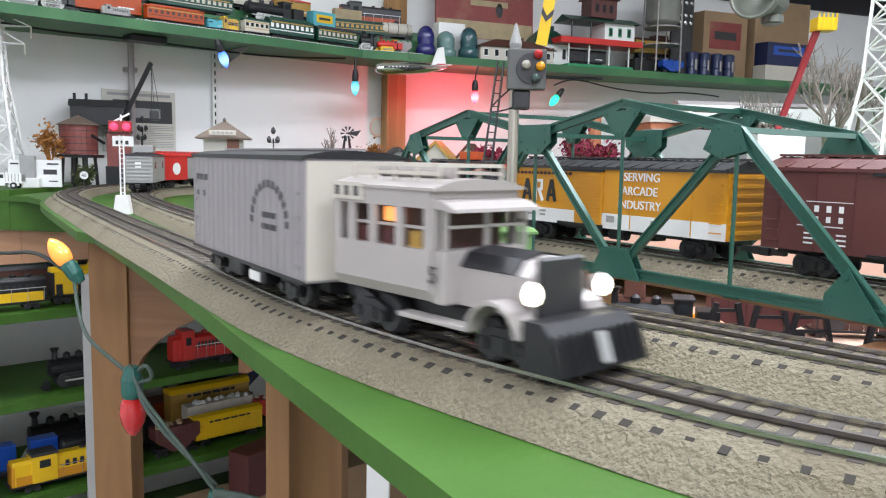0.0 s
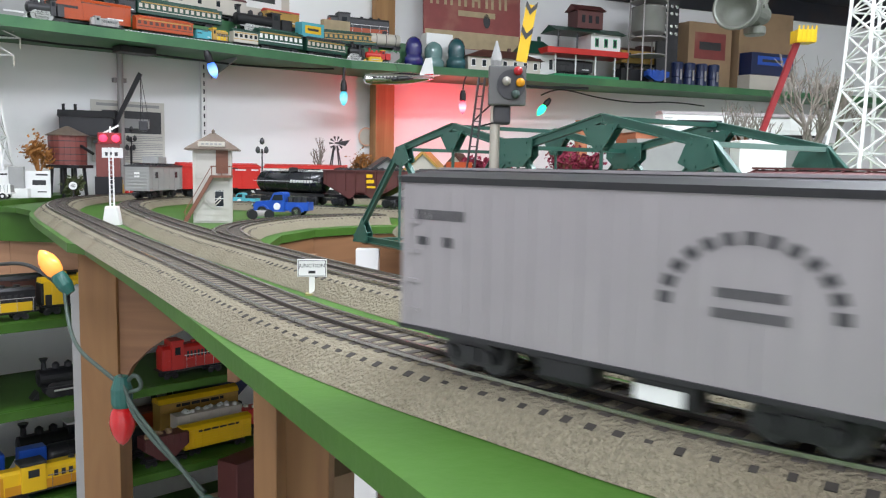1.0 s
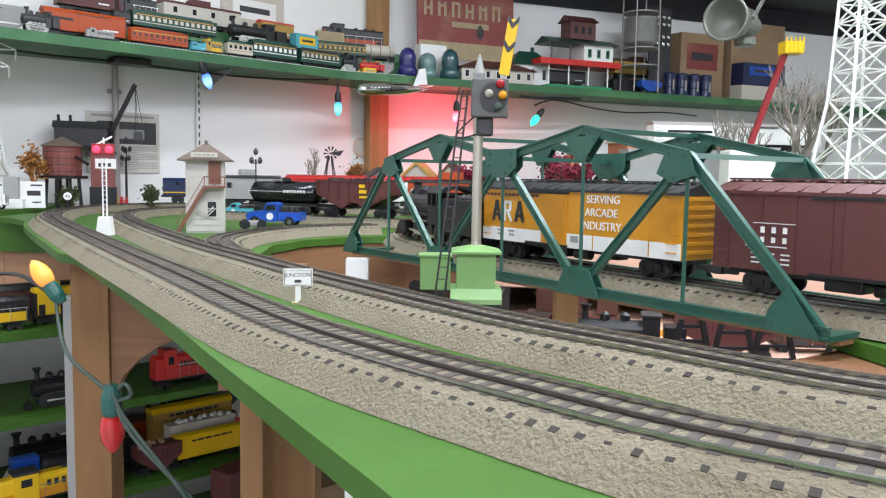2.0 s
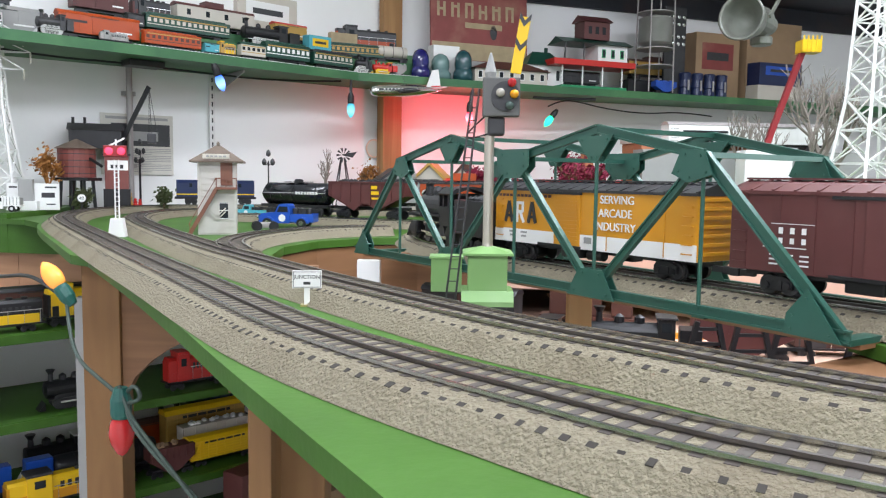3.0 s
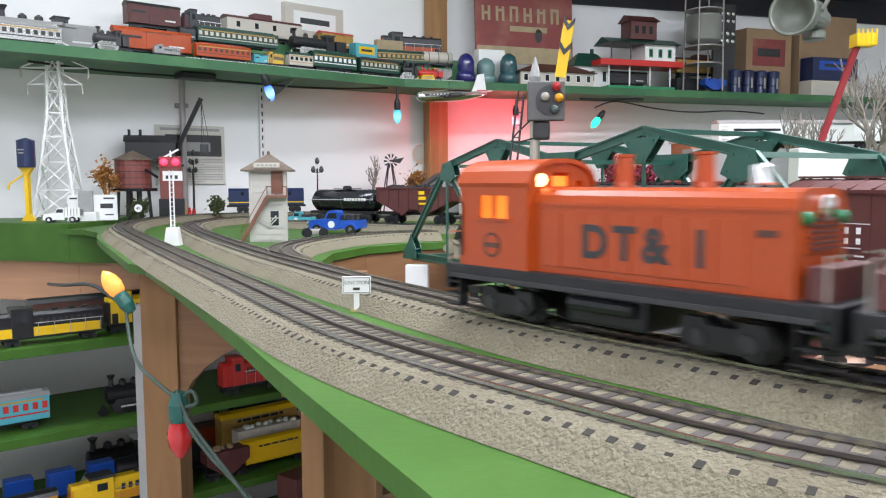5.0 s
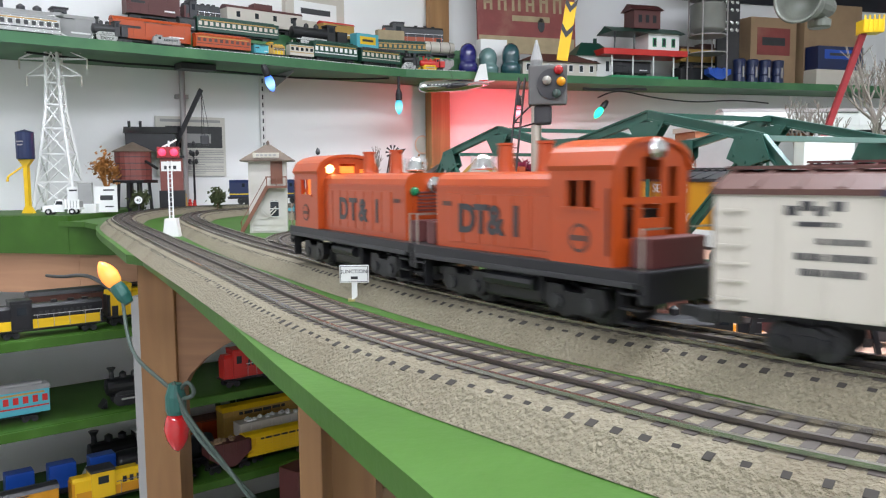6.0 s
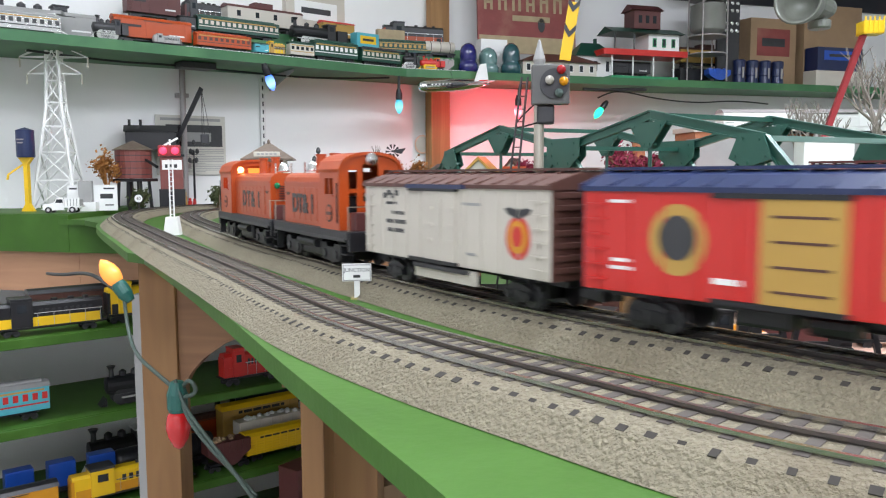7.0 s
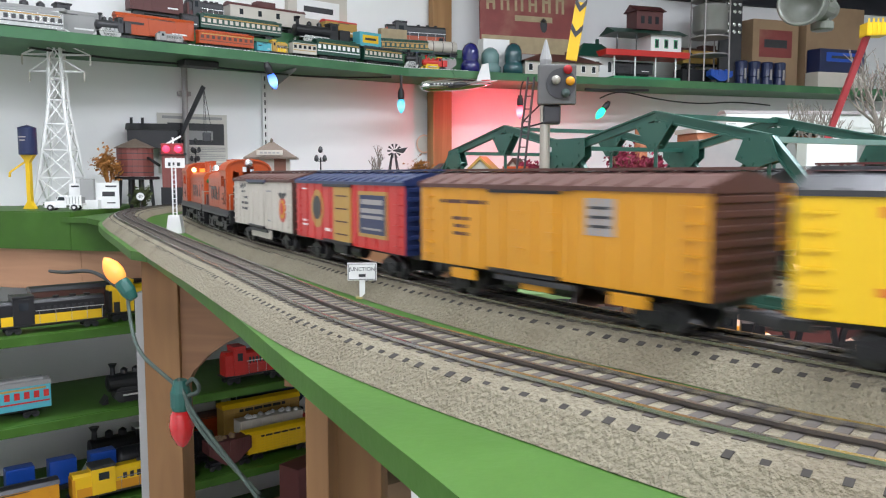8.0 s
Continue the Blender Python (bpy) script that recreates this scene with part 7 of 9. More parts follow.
mini_car(2.891, 0.03, SZ, 0.098, 0.05, "blue", "blue", "hopper", "bright blue toy car on the shelf", W=0.03)
for k in range(4):
    e = thing("toy_drum", on_shelf(3.00 + 0.06 * k, 0.045, SZ), "dark blue toy drum with pale stripe on the shelf", "drum", "toy drums")
    bm = bmesh.new()
    lathe(bm, [(0.022, 0), (0.024, 0.004), (0.022, 0.03), (0.024, 0.034), (0.022, 0.06), (0.024, 0.086), (0.020, 0.09)], 16)
    part("drum_body", solid(bm), "navy", e)
    part("stripe", B(-0.004, 0.004, -0.0262, -0.0235, 0.02, 0.06), "silver", e)
carton(3.20, 0.145, SZ, 0.22, 0.10, 0.265, "card", "brown cardboard carton with a red print band", "poster_red")
carton(3.49, 0.15, SZ, 0.29, 0.12, 0.330, "card", "large plain brown cardboard carton on the shelf")
carton(3.46, 0.05, SZ, 0.235, 0.07, 0.06, "cream", "flat cream carton under the blue box")
carton(3.46, 0.05, SZ + 0.0615, 0.225, 0.07, 0.09, "navy", "dark blue printed model box on a cream carton", "blue")
# metal toy water tank on a wire stand
wt = thing("toy_water_tank", on_shelf(2.835, 0.02, SZ), "galvanised toy water tank held in a wire stand", "water tank")
bm = bmesh.new()
lathe(bm, [(0.030, 0.165), (0.062, 0.185), (0.064, 0.19), (0.064, 0.275), (0.066, 0.278), (0.05, 0.285), (0.0, 0.297)], 24)
part("tank", solid(bm), "zinc", wt, smooth=True)
for sx, sy in ((-1, -1), (1, -1), (1, 1), (-1, 1)):
    bm = bmesh.new()
    rod(bm, (sx * 0.055, sy * 0.045, 0.0), (sx * 0.052, sy * 0.043, 0.46), 0.003, 8)
    part("stand_leg", solid(bm), "silver", wt)
for z in (0.10, 0.165, 0.30, 0.38, 0.44):
    bm = bmesh.new()
    lathe(bm, [(0.066, z - 0.002), (0.069, z - 0.002), (0.069, z + 0.002), (0.066, z + 0.002)], 20)
    part("hoop", solid(bm), "silver", wt)
# panel of small round lamps and a big old spotlight near the ceiling
lp = thing("lamp_panel", on_shelf(2.955, 0.06, SZ + 0.20), "dark panel with rows of small bright lamps", "lamp panel")
part("panel", B(-0.05, 0.05, -0.006, 0.006, -0.20, 0.14, 0.001), "gunmetal", lp)
for i in range(4):
    for j in range(4):
        bm = bmesh.new()
        lathe(bm, [(0.008, -0.006), (0.008, -0.010), (0.004, -0.012)], 10, "y", (-0.036 + 0.024 * i, 0, 0.0 + 0.028 * j + (0.02 if j > 1 else 0)))
        part("small_lamp", solid(bm), "chrome", lp)
sl = thing("spotlight", pose(0.765, 2.2, 0.545, 0, 0, -38), "old grey-green searchlight drum hanging below the ceiling", "spotlight")
bm = bmesh.new()
lathe(bm, [(0.024, 0.085), (0.044, 0.075), (0.056, 0.03), (0.060, 0.0), (0.062, -0.006), (0.055, -0.006), (0.053, 0.0), (0.044, 0.03), (0.012, 0.062)], 28, "y")
part("drum", solid(bm), M["lamp_shell"], sl, smooth=True)
bm = bmesh.new()
lathe(bm, [(0.030, 0.080), (0.040, 0.088), (0.042, 0.150), (0.030, 0.165), (0.028, 0.225), (0.012, 0.235)], 20, "y", (0, 0, 0.012))
part("rear_case", solid(bm), M["lamp_shell"], sl)
bm = bmesh.new()
lathe(bm, [(0.026, -0.052), (0.030, -0.048), (0.030, -0.030), (0.016, -0.022), (0.016, 0.0)], 18, c=(0, 0.17, 0))
part("lower_cap", solid(bm), M["lamp_shell"], sl)
bm = bmesh.new()
rod(bm, (0, 0.12, 0.05), (0, 0.12, CEIL - 0.545), 0.008, 10)
part("hanger", solid(bm), M["lamp_shell"], sl)
for sg in (-1, 1):
    bm = bmesh.new()
    bar(bm, (sg * 0.064, 0.03, 0.0), (sg * 0.064, 0.12, 0.07), 0.006, 0.010)
    bar(bm, (sg * 0.064, 0.12, 0.07), (0, 0.12, 0.09), 0.006, 0.010)
    part("yoke_arm", solid(bm), M["lamp_shell"], sl)

# cars and clutter down in the pit
tagged(part("peach_sheet", B(0.19, 1.02, 0.965, 1.60, -0.1298, -0.127), M["peach"]), "pale peach painted sheet lying on the deck", "board")
for x, y, yaw, L, H, b, r, stl, lab in (
        (0.10, 1.02, -20, 0.15, 0.066, "black", "black", "steam", "dark steam engine down on the lower deck"),
        (0.245, 1.00, -12, 0.14, 0.072, "black", "gunmetal", "steam", "black engine with red wheels on the lower deck"),
        (0.385, 1.04, -8, 0.13, 0.062, "maroon", "gunmetal", "hopper", "dull maroon hopper on the lower deck"),
        (0.03, 1.25, -25, 0.16, 0.065, "gunmetal", "black", "box", "dark boxcar on the lower deck"),
        (0.22, 1.24, -15, 0.16, 0.06, "brown", "black", "flat", "brown flat car on the lower deck"),
        (0.52, 1.06, -5, 0.13, 0.06, "gunmetal", "black", "diesel", "dark diesel on the lower deck"),
        (0.70, 1.05, 0, 0.15, 0.065, "red", "black", "flat", "red flat car on the lower deck")):
    mini_car(0, 0, 0, L, H, b, r, stl, lab, W=0.036, m=pose(x, y, -0.1298, 0, 0, yaw), second="red" if stl == "steam" else "brown")


# ---- on and before the wall ----
def wall_spot(u, z, off=0.0):
    """A point u metres along the left wall from the corner (negative to the left), off in front of it."""
    p = CORNER + WA * u + Vector((WA.y, -WA.x)) * off
    return p.x, p.y, z


WYAW = math.degrees(math.atan2(WA.y, WA.x))
nx = wall_spot(-0.942, 0.10, 0.004)
news = thing("newspaper_page", pose(*nx, 0, 0, WYAW), "yellowed newspaper page with a dark photograph, pinned up", "newspaper")
part("sheet", B(-0.105, 0.105, -0.0015, 0.0, 0.0, 0.178), "paper", news)
part("photograph", B(-0.075, 0.095, -0.0022, -0.0015, 0.085, 0.150), "gunmetal", news)
part("photo_subject", B(-0.04, 0.06, -0.0026, -0.0022, 0.10, 0.128, 0.0002), "grey", news)
bm = bmesh.new()
for k in range(14):
    box(bm, -0.098, 0.098 if k % 5 else 0.04, -0.0019, -0.0015, 0.008 + 0.0052 * k, 0.0100 + 0.0052 * k)
box(bm, -0.09, 0.09, -0.0019, -0.0015, 0.162, 0.170)
tagged(part("text_block", solid(bm), "grey", news), kind="stuff")
pipe = thing("wall_pipe", pose(*wall_spot(-0.968, 0.0, 0.022), 0, 0, WYAW), "grey metal conduit running up the wall", "pipe")
bm = bmesh.new()
rod(bm, (0, 0, 0), (0, 0, SZ - 0.027), 0.009, 12)
part("conduit", solid(bm), "silver", pipe)
for z in (0.12, 0.33):
    part("strap", B(-0.018, 0.018, 0.0, 0.021, z, z + 0.012), "silver", pipe)
stn = thing("shelf_standard", pose(*wall_spot(-0.715, 0.0, 0.001), 0, 0, WYAW), "white slotted shelf standard on the wall", "shelf standard")
part("channel", B(-0.008, 0.008, -0.012, 0.0, 0.02, SZ - 0.027), "white", stn)
for k in range(15):
    part("slot", B(-0.002, 0.002, -0.0126, -0.012, 0.04 + k * 0.025, 0.054 + k * 0.025), "black", stn)
bk = thing("shelf_bracket", pose(*wall_spot(-0.685, SZ - 0.027, 0.0), 0, 0, WYAW - 90), "grey steel bracket under the shelf", "bracket")
bm = bmesh.new()
prism(bm, [(0.0, 0.0), (0.19, 0.0), (0.19, -0.006), (0.0, -0.048)], -0.002, 0.002)
part("bracket_arm", solid(bm), "grey", bk)
for u, z0, z1, w, d in ((-0.066, 0.001, SZ - 0.0265, 0.080, 0.04), (-0.060, SZ + 0.0005, CEIL - 0.001, 0.080, 0.03)):
    tagged(part("wall_post", B(-w / 2, w / 2, -d, 0.0, z0, z1, 0.002), "wood", at=pose(*wall_spot(u, 0, 0.012), 0, 0, WYAW)), "square pine post against the wall", "post", "wall posts")
tagged(part("junction_box", B(-0.05, 0.05, -0.03, 0.03, -0.018, 0.0, 0.004), "black", at=on_shelf(0.98, 0.10, SZ - 0.0265)), "flat black transformer under the shelf", "transformer")
mn = thing("round_plaque", pose(*wall_spot(-0.115, 0.205, 0.003), 0, 0, WYAW), "pale peach round plaque on the wall", "plaque")
disc(mn, 0, 0, 0.034, 0.034, -0.003, "peach", "plate")
disc(mn, 0, 0, 0.028, 0.028, -0.0038, "cream", "face")


# ---- coloured bulbs ----
def bulb(m, mt, label, r=0.0135, socket="black", k=1.0):
    """Glass hangs along -z from a socket above it."""
    e = thing("christmas_bulb", m, label, "bulb", "coloured bulbs")
    bm = bmesh.new()
    lathe(bm, [(0.0008, -0.046 * k), (r * 0.45, -0.041 * k), (r * 0.85, -0.030 * k), (r, -0.018 * k), (r * 0.85, -0.006 * k), (r * 0.6, 0.0)], 18)
    part("glass", solid(bm), mt, e, smooth=True)
    bm = bmesh.new()
    lathe(bm, [(r * 0.68, -0.001), (r * 0.80, 0.003), (r * 0.80, 0.020 * k), (r * 0.62, 0.028 * k), (r * 0.5, 0.034 * k)], 14)
    part("socket", solid(bm), socket, e)
    return e


M["bulb_blue"] = bulb_glass("lit_blue_bulb", (0.03, 0.16, 1.0), (0.32, 0.52, 1.0), 2.2, -0.046, 0.0)
M["bulb_cyan"] = bulb_glass("lit_turquoise_bulb", (0.04, 0.45, 0.62), (0.42, 0.90, 0.95), 1.1, -0.046, 0.0)
M["bulb_red"] = bulb_glass("lit_red_bulb", (1.0, 0.02, 0.07), (1.0, 0.42, 0.50), 2.4, -0.046, 0.0)
M["bulb_green"] = glow("lit_green_bulb", (0.02, 0.8, 0.35), 2.5)
M["bulb_orange"] = bulb_glass("lit_orange_bulb", (1.0, 0.40, 0.08), (0.95, 0.20, 0.012), 0.95, -0.038, 0.0)
M["bulb_red_off"] = mat("red_bulb_glass", (0.50, 0.012, 0.015), 0.08, vary=0.05, coat=0.6)
M["socket_green"] = mat("green_socket_plastic", (0.015, 0.10, 0.08), 0.4, vary=0.15)
M["wire_green"] = mat("green_wire", (0.05, 0.075, 0.06), 0.5, vary=0.1)


def hang(u, z, mt, label, tilt=(0, 0)):
    x, y, a = spot(u, -0.004)
    m = pose(x, y, z, tilt[0], tilt[1], a)
    return bulb(m, mt, label)


hang(1.150, 0.382, "bulb_blue", "glowing blue christmas bulb under the shelf", (0, -22))
hang(1.614, 0.338, "bulb_cyan", "turquoise christmas bulb under the shelf edge")
hang(2.048, 0.331, "bulb_red", "glowing red christmas bulb under the shelf edge")
hang(2.376, 0.328, "bulb_green", "glowing green christmas bulb tilted under the shelf", (0, 40))


# light of the red bulb on the wall behind it
x, y, a = spot(2.048, 0.030)
la = bpy.data.lights.new("red_bulb_light", "POINT")
la.energy, la.color, la.shadow_soft_size = 2.5, (1.0, 0.05, 0.09), 0.012
new("red_bulb_light", la).matrix_basis = pose(x, y, 0.318)


def wire(pts, r, material, label, name="light_cord"):
    cu = bpy.data.curves.new("cord", "CURVE")
    cu.dimensions = "3D"
    sp = cu.splines.new("NURBS")
    sp.points.add(len(pts) - 1)
    for q, p in zip(sp.points, pts):
        q.co = (*p, 1)
    sp.use_endpoint_u, sp.order_u = True, 3
    cu.bevel_depth, cu.bevel_resolution, cu.resolution_u = r, 2, 8
    tmp = bpy.data.objects.new("cord", cu)
    dg = bpy.context.evaluated_depsgraph_get()
    me = bpy.data.meshes.new_from_object(tmp)
    bpy.data.objects.remove(tmp)
    me.materials.append(M[material])
    return tagged(new(name, me), label, "cord")


def under(u, z, back=-0.004):
    x, y, a = spot(u, back)
    return (x, y, z)


wire([under(2.36, 0.365), under(2.40, 0.385), under(2.48, 0.395, 0.02), under(2.62, 0.372, 0.03), under(2.8, 0.358, 0.02), under(2.95, 0.372), under(3.1, 0.36)], 0.0026, "black", "black light cord sagging under the shelf")
wire([under(2.30, 0.395), under(2.36, 0.392), under(2.46, 0.398), under(2.56, 0.40)], 0.005, "black", "black cable bundle under the shelf edge")
wire([under(2.048, 0.362), under(2.05, 0.40), under(2.06, 0.413)], 0.0026, "black", "short black bulb cord")
wire([under(1.614, 0.370), under(1.614, 0.40), under(1.615, 0.413)], 0.0045, "black", "short black bulb cord")
wire([under(1.135, 0.41), under(1.142, 0.40), under(1.146, 0.392)], 0.0045, "black", "short black bulb cord")
wire([under(0.55, 0.408, 0.10), under(0.75, 0.400, 0.12), under(0.9, 0.405, 0.12), under(1.1, 0.402, 0.12), under(1.4, 0.395, 0.09), under(1.6, 0.41, 0.03)], 0.003, "black", "thin black cord under the shelf")

# the near string along the table edge
bulb(pose(-0.448, 0.892, -0.027, 0, 145, 0) @ pose(0, 0, 0), "bulb_orange", "lit amber christmas bulb beside the table edge", 0.0110, "socket_green", 0.74)
bulb(pose(-0.3175, 0.745, -0.132), "bulb_red_off", "unlit red christmas bulb with green socket", 0.0125, "socket_green", 0.86)
wire([(-0.440, 0.890, -0.045), (-0.428, 0.87, -0.075), (-0.395, 0.82, -0.095), (-0.345, 0.77, -0.105), (-0.318, 0.75, -0.115), (-0.300, 0.735, -0.095), (-0.292, 0.735, -0.112), (-0.315, 0.742, -0.118), (-0.29, 0.72, -0.145), (-0.24, 0.69, -0.175), (-0.216, 0.67, -0.185)], 0.0021, "wire_green", "dark green light cord hanging below the table")
wire([(-0.318, 0.742, -0.10), (-0.31, 0.738, -0.122), (-0.285, 0.72, -0.142), (-0.245, 0.69, -0.168), (-0.212, 0.66, -0.188)], 0.0019, "wire_green", "second strand of the dark green light cord")
bulb(pose(-0.212, 0.66, -0.215), "bulb_red_off", "red christmas bulb below the table edge", 0.0125, "socket_green", 0.86)
wire([(-0.212, 0.655, -0.186), (-0.19, 0.645, -0.183), (-0.165, 0.635, -0.185), (-0.145, 0.62, -0.196), (-0.12, 0.60, -0.24)], 0.004, "wire_green", "dark green light cord bending down")
wire([(-0.45, 0.90, -0.04), (-0.50, 0.95, -0.028), (-0.56, 1.02, -0.03), (-0.64, 1.10, -0.045), (-0.72, 1.2, -0.055)], 0.0025, "black", "thin black cord behind the amber bulb")

# toy airliner hung under the shelf edge
pl = thing("toy_airliner", pose(*under(1.80, 0.388, -0.03), 0, -4, 26), "silver and white toy airliner hung below the shelf", "toy airplane")
bm = bmesh.new()
lathe(bm, [(0.002, -0.125), (0.014, -0.118), (0.0195, -0.095), (0.020, 0.0), (0.017, 0.05), (0.009, 0.10), (0.002, 0.13)], 18, "x")
part("fuselage", solid(bm), "chrome", pl, smooth=True)
bm = bmesh.new()
lathe(bm, [(0.0145, -0.116), (0.0200, -0.095), (0.0205, 0.0), (0.0175, 0.05)], 18, "x", (0, 0, 0.0012))
part("upper_stripe", B(-0.10, 0.07, -0.0212, -0.0190, 0.000, 0.006), "gunmetal", pl)
bm.free()
for k in range(12):
    part("window", B(-0.085 + k * 0.0125, -0.079 + k * 0.0125, -0.0218, -0.0205, 0.002, 0.0055), "white", pl)
bm = bmesh.new()
prism(bm, [(0.075, 0.010), (0.100, 0.065), (0.122, 0.068), (0.128, 0.0)], -0.002, 0.002)
part("tail_fin", solid(bm), "white", pl)
part("fin_stripe", B(0.093, 0.126, -0.0026, 0.0026, 0.008, 0.014), "red", pl)
for sg in (-1, 1):
    bm = bmesh.new()
    v = [(-0.035, sg * 0.012), (0.02, sg * 0.012), (0.045, sg * 0.14), (0.028, sg * 0.14)]
    a = [bm.verts.new((x, y, -0.006)) for x, y in v]
    b = [bm.verts.new((x, y, -0.002)) for x, y in v]
    bm.faces.new(a)
    bm.faces.new(b[::-1])
    for i in range(4):
        bm.faces.new((a[i], b[i], b[(i + 1) % 4], a[(i + 1) % 4]))
    part("wing", solid(bm), "silver", pl)
    for yy in (0.045, 0.085):
        bm = bmesh.new()
        lathe(bm, [(0.002, -0.05), (0.007, -0.045), (0.007, -0.01), (0.003, 0.01)], 12, "x", (0.005, sg * yy, -0.006))
        part("engine", solid(bm), "gunmetal", pl)
    bm = bmesh.new()
    v = [(0.090, sg * 0.004), (0.122, sg * 0.004), (0.126, sg * 0.052), (0.112, sg * 0.052)]
    a = [bm.verts.new((x, y, 0.004)) for x, y in v]
    b = [bm.verts.new((x, y, 0.007)) for x, y in v]
    bm.faces.new(a)
    bm.faces.new(b[::-1])
    for i in range(4):
        bm.faces.new((a[i], b[i], b[(i + 1) % 4], a[(i + 1) % 4]))
    part("tailplane", solid(bm), "white", pl)
wire([under(1.80, 0.405, -0.03), under(1.80, 0.43, -0.01), under(1.80, 0.441, 0.003)], 0.0006, "black", "thin thread holding the toy airliner", "hanging_thread")


# ---- switch tower ----
def switch_tower():
    e = thing("switch_tower", pose(-0.414, 1.39, 0, 0, 0, 12), "white clapboard switch tower with brown hip roof and stairs", "tower")
    a, h = 0.030, 0.124
    part("wall_block", B(-a, a, -a, a, 0, h), M["tower_cream"], e)
    for k in range(12):
        z = 0.003 + k * 0.0105
        bm = bmesh.new()
        prism_x(bm, [(-a, z), (-a - 0.0014, z), (-a - 0.0003, z + 0.0100), (-a, z + 0.0100)], -a, a)
        part("clapboard", solid(bm), M["tower_cream"], e)
        bm = bmesh.new()
        prism(bm, [(-a, z), (-a - 0.0014, z), (-a - 0.0003, z + 0.0100), (-a, z + 0.0100)], -a, a)
        part("clapboard", solid(bm), M["tower_cream"], e)
    for sx in (-1, 1):
        part("corner_board", B(sx * a - 0.0022, sx * a + 0.0022, -a - 0.0022, -a + 0.002, 0, h), M["tower_cream"], e)
    d = part("door", B(0.006, 0.026, -a - 0.003, -a, 0.085, 0.127), M["toy_brown"], e)
    part("landing", B(-0.002, 0.034, -a - 0.018, -a, 0.078, 0.082), M["toy_brown"], e)
    for x in (0.0, 0.016, 0.033):
        part("rail_post", B(x - 0.0008, x + 0.0008, -a - 0.0175, -a - 0.016, 0.082, 0.097), M["toy_brown"], e)
    part("landing_rail", B(-0.002, 0.034, -a - 0.018, -a - 0.0155, 0.096, 0.098), M["toy_brown"], e)
    bm = bmesh.new()
    for y in (-a - 0.016, -a - 0.004):
        bar(bm, (-0.046, y, 0.0), (0.0, y, 0.080), 0.0015, 0.006)
    part("stringer", solid(bm), M["toy_brown"], e)
    for k in range(10):
        f = (k + 0.7) / 10.5
        part("step", B(-0.046 + 0.046 * f - 0.003, -0.046 + 0.046 * f + 0.003, -a - 0.016, -a - 0.004, 0.080 * f, 0.080 * f + 0.0012), M["toy_brown"], e)
    bm = bmesh.new()
    for y in (-a - 0.016,):
        bar(bm, (-0.046, y, 0.018), (0.0, y, 0.098), 0.0012)
        bar(bm, (-0.044, y, 0.0), (-0.044, y, 0.022), 0.0012)
    part("handrail", solid(bm), M["toy_brown"], e)
    w = part("window", B(0.004, 0.018, -a - 0.0028, -a, 0.028, 0.056), "glass_dark", e)
    for z in (0.028, 0.042, 0.055):
        part("muntin", B(0.004, 0.018, -a - 0.0034, -a - 0.0026, z - 0.0006, z + 0.0006), "white", w)
    bm = bmesh.new()
    for sg in (-1, 1):
        bar(bm, (0.0, -a - 0.004, 0.032 if sg < 0 else 0.032), (sg * 0.014, -a - 0.004, 0.046), 0.0012, 0.002)
        bar(bm, (0.0, -a - 0.004, 0.026), (sg * 0.014, -a - 0.004, 0.040), 0.0012, 0.002)
    part("gable_brace", solid(bm), M["tower_cream"], e)
    o = 0.0445
    bm = bmesh.new()
    v = [bm.verts.new(p) for p in ((-o, -o, h), (o, -o, h), (o, o, h), (-o, o, h), (-o, -o, h + 0.0025), (o, -o, h + 0.0025), (o, o, h + 0.0025), (-o, o, h + 0.0025), (-0.004, 0, h + 0.030), (0.004, 0, h + 0.030))]
    for q in ((3, 2, 1, 0), (0, 1, 5, 4), (1, 2, 6, 5), (2, 3, 7, 6), (3, 0, 4, 7), (4, 5, 9, 8), (5, 6, 9), (6, 7, 8, 9), (7, 4, 8)):
        bm.faces.new([v[i] for i in q])
    part("hip_roof", solid(bm), M["roof_taupe"], e)
    part("name_board", B(-0.022, 0.022, -0.046, -0.044, h + 0.0062, h + 0.0142, 0.0004), "cream", e)
    marks(e, [(-0.014 + 0.007 * k, h + 0.0102, 0.005, 0.003) for k in range(5)], -0.0462, "grey")
    bm = bmesh.new()
    lathe(bm, [(0.0028, h + 0.028), (0.0028, h + 0.034), (0.0006, h + 0.037)], 8)
    part("finial", solid(bm), M["roof_taupe"], e)
    return e


M["tower_cream"] = mat("aged_cream_clapboard", (0.56, 0.54, 0.49), 0.5, vary=0.08, scale=40, dirt=(0.46, 0.43, 0.37), dirt_scale=25)
M["toy_brown"] = mat("brown_toy_plastic", (0.19, 0.075, 0.045), 0.45, vary=0.1)
M["roof_taupe"] = mat("taupe_shingle_plastic", (0.125, 0.092, 0.068), 0.6, vary=0.2, scale=90, bump=0.4, bump_scale=250)
switch_tower()


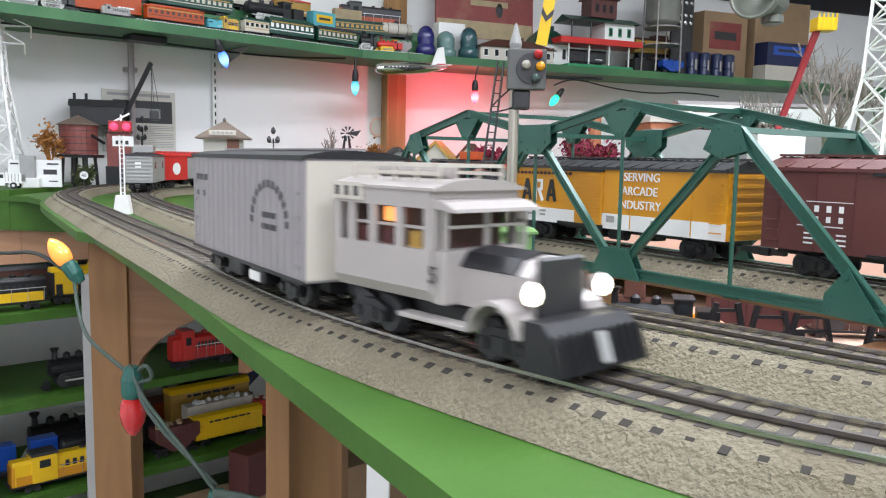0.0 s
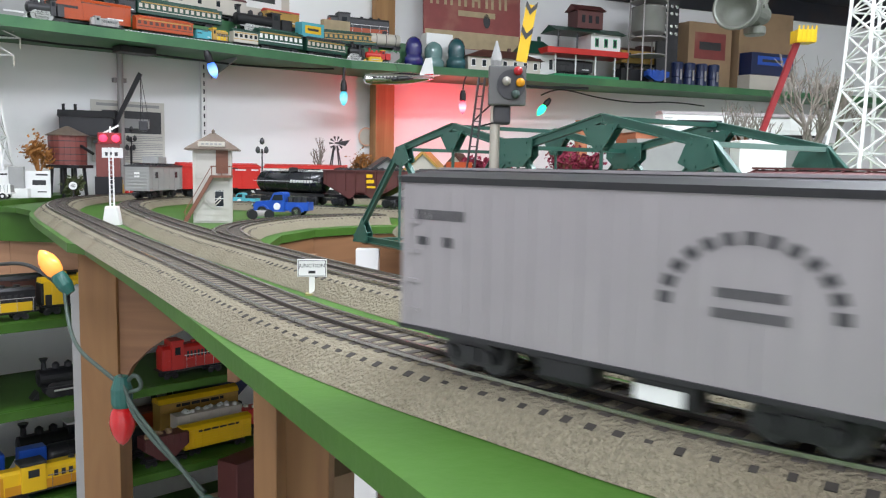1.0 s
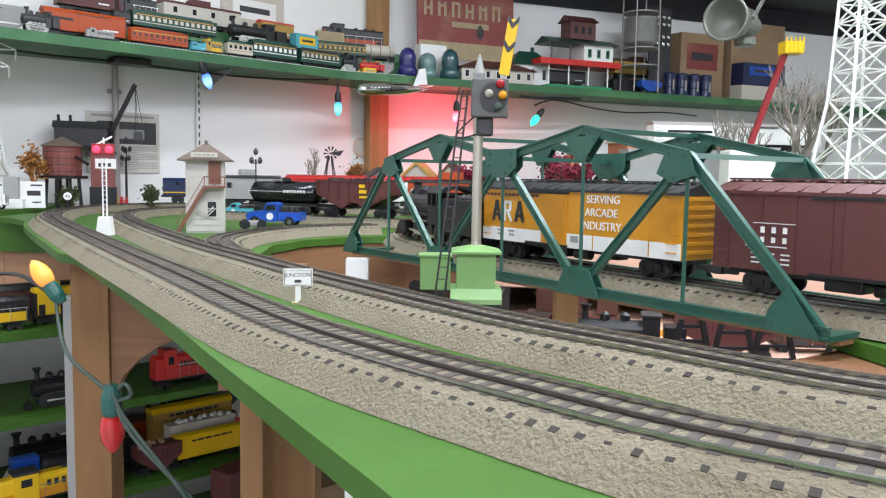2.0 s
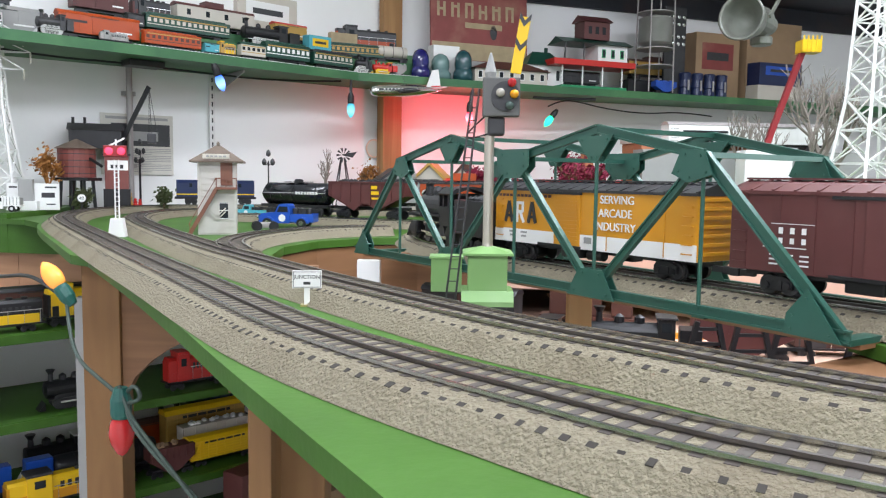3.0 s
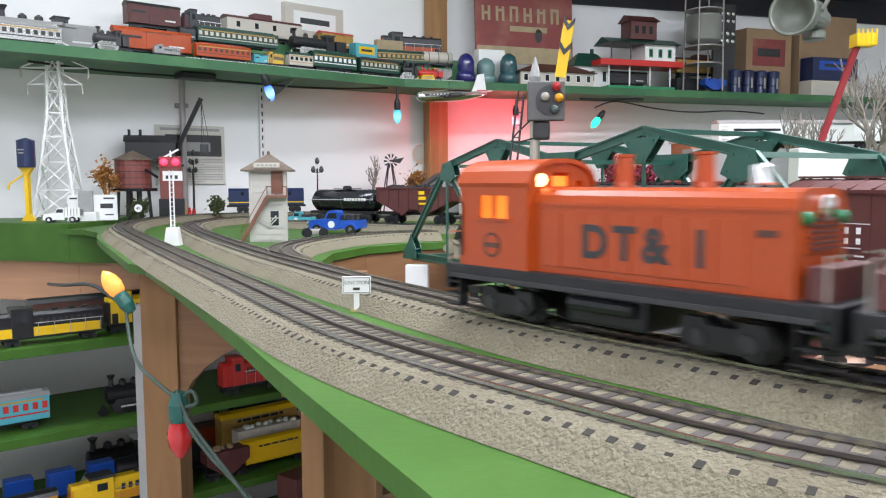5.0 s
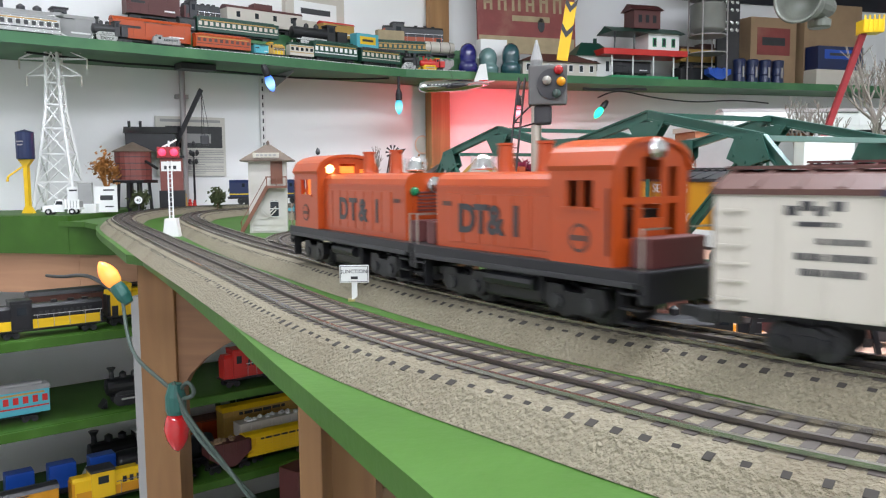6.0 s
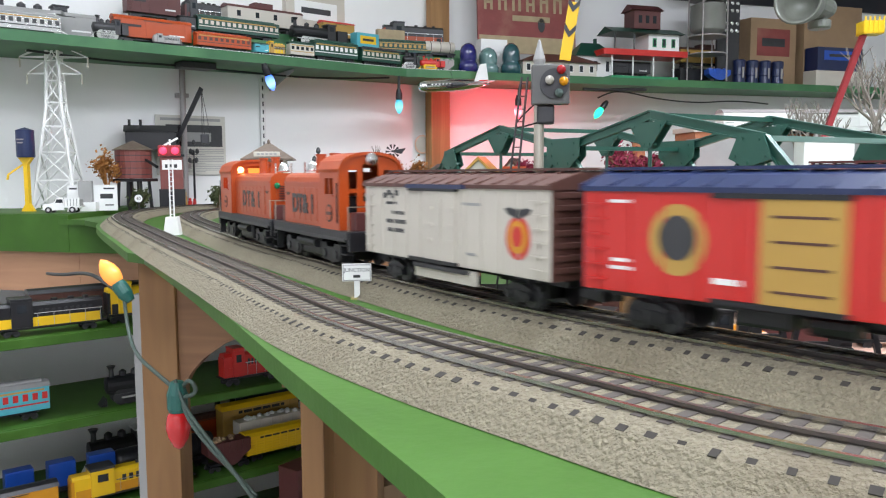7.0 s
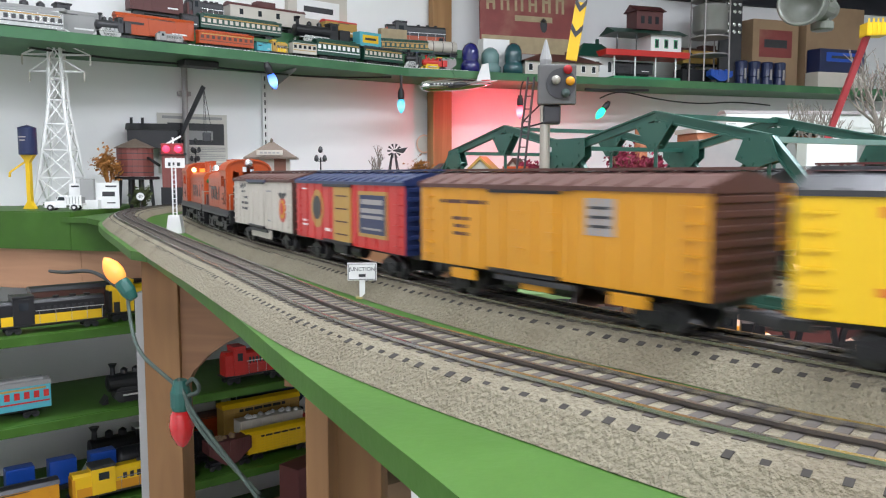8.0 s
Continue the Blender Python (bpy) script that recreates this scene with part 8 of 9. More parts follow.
# ---- toy road vehicles ----
def pickup(m, L, body, label, stake=False):
    e = thing("toy_pickup" if not stake else "toy_truck", m, label, "toy truck")
    W = L * 0.38
    h = W / 2
    r = L * 0.085
    bm = bmesh.new()
    prism(bm, [(-L / 2, r * 0.9), (-L / 2, r * 2.2), (-L * 0.46, r * 2.9), (-L * 0.2, r * 3.2), (-L * 0.2, r * 0.9)], -h * 0.8, h * 0.8)
    part("hood", solid(bm), body, e)
    bm = bmesh.new()
    prism(bm, [(-L * 0.2, r * 0.9), (-L * 0.2, r * 3.2), (-L * 0.14, r * 4.6), (-L * 0.10, r * 4.9), (L * 0.03, r * 4.9), (L * 0.06, r * 4.5), (L * 0.07, r * 3.2), (L * 0.07, r * 0.9)], -h * 0.86, h * 0.86)
    part("cab", solid(bm), body, e)
    for sg in (-1, 1):
        bm = bmesh.new()
        prism(bm, [(-L * 0.165, r * 3.25), (-L * 0.12, r * 4.4), (L * 0.03, r * 4.4), (L * 0.035, r * 3.25)], *sorted((sg * h * 0.86, sg * h * 0.88)))
        part("side_window", solid(bm), "glass_dark", e)
    part("windscreen", B(-L * 0.19, -L * 0.155, -h * 0.7, h * 0.7, r * 3.4, r * 4.3), "glass_dark", e)
    if stake:
        part("bed", B(L * 0.08, L / 2, -h, h, r * 1.7, r * 2.2), body, e)
        for k in range(5):
            part("stake_panel", B(L * 0.09 + k * L * 0.082, L * 0.15 + k * L * 0.082, -h, -h + 0.002, r * 2.2, r * 4.9), body, e)
        part("load", B(L * 0.10, L * 0.48, -h * 0.85, h * 0.85, r * 2.2, r * 4.4, 0.001), "grey", e)
    else:
        bm = bmesh.new()
        box(bm, L * 0.08, L / 2, -h * 0.86, -h * 0.76, r * 1.2, r * 2.9)
        box(bm, L * 0.08, L / 2, h * 0.76, h * 0.86, r * 1.2, r * 2.9)
        box(bm, L * 0.08, L / 2, -h * 0.76, h * 0.76, r * 1.2, r * 1.6)
        box(bm, L * 0.485, L / 2, -h * 0.76, h * 0.76, r * 1.6, r * 2.9)
        part("bed", solid(bm), body, e)
        for k in range(4):
            bm = bmesh.new()
            rod(bm, (L * (0.14 + 0.08 * k), -h * 0.3 + h * 0.2 * (k % 2), r * 1.6), (L * (0.14 + 0.08 * k), -h * 0.3 + h * 0.2 * (k % 2), r * 4.0), r * 0.55, 10)
            part("milk_can", solid(bm), "gunmetal", e)
        for sg in (-1, 1):
            disc(e, -L * 0.07, r * 2.0, r * 0.75, r * 0.75, sg * h * 0.86, "white", "emblem")
    for x in (-L * 0.33, L * 0.29):
        for sg in (-1, 1):
            bm = bmesh.new()
            pts = [(x - r * 1.45 * math.cos(math.pi * k / 8), r * 0.95 + r * 1.3 * math.sin(math.pi * k / 8)) for k in range(9)]
            prism(bm, pts, *sorted((sg * h * 0.72, sg * h * 1.02)))
            part("mudguard", solid(bm), body, e)
            bm = bmesh.new()
            lathe(bm, [(r * 0.45, -0.004), (r, -0.004), (r, 0.0035), (r * 0.45, 0.0035)], 16, "y", (x, sg * h * 0.96, r))
            t = part("tyre", solid(bm), "black", e)
            bm = bmesh.new()
            lathe(bm, [(r * 0.1, -0.0044), (r * 0.5, -0.0044), (r * 0.5, 0.0044), (r * 0.1, 0.0044)], 12, "y", (x, sg * h * 0.96, r))
            part("hub", solid(bm), "chrome", t)
    part("bumper", B(-L * 0.535, -L * 0.515, -h * 0.9, h * 0.9, r * 0.9, r * 1.4, 0.0006), "chrome", e)
    part("grille", B(-L * 0.505, -L / 2, -h * 0.5, h * 0.5, r * 1.2, r * 2.1), "chrome", e)
    for sg in (-1, 1):
        bm = bmesh.new()
        lathe(bm, [(r * 0.45, 0.0), (r * 0.4, -0.003), (r * 0.1, -0.0035)], 10, "x", (-L / 2, sg * h * 0.74, r * 2.2))
        part("headlight", solid(bm), "chrome", e)
    return e


pickup(pose(-0.332, 1.585, 0.0004, 0, 0, -6), 0.112, "blue", "bright blue toy pickup truck with milk cans")
pickup(pose(-1.035, 1.80, 0.0124, 0, 0, 12), 0.085, "white", "small white toy stake truck near the pylon", stake=True)
pickup(pose(-0.50, 1.93, 0.0004, 0, 0, -10), 0.075, "cyan", "small turquoise toy car behind the tower")
tg = thing("black_toy_car", pose(-0.352, 1.47, 0.0004, 0, 0, 20), "small dark toy car beside the tower", "toy car")
part("body", B(-0.02, 0.02, -0.01, 0.01, 0.005, 0.016, 0.003), "silver", tg)
for sg in (-1, 1):
    for x in (-0.015, 0.015):
        bm = bmesh.new()
        rod(bm, (x, sg * 0.010 - 0.002, 0.009), (x, sg * 0.010 + 0.002, 0.009), 0.009, 14)
        part("wheel", solid(bm), "black", tg)


# ---- pylons and lattice towers ----
def lattice(name, x, y, z, yaw, base, waist, top, hw, h, label, mt="white", arms=True, r=0.0022, panels=9):
    e = thing(name, pose(x, y, z, 0, 0, yaw), label, "pylon")

    def half(t):
        return base + (waist - base) * (t / hw) if t < hw else waist + (top - waist) * (t - hw) / (h - hw)

    for sx in (-1, 1):
        for sy in (-1, 1):
            bm = bmesh.new()
            bar(bm, (sx * base, sy * base, 0), (sx * waist, sy * waist, hw), r * 2)
            bar(bm, (sx * waist, sy * waist, hw), (sx * top, sy * top, h), r * 2)
            part("leg", solid(bm), mt, e)
    zs = [0.0]
    for k in range(panels):
        zs.append(zs[-1] + 1.0 - 0.07 * k)
    zs = [q / zs[-1] * h for q in zs]
    for za, zb in zip(zs, zs[1:]):
        a, b = half(za), half(zb)
        for q in range(4):
            ca, sa = math.cos(q * math.pi / 2), math.sin(q * math.pi / 2)

            def R(px, py, pz):
                return (px * ca - py * sa, px * sa + py * ca, pz)
            bm = bmesh.new()
            bar(bm, R(-a, -a, za), R(b, -b, zb), r)
            bar(bm, R(a, -a, za), R(-b, -b, zb), r)
            part("cross_brace", solid(bm), mt, e)
            bm = bmesh.new()
            bar(bm, R(-b, -b, zb), R(b, -b, zb), r)
            part("ring_bar", solid(bm), mt, e)
    if arms:
        for zf, w in ((0.70, 0.066), (0.785, 0.082), (0.865, 0.066)):
            za = h * zf
            b = half(za)
            for sg in (-1, 1):
                bm = bmesh.new()
                for sy in (-1, 1):
                    bar(bm, (sg * b, sy * b, za), (sg * w, 0, za), r * 0.9)
                    bar(bm, (sg * b, sy * b, za + 0.030), (sg * w, 0, za), r * 0.9)
                arm = part("arm", solid(bm), mt, e)
                bm = bmesh.new()
                lathe(bm, [(0.001, -0.026), (0.0022, -0.024), (0.0022, -0.002), (0.001, 0.0)], 8, c=(sg * w, 0, za))
                part("insulator", solid(bm), "cream", arm)
        bm = bmesh.new()
        box(bm, -0.028, 0.028, -0.012, 0.012, h, h + 0.008)
        part("top_cap", solid(bm), "grey", e)
    return e


lattice("power_pylon", -1.140, 1.97, 0.0122, 12, 0.052, 0.0185, 0.0105, 0.26, 0.492, "white lattice power pylon with three pairs of arms", r=0.0029)
lattice("lattice_tower", 0.778, 1.50, 0.0002, 10, 0.068, 0.036, 0.026, 0.26, 0.52, "tall white lattice tower behind the maroon car", arms=False, r=0.0028, panels=11)


# ---- yard structures by the far curve ----
def elevated_tank(x, y, z):
    e = thing("elevated_tank", pose(x, y, z), "blue oil tank on a bright yellow column", "tank")
    bm = bmesh.new()
    prism(bm, [(-0.016, 0), (-0.005, 0.018), (-0.005, 0.115), (-0.018, 0.132), (0.018, 0.132), (0.005, 0.115), (0.005, 0.018), (0.016, 0)], -0.006, 0.006)
    part("column", solid(bm), "yellow", e)
    bm = bmesh.new()
    lathe(bm, [(0.020, 0.132), (0.021, 0.135), (0.021, 0.198), (0.0, 0.205)], 20)
    part("tank", solid(bm), "navy", e)
    bm = bmesh.new()
    bar(bm, (-0.004, 0, 0.118), (-0.042, -0.01, 0.09), 0.004)
    bar(bm, (-0.042, -0.01, 0.09), (-0.044, -0.01, 0.078), 0.004)
    part("spout", solid(bm), "yellow", e)
    marks(e, [(0, 0.175, 0.018, 0.003), (0, 0.167, 0.014, 0.003)], -0.0215, "silver")
    return e


elevated_tank(-1.168, 1.875, 0.0122)
sg1 = thing("station_sign", pose(-1.015, 1.90, 0.012, 0, 0, 14), "white toy garage sign board with a grey block", "sign")
part("base", B(-0.055, 0.012, -0.028, 0.004, 0, 0.022, 0.001), "white", sg1)
part("back_board", B(-0.062, 0.055, 0.006, 0.010, 0, 0.064, 0.0006), "white", sg1)
part("block", B(-0.032, 0.000, -0.012, 0.005, 0.022, 0.074, 0.0006), "grey", sg1)
marks(sg1, [(-0.048, 0.055, 0.018, 0.004), (0.036, 0.055, 0.026, 0.004), (0.03, 0.036, 0.03, 0.012), (0.036, 0.014, 0.02, 0.003)], 0.006 - 0.0001, "gunmetal")


def water_tower(x, y):
    e = thing("water_tower", pose(x, y, 0.0004), "red-brown wooden water tank on a dark trestle", "water tower")
    for sx in (-1, 0, 1):
        for sy in (-1, 1):
            bm = bmesh.new()
            bar(bm, (sx * 0.034, sy * 0.030, 0), (sx * 0.030, sy * 0.026, 0.082), 0.007)
            part("trestle_post", solid(bm), "black", e)
    part("deck", B(-0.048, 0.048, -0.042, 0.042, 0.082, 0.090), "black", e)
    for k in range(22):
        a = 2 * math.pi * k / 22
        bm = bmesh.new()
        box(bm, -0.0064, 0.0064, -0.0035, 0.0035, 0, 0.076, 0.0006)
        part("stave", solid(bm), M["tank_red"], e, at=pose(0.043 * math.cos(a), 0.043 * math.sin(a), 0.0905, 0, 0, math.degrees(a) + 90))
    for z in (0.10, 0.117, 0.134, 0.151):
        bm = bmesh.new()
        lathe(bm, [(0.0474, z), (0.0474, z + 0.002)], 24)
        part("hoop", solid(bm), "gunmetal", e)
    bm = bmesh.new()
    lathe(bm, [(0.053, 0.166), (0.053, 0.168), (0.002, 0.192)], 14)
    part("roof", solid(bm), M["roof_taupe"], e)
    bm = bmesh.new()
    rod(bm, (0.045, -0.02, 0.14), (0.085, -0.04, 0.12), 0.004, 8)
    part("spout", solid(bm), "black", e)
    return e


M["tank_red"] = mat("faded_red_staves", (0.20, 0.055, 0.045), 0.55, vary=0.25, scale=40)
water_tower(-1.005, 2.10)
cs = thing("coaling_station", pose(-1.022, 2.235, 0.0004, 0, 0, 22) @ Matrix.Diagonal((1, 1, 1.14, 1)), "black toy coaling station with a raised crane boom", "coaling station")
for x in (-0.05, 0.05):
    for yy in (-0.02, 0.02):
        bm = bmesh.new()
        bar(bm, (x, yy, 0), (x, yy, 0.15), 0.006)
        part("post", solid(bm), "black", cs)
part("bin", B(-0.06, 0.075, -0.032, 0.032, 0.15, 0.195, 0.001), "black", cs)
bm = bmesh.new()
prism_x(bm, [(-0.036, 0.195), (0, 0.212), (0.036, 0.195)], -0.065, 0.08)
part("bin_roof", solid(bm), "gunmetal", cs)
for x in (-0.05, -0.02):
    bm = bmesh.new()
    rod(bm, (x, 0, 0.205), (x, 0, 0.226), 0.004, 8)
    part("vent", solid(bm), "black", cs)
bm = bmesh.new()
for o in (-0.006, 0.006):
    bar(bm, (0.07, o, 0.16), (0.15, o - 0.03, 0.305), 0.004, 0.012)
part("boom", solid(bm), "black", cs)
bm = bmesh.new()
for px in (0.148, 0.155, 0.17):
    rod(bm, (0.15, -0.03, 0.303), (px, -0.03, 0.19), 0.0008, 5)
part("boom_cable", solid(bm), "black", cs)
bm = bmesh.new()
box(bm, 0.143, 0.167, -0.042, -0.018, 0.165, 0.19, 0.003)
part("clam_bucket", solid(bm), "gunmetal", cs)
crane_red = thing("red_shed", pose(-0.93, 2.175, 0.0004, 0, 0, 20), "small red-brown shed with black machinery", "shed")
part("shed_wall", B(-0.03, 0.03, -0.02, 0.02, 0.06, 0.15), M["tank_red"], crane_red)
part("shed_base", B(-0.034, 0.034, -0.024, 0.024, 0, 0.06), "black", crane_red)
part("shed_roof", B(-0.035, 0.035, -0.025, 0.025, 0.15, 0.156), "black", crane_red)
sp40 = thing("speed_sign", pose(-0.935, 1.975, 0.0, 0, 0, 15), "round white speed sign with dark number", "sign")
part("post", B(-0.0012, 0.0012, 0, 0.002, 0, 0.035), "gunmetal", sp40)
disc(sp40, 0, 0.040, 0.0115, 0.0115, 0.0, "black", "rim")
disc(sp40, 0, 0.040, 0.0098, 0.0098, -0.0006, "white", "face")
letters("40", 0.011, "gunmetal", sp40, pose(0, -0.0011, 0.0362), 0.0002)


def lamp_post(x, y, h):
    e = thing("street_lamp", pose(x, y, 0.0004), "black ornamental street lamp with clustered globes", "street lamp", "street lamps")
    bm = bmesh.new()
    lathe(bm, [(0.006, 0), (0.005, 0.01), (0.002, 0.016), (0.0016, h * 0.8), (0.003, h * 0.82), (0.0015, h * 0.86)], 10)
    part("post", solid(bm), "black", e)
    for px, pz in ((-0.010, h * 0.84), (0.010, h * 0.84), (0, h * 0.97)):
        bm = bmesh.new()
        lathe(bm, [(0.001, -0.008), (0.005, -0.005), (0.006, 0.0), (0.004, 0.006), (0.0008, 0.009)], 10, c=(px, 0, pz))
        part("globe", solid(bm), "gunmetal", e)
    bm = bmesh.new()
    bar(bm, (-0.010, 0, h * 0.80), (0.010, 0, h * 0.80), 0.0018)
    part("arm", solid(bm), "black", e)
    return e


lamp_post(-0.447, 1.90, 0.160)
lamp_post(-0.915, 2.30, 0.200)
lamp_post(-0.93, 2.33, 0.170)


# ---- trees, bushes, figures ----
def twig_tree(name, x, y, z, h, seed, bark, leaf, label, leaves, spread=0.5, leaf_size=0.006, levels=4, lean=0.0, fan=4):
    rnd = random.Random(seed)
    e = thing(name, pose(x, y, z), label, "tree")
    bm = bmesh.new()
    tips = []

    def grow(p, d, L, r, lev):
        q = p + d * L
        rod(bm, p, q, r, 5, r * 0.65)
        if lev == 0:
            tips.append(q)
            return
        for k in range(fan if lev > 1 else 3):
            v = Vector((rnd.gauss(0, spread), rnd.gauss(0, spread), rnd.uniform(0.35, 1.0)))
            nd = (d * 0.8 + v).normalized()
            tips.append(p + d * L * rnd.uniform(0.7, 1.0))
            grow(q - d * L * rnd.uniform(0, 0.35), nd, L * rnd.uniform(0.55, 0.8), r * 0.6, lev - 1)

    grow(Vector((0, 0, 0)), Vector((lean, 0, 1)).normalized(), h * 0.36, h * 0.03, levels)
    part("trunk", bm, bark, e)
    if leaves:
        bl = bmesh.new()
        for k in range(leaves):
            c = rnd.choice(tips) + Vector((rnd.gauss(0, 1), rnd.gauss(0, 1), rnd.gauss(0, 1))) * leaf_size * 1.2
            s = leaf_size * rnd.uniform(0.5, 1.1)
            a = Vector((rnd.gauss(0, 1), rnd.gauss(0, 1), rnd.gauss(0, 1))).normalized()
            b = a.orthogonal().normalized()
            cc = a.cross(b)
            vs = [bl.verts.new(c + v) for v in (b * s, cc * s * 0.6 + a * s * 0.2, -b * s, -cc * s * 0.6 + a * s * 0.2)]
            bl.faces.new(vs)
        tagged(part("crown", bl, leaf, e), kind="stuff")
    return e


M["bark"] = mat("brown_bark", (0.14, 0.075, 0.035), 0.8, vary=0.3)
M["bark_pale"] = mat("pale_twigs", (0.22, 0.19, 0.16), 0.8, vary=0.3)
M["leaf_rust"] = mat("rust_foliage", (0.34, 0.14, 0.03), 0.7, vary=0.35, scale=80)
M["leaf_crimson"] = mat("crimson_foliage", (0.20, 0.008, 0.035), 0.7, vary=0.4, scale=80)
M["leaf_olive"] = mat("olive_foliage", (0.06, 0.075, 0.025), 0.8, vary=0.4, scale=80)
twig_tree("autumn_tree", -1.045, 2.03, 0.012, 0.165, 3, "leaf_rust", "leaf_rust", "rust-brown dry autumn tree by the sign", 420, 0.42, 0.007, 4)
for x, y, h, sd in ((0.06, 2.0, 0.14, 5), (0.115, 2.03, 0.12, 6), (0.27, 1.92, 0.17, 7), (0.335, 1.95, 0.16, 8), (0.30, 2.02, 0.17, 9)):
    twig_tree("crimson_tree", x, y, 0.0004, h, sd, "bark", "leaf_crimson", "crimson autumn tree behind the bridge", 520, 0.5, 0.008, 4)
twig_tree("bush", -0.80, 2.17, 0.0004, 0.065, 11, "bark", "leaf_olive", "olive green bush beside the far curve", 420, 0.6, 0.007, 3)
twig_tree("bush", -0.955, 2.02, 0.0004, 0.06, 12, "bark", "leaf_olive", "dark green bush below the water tower", 400, 0.6, 0.007, 3)
twig_tree("bare_tree", -0.42, 2.55, 0.0004, 0.20, 13, "bark_pale", "bark_pale", "bare pale twig tree near the wall", 0, 0.5, 0.004, 4, fan=3)
for x, y, h, sd, z in ((0.80, 1.80, 0.36, 15, 0.0004), (0.90, 1.95, 0.42, 16, 0.0004), (0.72, 1.95, 0.30, 17, 0.0004)):
    twig_tree("bare_tree", x, y, z, h, sd, "bark_pale", "bark_pale", "tall bare grey twig tree behind the tower", 0, 0.55, 0.004, 5, fan=3)
for k, (x, mt, h) in enumerate(((-0.905, "gold", 0.052), (-0.893, "red", 0.034), (-0.882, "red", 0.032))):
    bm = bmesh.new()
    lathe(bm, [(0.006, 0), (0.007, h * 0.35), (0.005, h * 0.6), (0.006, h * 0.72), (0.002, h * 0.8), (0.0042, h * 0.86), (0.0042, h * 0.94), (0.001, h)], 10, c=(0, 0, 0))
    tagged(part("figurine", solid(bm), mt, at=pose(x, 2.20 + 0.005 * k, 0.0004)), "small painted toy figurine on the grass", "figurine", "figurines")
# windmill
wm = thing("toy_windmill", pose(-0.372, 2.62, 0.0004, 0, 0, 20), "dark toy farm windmill near the wall", "windmill")
for sx in (-1, 1):
    for sy in (-1, 1):
        bm = bmesh.new()
        bar(bm, (sx * 0.03, sy * 0.03, 0), (sx * 0.005, sy * 0.005, 0.165), 0.003)
        part("leg", solid(bm), "gunmetal", wm)
for k in range(10):
    a = 2 * math.pi * k / 10
    bm = bmesh.new()
    prism(bm, [(0.006 * math.cos(a), 0.172 + 0.006 * math.sin(a)), (0.024 * math.cos(a - 0.16), 0.172 + 0.024 * math.sin(a - 0.16)), (0.024 * math.cos(a + 0.16), 0.172 + 0.024 * math.sin(a + 0.16))], -0.014, -0.013)
    part("vane", solid(bm), "gunmetal", wm)
bm = bmesh.new()
prism(bm, [(0.0, 0.172), (0.035, 0.165), (0.05, 0.185), (0.0, 0.176)], 0.01, 0.012)
part("tail", solid(bm), "gunmetal", wm)
twig_tree("autumn_tree", -0.29, 2.60, 0.0004, 0.15, 21, "bark", "leaf_rust", "small rust-red tree near the wall post", 260, 0.5, 0.008, 4)


def chalet(x, y, w, h, wall, roof, label, yaw=0):
    e = thing("model_house", pose(x, y, 0.0004, 0, 0, yaw), label, "house", "village houses")
    part("wall", B(-w / 2, w / 2, -w * 0.35, w * 0.35, 0, h * 0.62), wall, e)
    bm = bmesh.new()
    prism(bm, [(-w * 0.6, h * 0.58), (0, h), (w * 0.6, h * 0.58), (w * 0.55, h * 0.54), (0, h * 0.93), (-w * 0.55, h * 0.54)], -w * 0.42, w * 0.42)
    part("roof", solid(bm), roof, e)
    bm = bmesh.new()
    prism(bm, [(-w * 0.5, h * 0.62), (0, h * 0.94), (w * 0.5, h * 0.62)], -w * 0.35, w * 0.35)
    part("gable", solid(bm), wall, e)
    for xx in (-w * 0.22, w * 0.22):
        wdw = part("window", B(xx - w * 0.08, xx + w * 0.08, -w * 0.356, -w * 0.35, h * 0.25, h * 0.48), "glass_dark", e)
        part("frame", B(xx - w * 0.10, xx + w * 0.10, -w * 0.354, -w * 0.35, h * 0.22, h * 0.51), "white", wdw)
    return e


chalet(-0.07, 2.42, 0.11, 0.15, "cream", "gold", "cream toy house with bright gable trim", -12)
chalet(0.03, 2.45, 0.09, 0.145, "cream", "brown", "small cream toy house in the village", -20)
chalet(-0.20, 2.48, 0.13, 0.13, "grey", "gunmetal", "grey toy house with a dark roof", 15)
br = thing("brick_building", pose(0.62, 2.15, 0.0004, 0, 0, 12), "orange brick toy factory behind the bridge", "building")
part("wall", B(-0.16, 0.16, -0.06, 0.06, 0, 0.20), M["brick"], br)
part("parapet", B(-0.165, 0.165, -0.065, 0.065, 0.20, 0.212), "cream", br)
for i in range(6):
    for j in range(2):
        w = part("window", B(-0.14 + 0.05 * i, -0.115 + 0.05 * i, -0.0612, -0.06, 0.06 + 0.07 * j, 0.10 + 0.07 * j), "glass_dark", br)
        part("frame", B(-0.143 + 0.05 * i, -0.112 + 0.05 * i, -0.0608, -0.06, 0.056 + 0.07 * j, 0.104 + 0.07 * j), "white", w)
tagged(part("chimney", solid(lathe(bmesh.new(), [(0.022, 0), (0.016, 0.23), (0.018, 0.235), (0.014, 0.235)], 14)), M["brick"], at=pose(0.36, 2.2, 0.0004)), "tall orange brick toy chimney", "chimney")
mini_car(0, 0, 0, 0.46, 0.075, "white", "silver", "box", "long silver-white car on the raised track", W=0.05, m=pose(0.76, 2.08, 0.182, 0, 0, 8), second="white")
tagged(part("raised_roadbed", B(-0.30, 0.30, -0.035, 0.035, 0.0, 0.1815), "grey", at=pose(0.76, 2.08, 0.0003, 0, 0, 8)), "grey raised track bank behind the bridge", "bank")
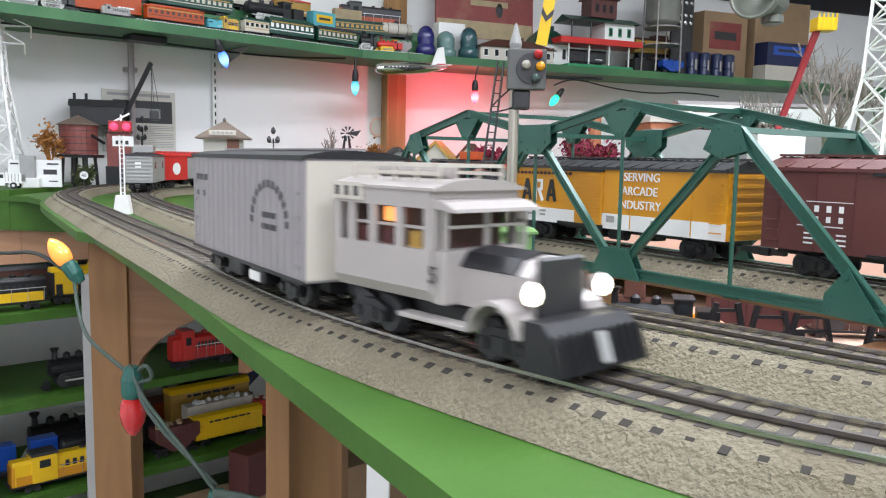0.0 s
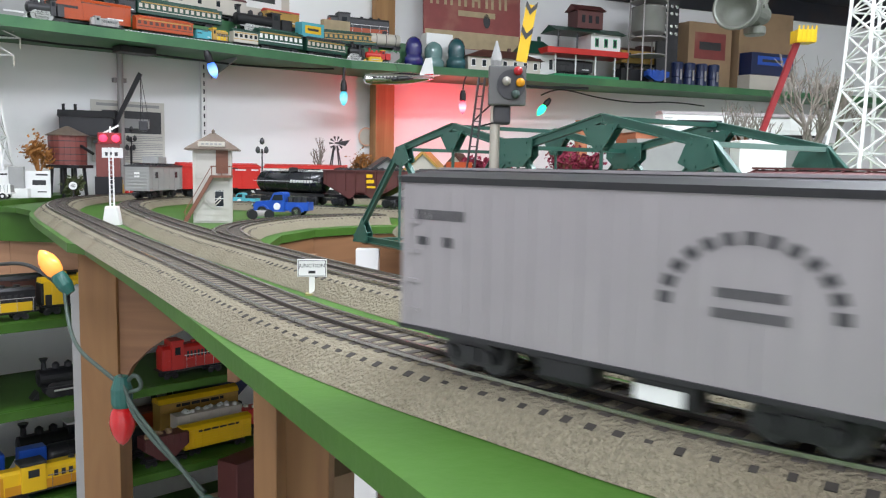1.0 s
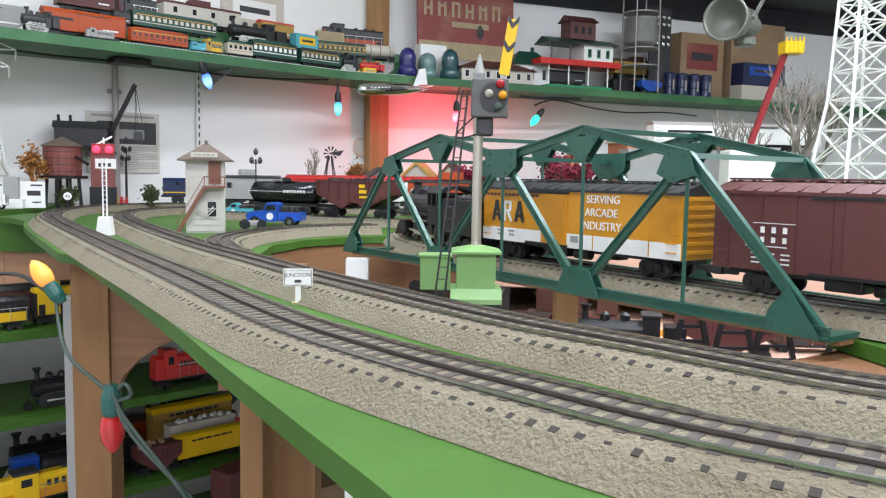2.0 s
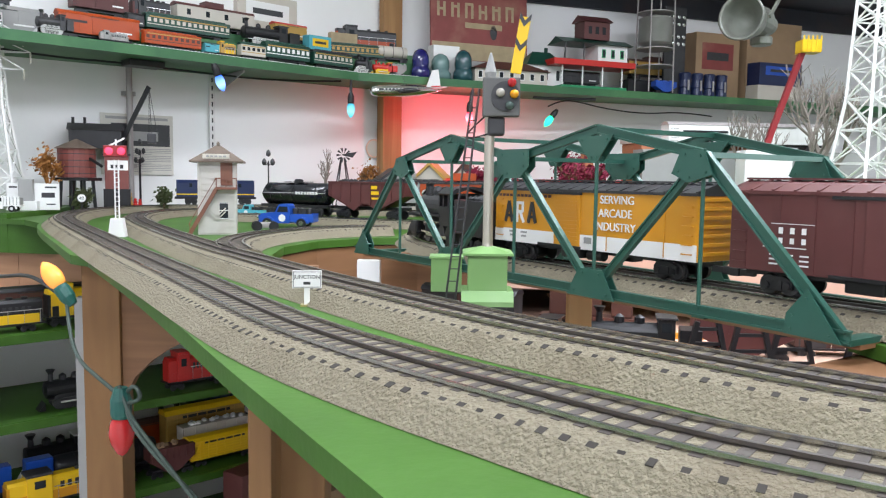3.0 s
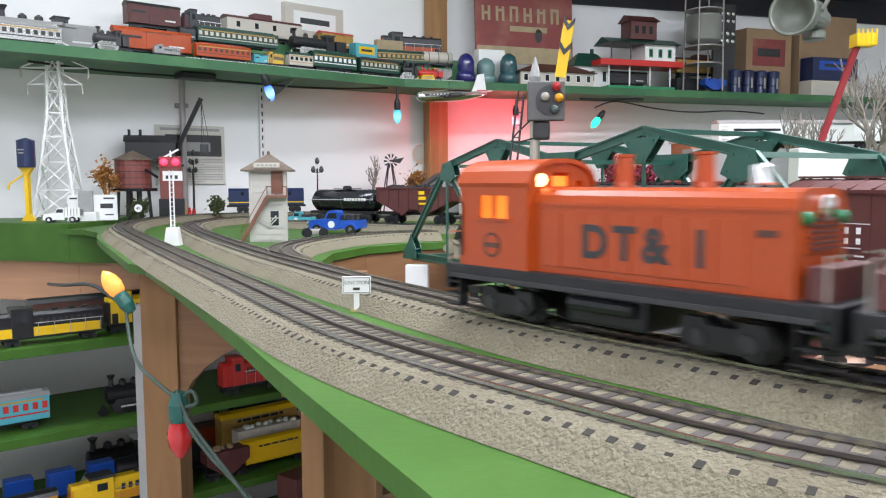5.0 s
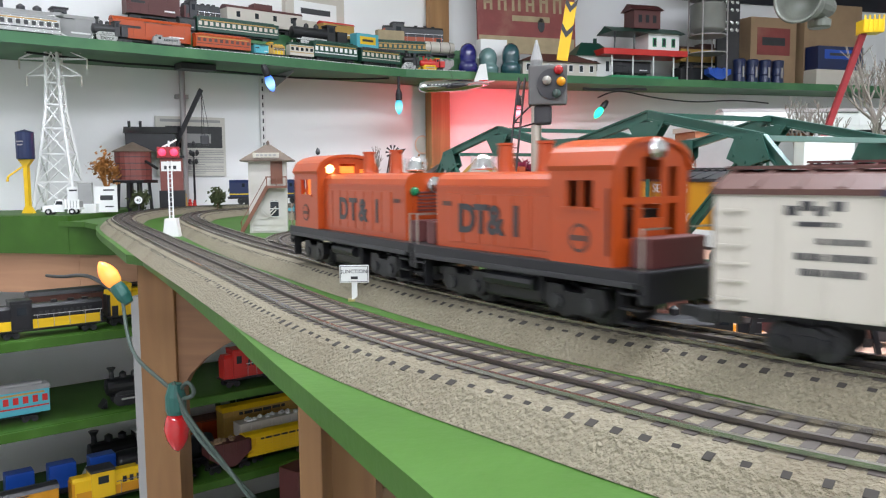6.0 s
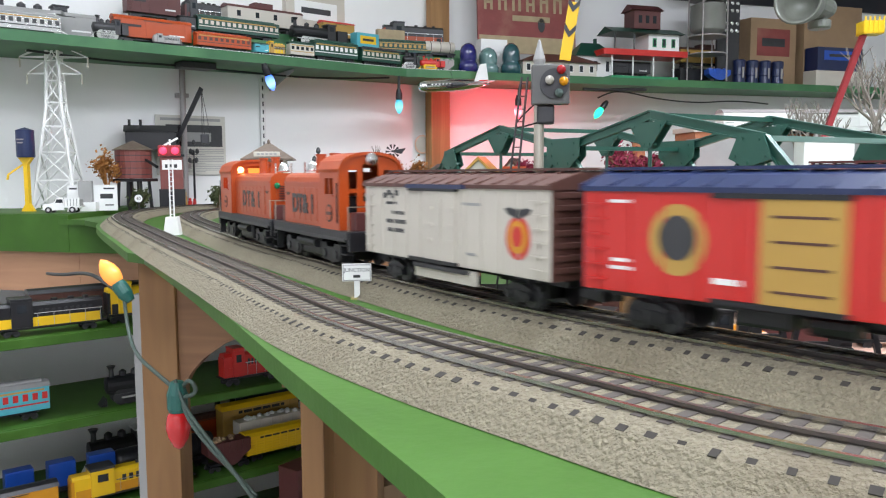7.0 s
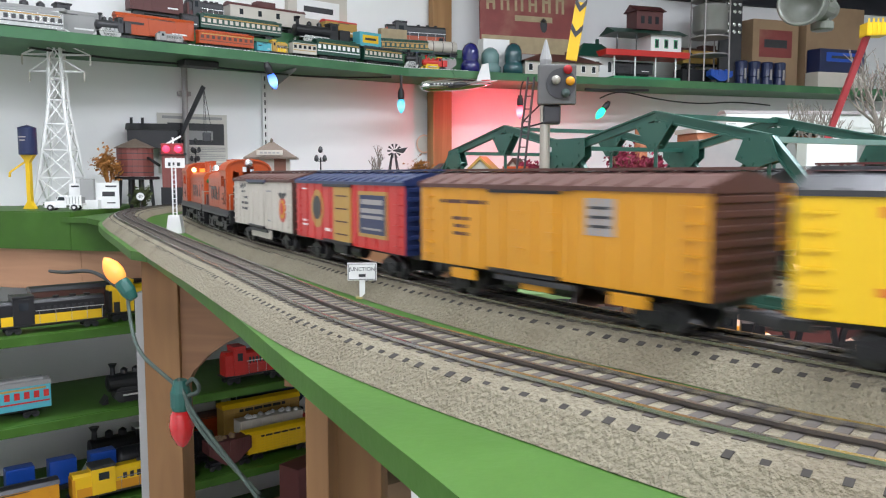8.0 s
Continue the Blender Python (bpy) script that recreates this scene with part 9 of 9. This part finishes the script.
# bucket crane
bc = thing("bucket_truck_boom", pose(0.66, 1.72, 0.0, 0, 0, 0), "red crane boom with a yellow bucket", "crane")
part("turret", B(-0.05, 0.05, -0.03, 0.03, 0.0004, 0.17, 0.003), "white", bc)
bm = bmesh.new()
bar(bm, (0.0, 0, 0.17), (0.072, 0, 0.385), 0.011, 0.012, up=(0, 1, 0))
part("boom", solid(bm), M["boom_red"], bc)
bm = bmesh.new()
for x0, x1, y0, y1 in ((0.062, 0.102, -0.018, -0.016), (0.062, 0.102, 0.016, 0.018), (0.062, 0.064, -0.016, 0.016), (0.100, 0.102, -0.016, 0.016)):
    box(bm, x0, x1, y0, y1, 0.378, 0.402)
box(bm, 0.062, 0.102, -0.018, 0.018, 0.376, 0.379)
part("bucket", solid(bm), "yellow", bc)
for k in range(5):
    part("bucket_rib", B(0.063 + 0.009 * k, 0.066 + 0.009 * k, -0.0195, -0.018, 0.378, 0.410), "yellow", bc)

# ---- shelves under the table ----
LD = Vector((0.73, 0.68)).normalized()
LO = Vector((-0.75, 1.50))
LYAW = math.degrees(math.atan2(LD.y, LD.x))


def low(u, back, z, turn=0.0):
    p = LO + LD * u + Vector((-LD.y, LD.x)) * back
    return pose(p.x, p.y, z, 0, 0, LYAW + turn)


for k, z in enumerate((-0.200, -0.368, -0.555, -0.74)):
    ls = thing("lower_shelf", low(0, 0, z), "green-painted storage shelf under the table", "shelf", "lower shelves")
    part("shelf_board", B(-0.75, 0.62, 0.008, 0.30, -0.014, 0.0, 0.001), "green", ls)
    part("edge_strip", B(-0.75, 0.62, 0.0, 0.0078, -0.018, -0.0006, 0.001), "green", ls)
tagged(part("shelf_back", B(-0.75, 0.62, 0.302, 0.312, -1.0, -0.205), "wall", at=low(0, 0, 0)), "white panel behind the lower shelves", "panel", "", "structure")
for u in (0.30, 0.34):
    tagged(part("shelf_strut", B(-0.004, 0.004, 0.27, 0.285, -0.555, -0.385), "black", at=low(u, 0, 0)), "thin black shelf strut", "strut", "shelf struts")
S1, S2, S3 = -0.2, -0.368, -0.555
mini_car(0, 0, 0, 0.20, 0.072, "black", "black", "diesel", "black and yellow diesel on the lower shelf", W=0.04, m=low(-0.125, 0.04, S1), second="yellow")
mini_car(0, 0, 0, 0.15, 0.085, "yellow", "yellow", "diesel", "yellow nosed diesel on the lower shelf", W=0.04, m=low(0.055, 0.06, S1), second="black")
mini_car(0, 0, 0, 0.24, 0.075, "brown", "black", "box", "dark brown boxcar on the lower shelf", W=0.045, m=low(-0.02, 0.15, S1))
mini_car(0, 0, 0, 0.22, 0.07, "black", "gunmetal", "box", "black boxcar on the lower shelf", W=0.045, m=low(-0.33, 0.10, S1))
mini_car(0, 0, 0, 0.13, 0.08, "black", "black", "steam", "black steam locomotive on the lower shelf", W=0.035, m=low(0.040, 0.06, S2))
mini_car(0, 0, 0, 0.22, 0.075, "cyan", "grey", "passenger", "grey-green passenger car on the lower shelf", W=0.045, m=low(-0.24, 0.07, S2), second="red")
mini_car(0, 0, 0, 0.150, 0.085, "red", "red", "diesel", "red diesel locomotive standing on the lower shelf", W=0.04, m=low(0.290, 0.05, S2))
mini_car(0, 0, 0, 0.12, 0.06, "black", "black", "flat", "dark flat car beside the red diesel", W=0.04, m=low(0.44, 0.08, S2))
mini_car(0, 0, 0, 0.25, 0.075, "yellow", "gunmetal", "diesel", "yellow diesel locomotive on the bottom shelf", W=0.04, m=low(0.015, 0.035, S3), second="amber")
mini_car(0, 0, 0, 0.20, 0.07, "amber", "gunmetal", "box", "amber boxcar on the bottom shelf", W=0.04, m=low(-0.23, 0.035, S3))
mini_car(0, 0, 0, 0.22, 0.085, "black", "black", "tank", "black tank car on the bottom shelf", W=0.045, m=low(0.11, 0.115, S3))
mini_car(0, 0, 0, 0.26, 0.075, "gunmetal", "blue", "flat", "flat car loaded with blue machinery", W=0.045, m=low(-0.10, 0.115, S3), second="blue")
mini_car(0, 0, 0, 0.16, 0.10, "black", "white", "steam", "black steam engine with white trim on the shelf", W=0.04, m=low(0.05, 0.20, S3), second="white")
mini_car(0, 0, 0, 0.165, 0.072, "yellow", "yellow", "stock", "bright yellow slatted stock car on the bottom shelf", W=0.04, m=low(0.352, 0.06, S3))
mini_car(0, 0, 0, 0.165, 0.085, "cream", "white", "hopper", "cream hatch-top car on the bottom shelf", W=0.035, m=low(0.36, 0.115, S3))
mini_car(0, 0, 0, 0.20, 0.115, "gold", "yellow", "stock", "mustard slatted stock car on the bottom shelf", W=0.04, m=low(0.36, 0.17, S3))
mini_car(0, 0, 0, 0.19, 0.15, "navy", "navy", "hopper", "dark blue hopper at the back of the shelf", W=0.035, m=low(0.44, 0.25, S3))
mini_car(0, 0, 0, 0.10, 0.07, "maroon", "card", "hopper", "maroon hopper with a tan load on the shelf", W=0.04, m=low(0.225, 0.05, S3))
mini_car(0, 0, 0, 0.13, 0.085, "orange", "brown", "box", "orange-red boxcar at the back of the shelf", W=0.035, m=low(0.24, 0.22, S3))
mini_car(0, 0, 0, 0.13, 0.075, "red", "cream", "hopper", "red car with cream load on the bottom shelf", W=0.04, m=low(0.505, 0.09, S3))
carton2 = thing("paper_bag", low(0.34, -0.10, S3 - 0.07, 15), "crumpled maroon paper box below the shelf edge", "box")
part("box_body", B(-0.05, 0.07, -0.03, 0.03, 0, 0.10, 0.003), "maroon", carton2)
tagged(part("storage_carton", B(-0.55, 0.55, -0.12, -0.02, FLOOR, S3 - 0.071), "card", at=low(0.2, 0, 0)), "large plain brown carton on the floor", "carton")


# ---- motion ----
def drive(ob, line, wheelbase, flip, times, where):
    walk(ob, [(t, line.car(where(t), wheelbase, flip)) for t in times])


def spline(keys):
    """A smooth course through (seconds, metres) keys."""
    def at(t):
        for (t0, s0), (t1, s1) in zip(keys, keys[1:]):
            if t <= t1:
                break
        i = keys.index((t0, s0))
        m0 = (s1 - keys[max(i - 1, 0)][1]) / (t1 - keys[max(i - 1, 0)][0])
        j = min(i + 2, len(keys) - 1)
        m1 = (keys[j][1] - s0) / (keys[j][0] - t0)
        h = t1 - t0
        u = (t - t0) / h
        return (2 * u ** 3 - 3 * u * u + 1) * s0 + (u ** 3 - 2 * u * u + u) * h * m0 + (3 * u * u - 2 * u ** 3) * s1 + (u ** 3 - u * u) * h * m1
    return at


BUS = [(0.0, 2.757), (0.4, 2.645), (0.8, 2.528), (1.2, 2.409), (1.5, 2.316), (3.0, 1.87), (5.0, 1.3), (8.0, 0.60)]
FREIGHT = [(0.0, 1.36), (2.0, 1.62), (3.0, 1.83), (4.0, 2.140), (4.4, 2.274), (5.2, 2.550), (5.85, 2.742), (6.5, 2.934), (7.0, 3.108), (7.5, 3.298), (8.0, 3.528)]
LEAVING = [(0.0, 3.875), (0.5, 3.915), (1.0, 4.025), (1.7, 4.225), (2.2, 4.42), (2.8, 4.67), (3.5, 4.88), (4.2, 4.90), (8.0, 4.90)]


def motions():
    times = [k * 0.1 for k in range(81)]
    rear = spline(BUS)
    drive(van, T1, 0.13, False, times, lambda t: rear(t) - 0.101)
    drive(bus, T1, 0.09, False, times, lambda t: rear(t) - 0.2795)
    front = spline(FREIGHT)
    drive(loco_a, T2, 0.131, True, times, lambda t: front(t) - 0.117)
    drive(loco_b, T2, 0.101, False, times, lambda t: front(t) - 0.352)
    drive(car_white, T2, 0.134, False, times, lambda t: front(t) - 0.598)
    drive(car_red, T2, 0.158, False, times, lambda t: front(t) - 0.845)
    drive(car_amber, T2, 0.160, False, times, lambda t: front(t) - 1.104)
    drive(car_yellow, T2, 0.160, False, times, lambda t: front(t) - 1.374)
    tail = spline(LEAVING)
    drive(far_cab, T2, 0.096, False, times, lambda t: tail(t))
    drive(far_red, T2, 0.141, False, times, lambda t: tail(t) + 0.215)
    drive(far_white, T2, 0.141, False, times, lambda t: tail(t) + 0.455)


motions()
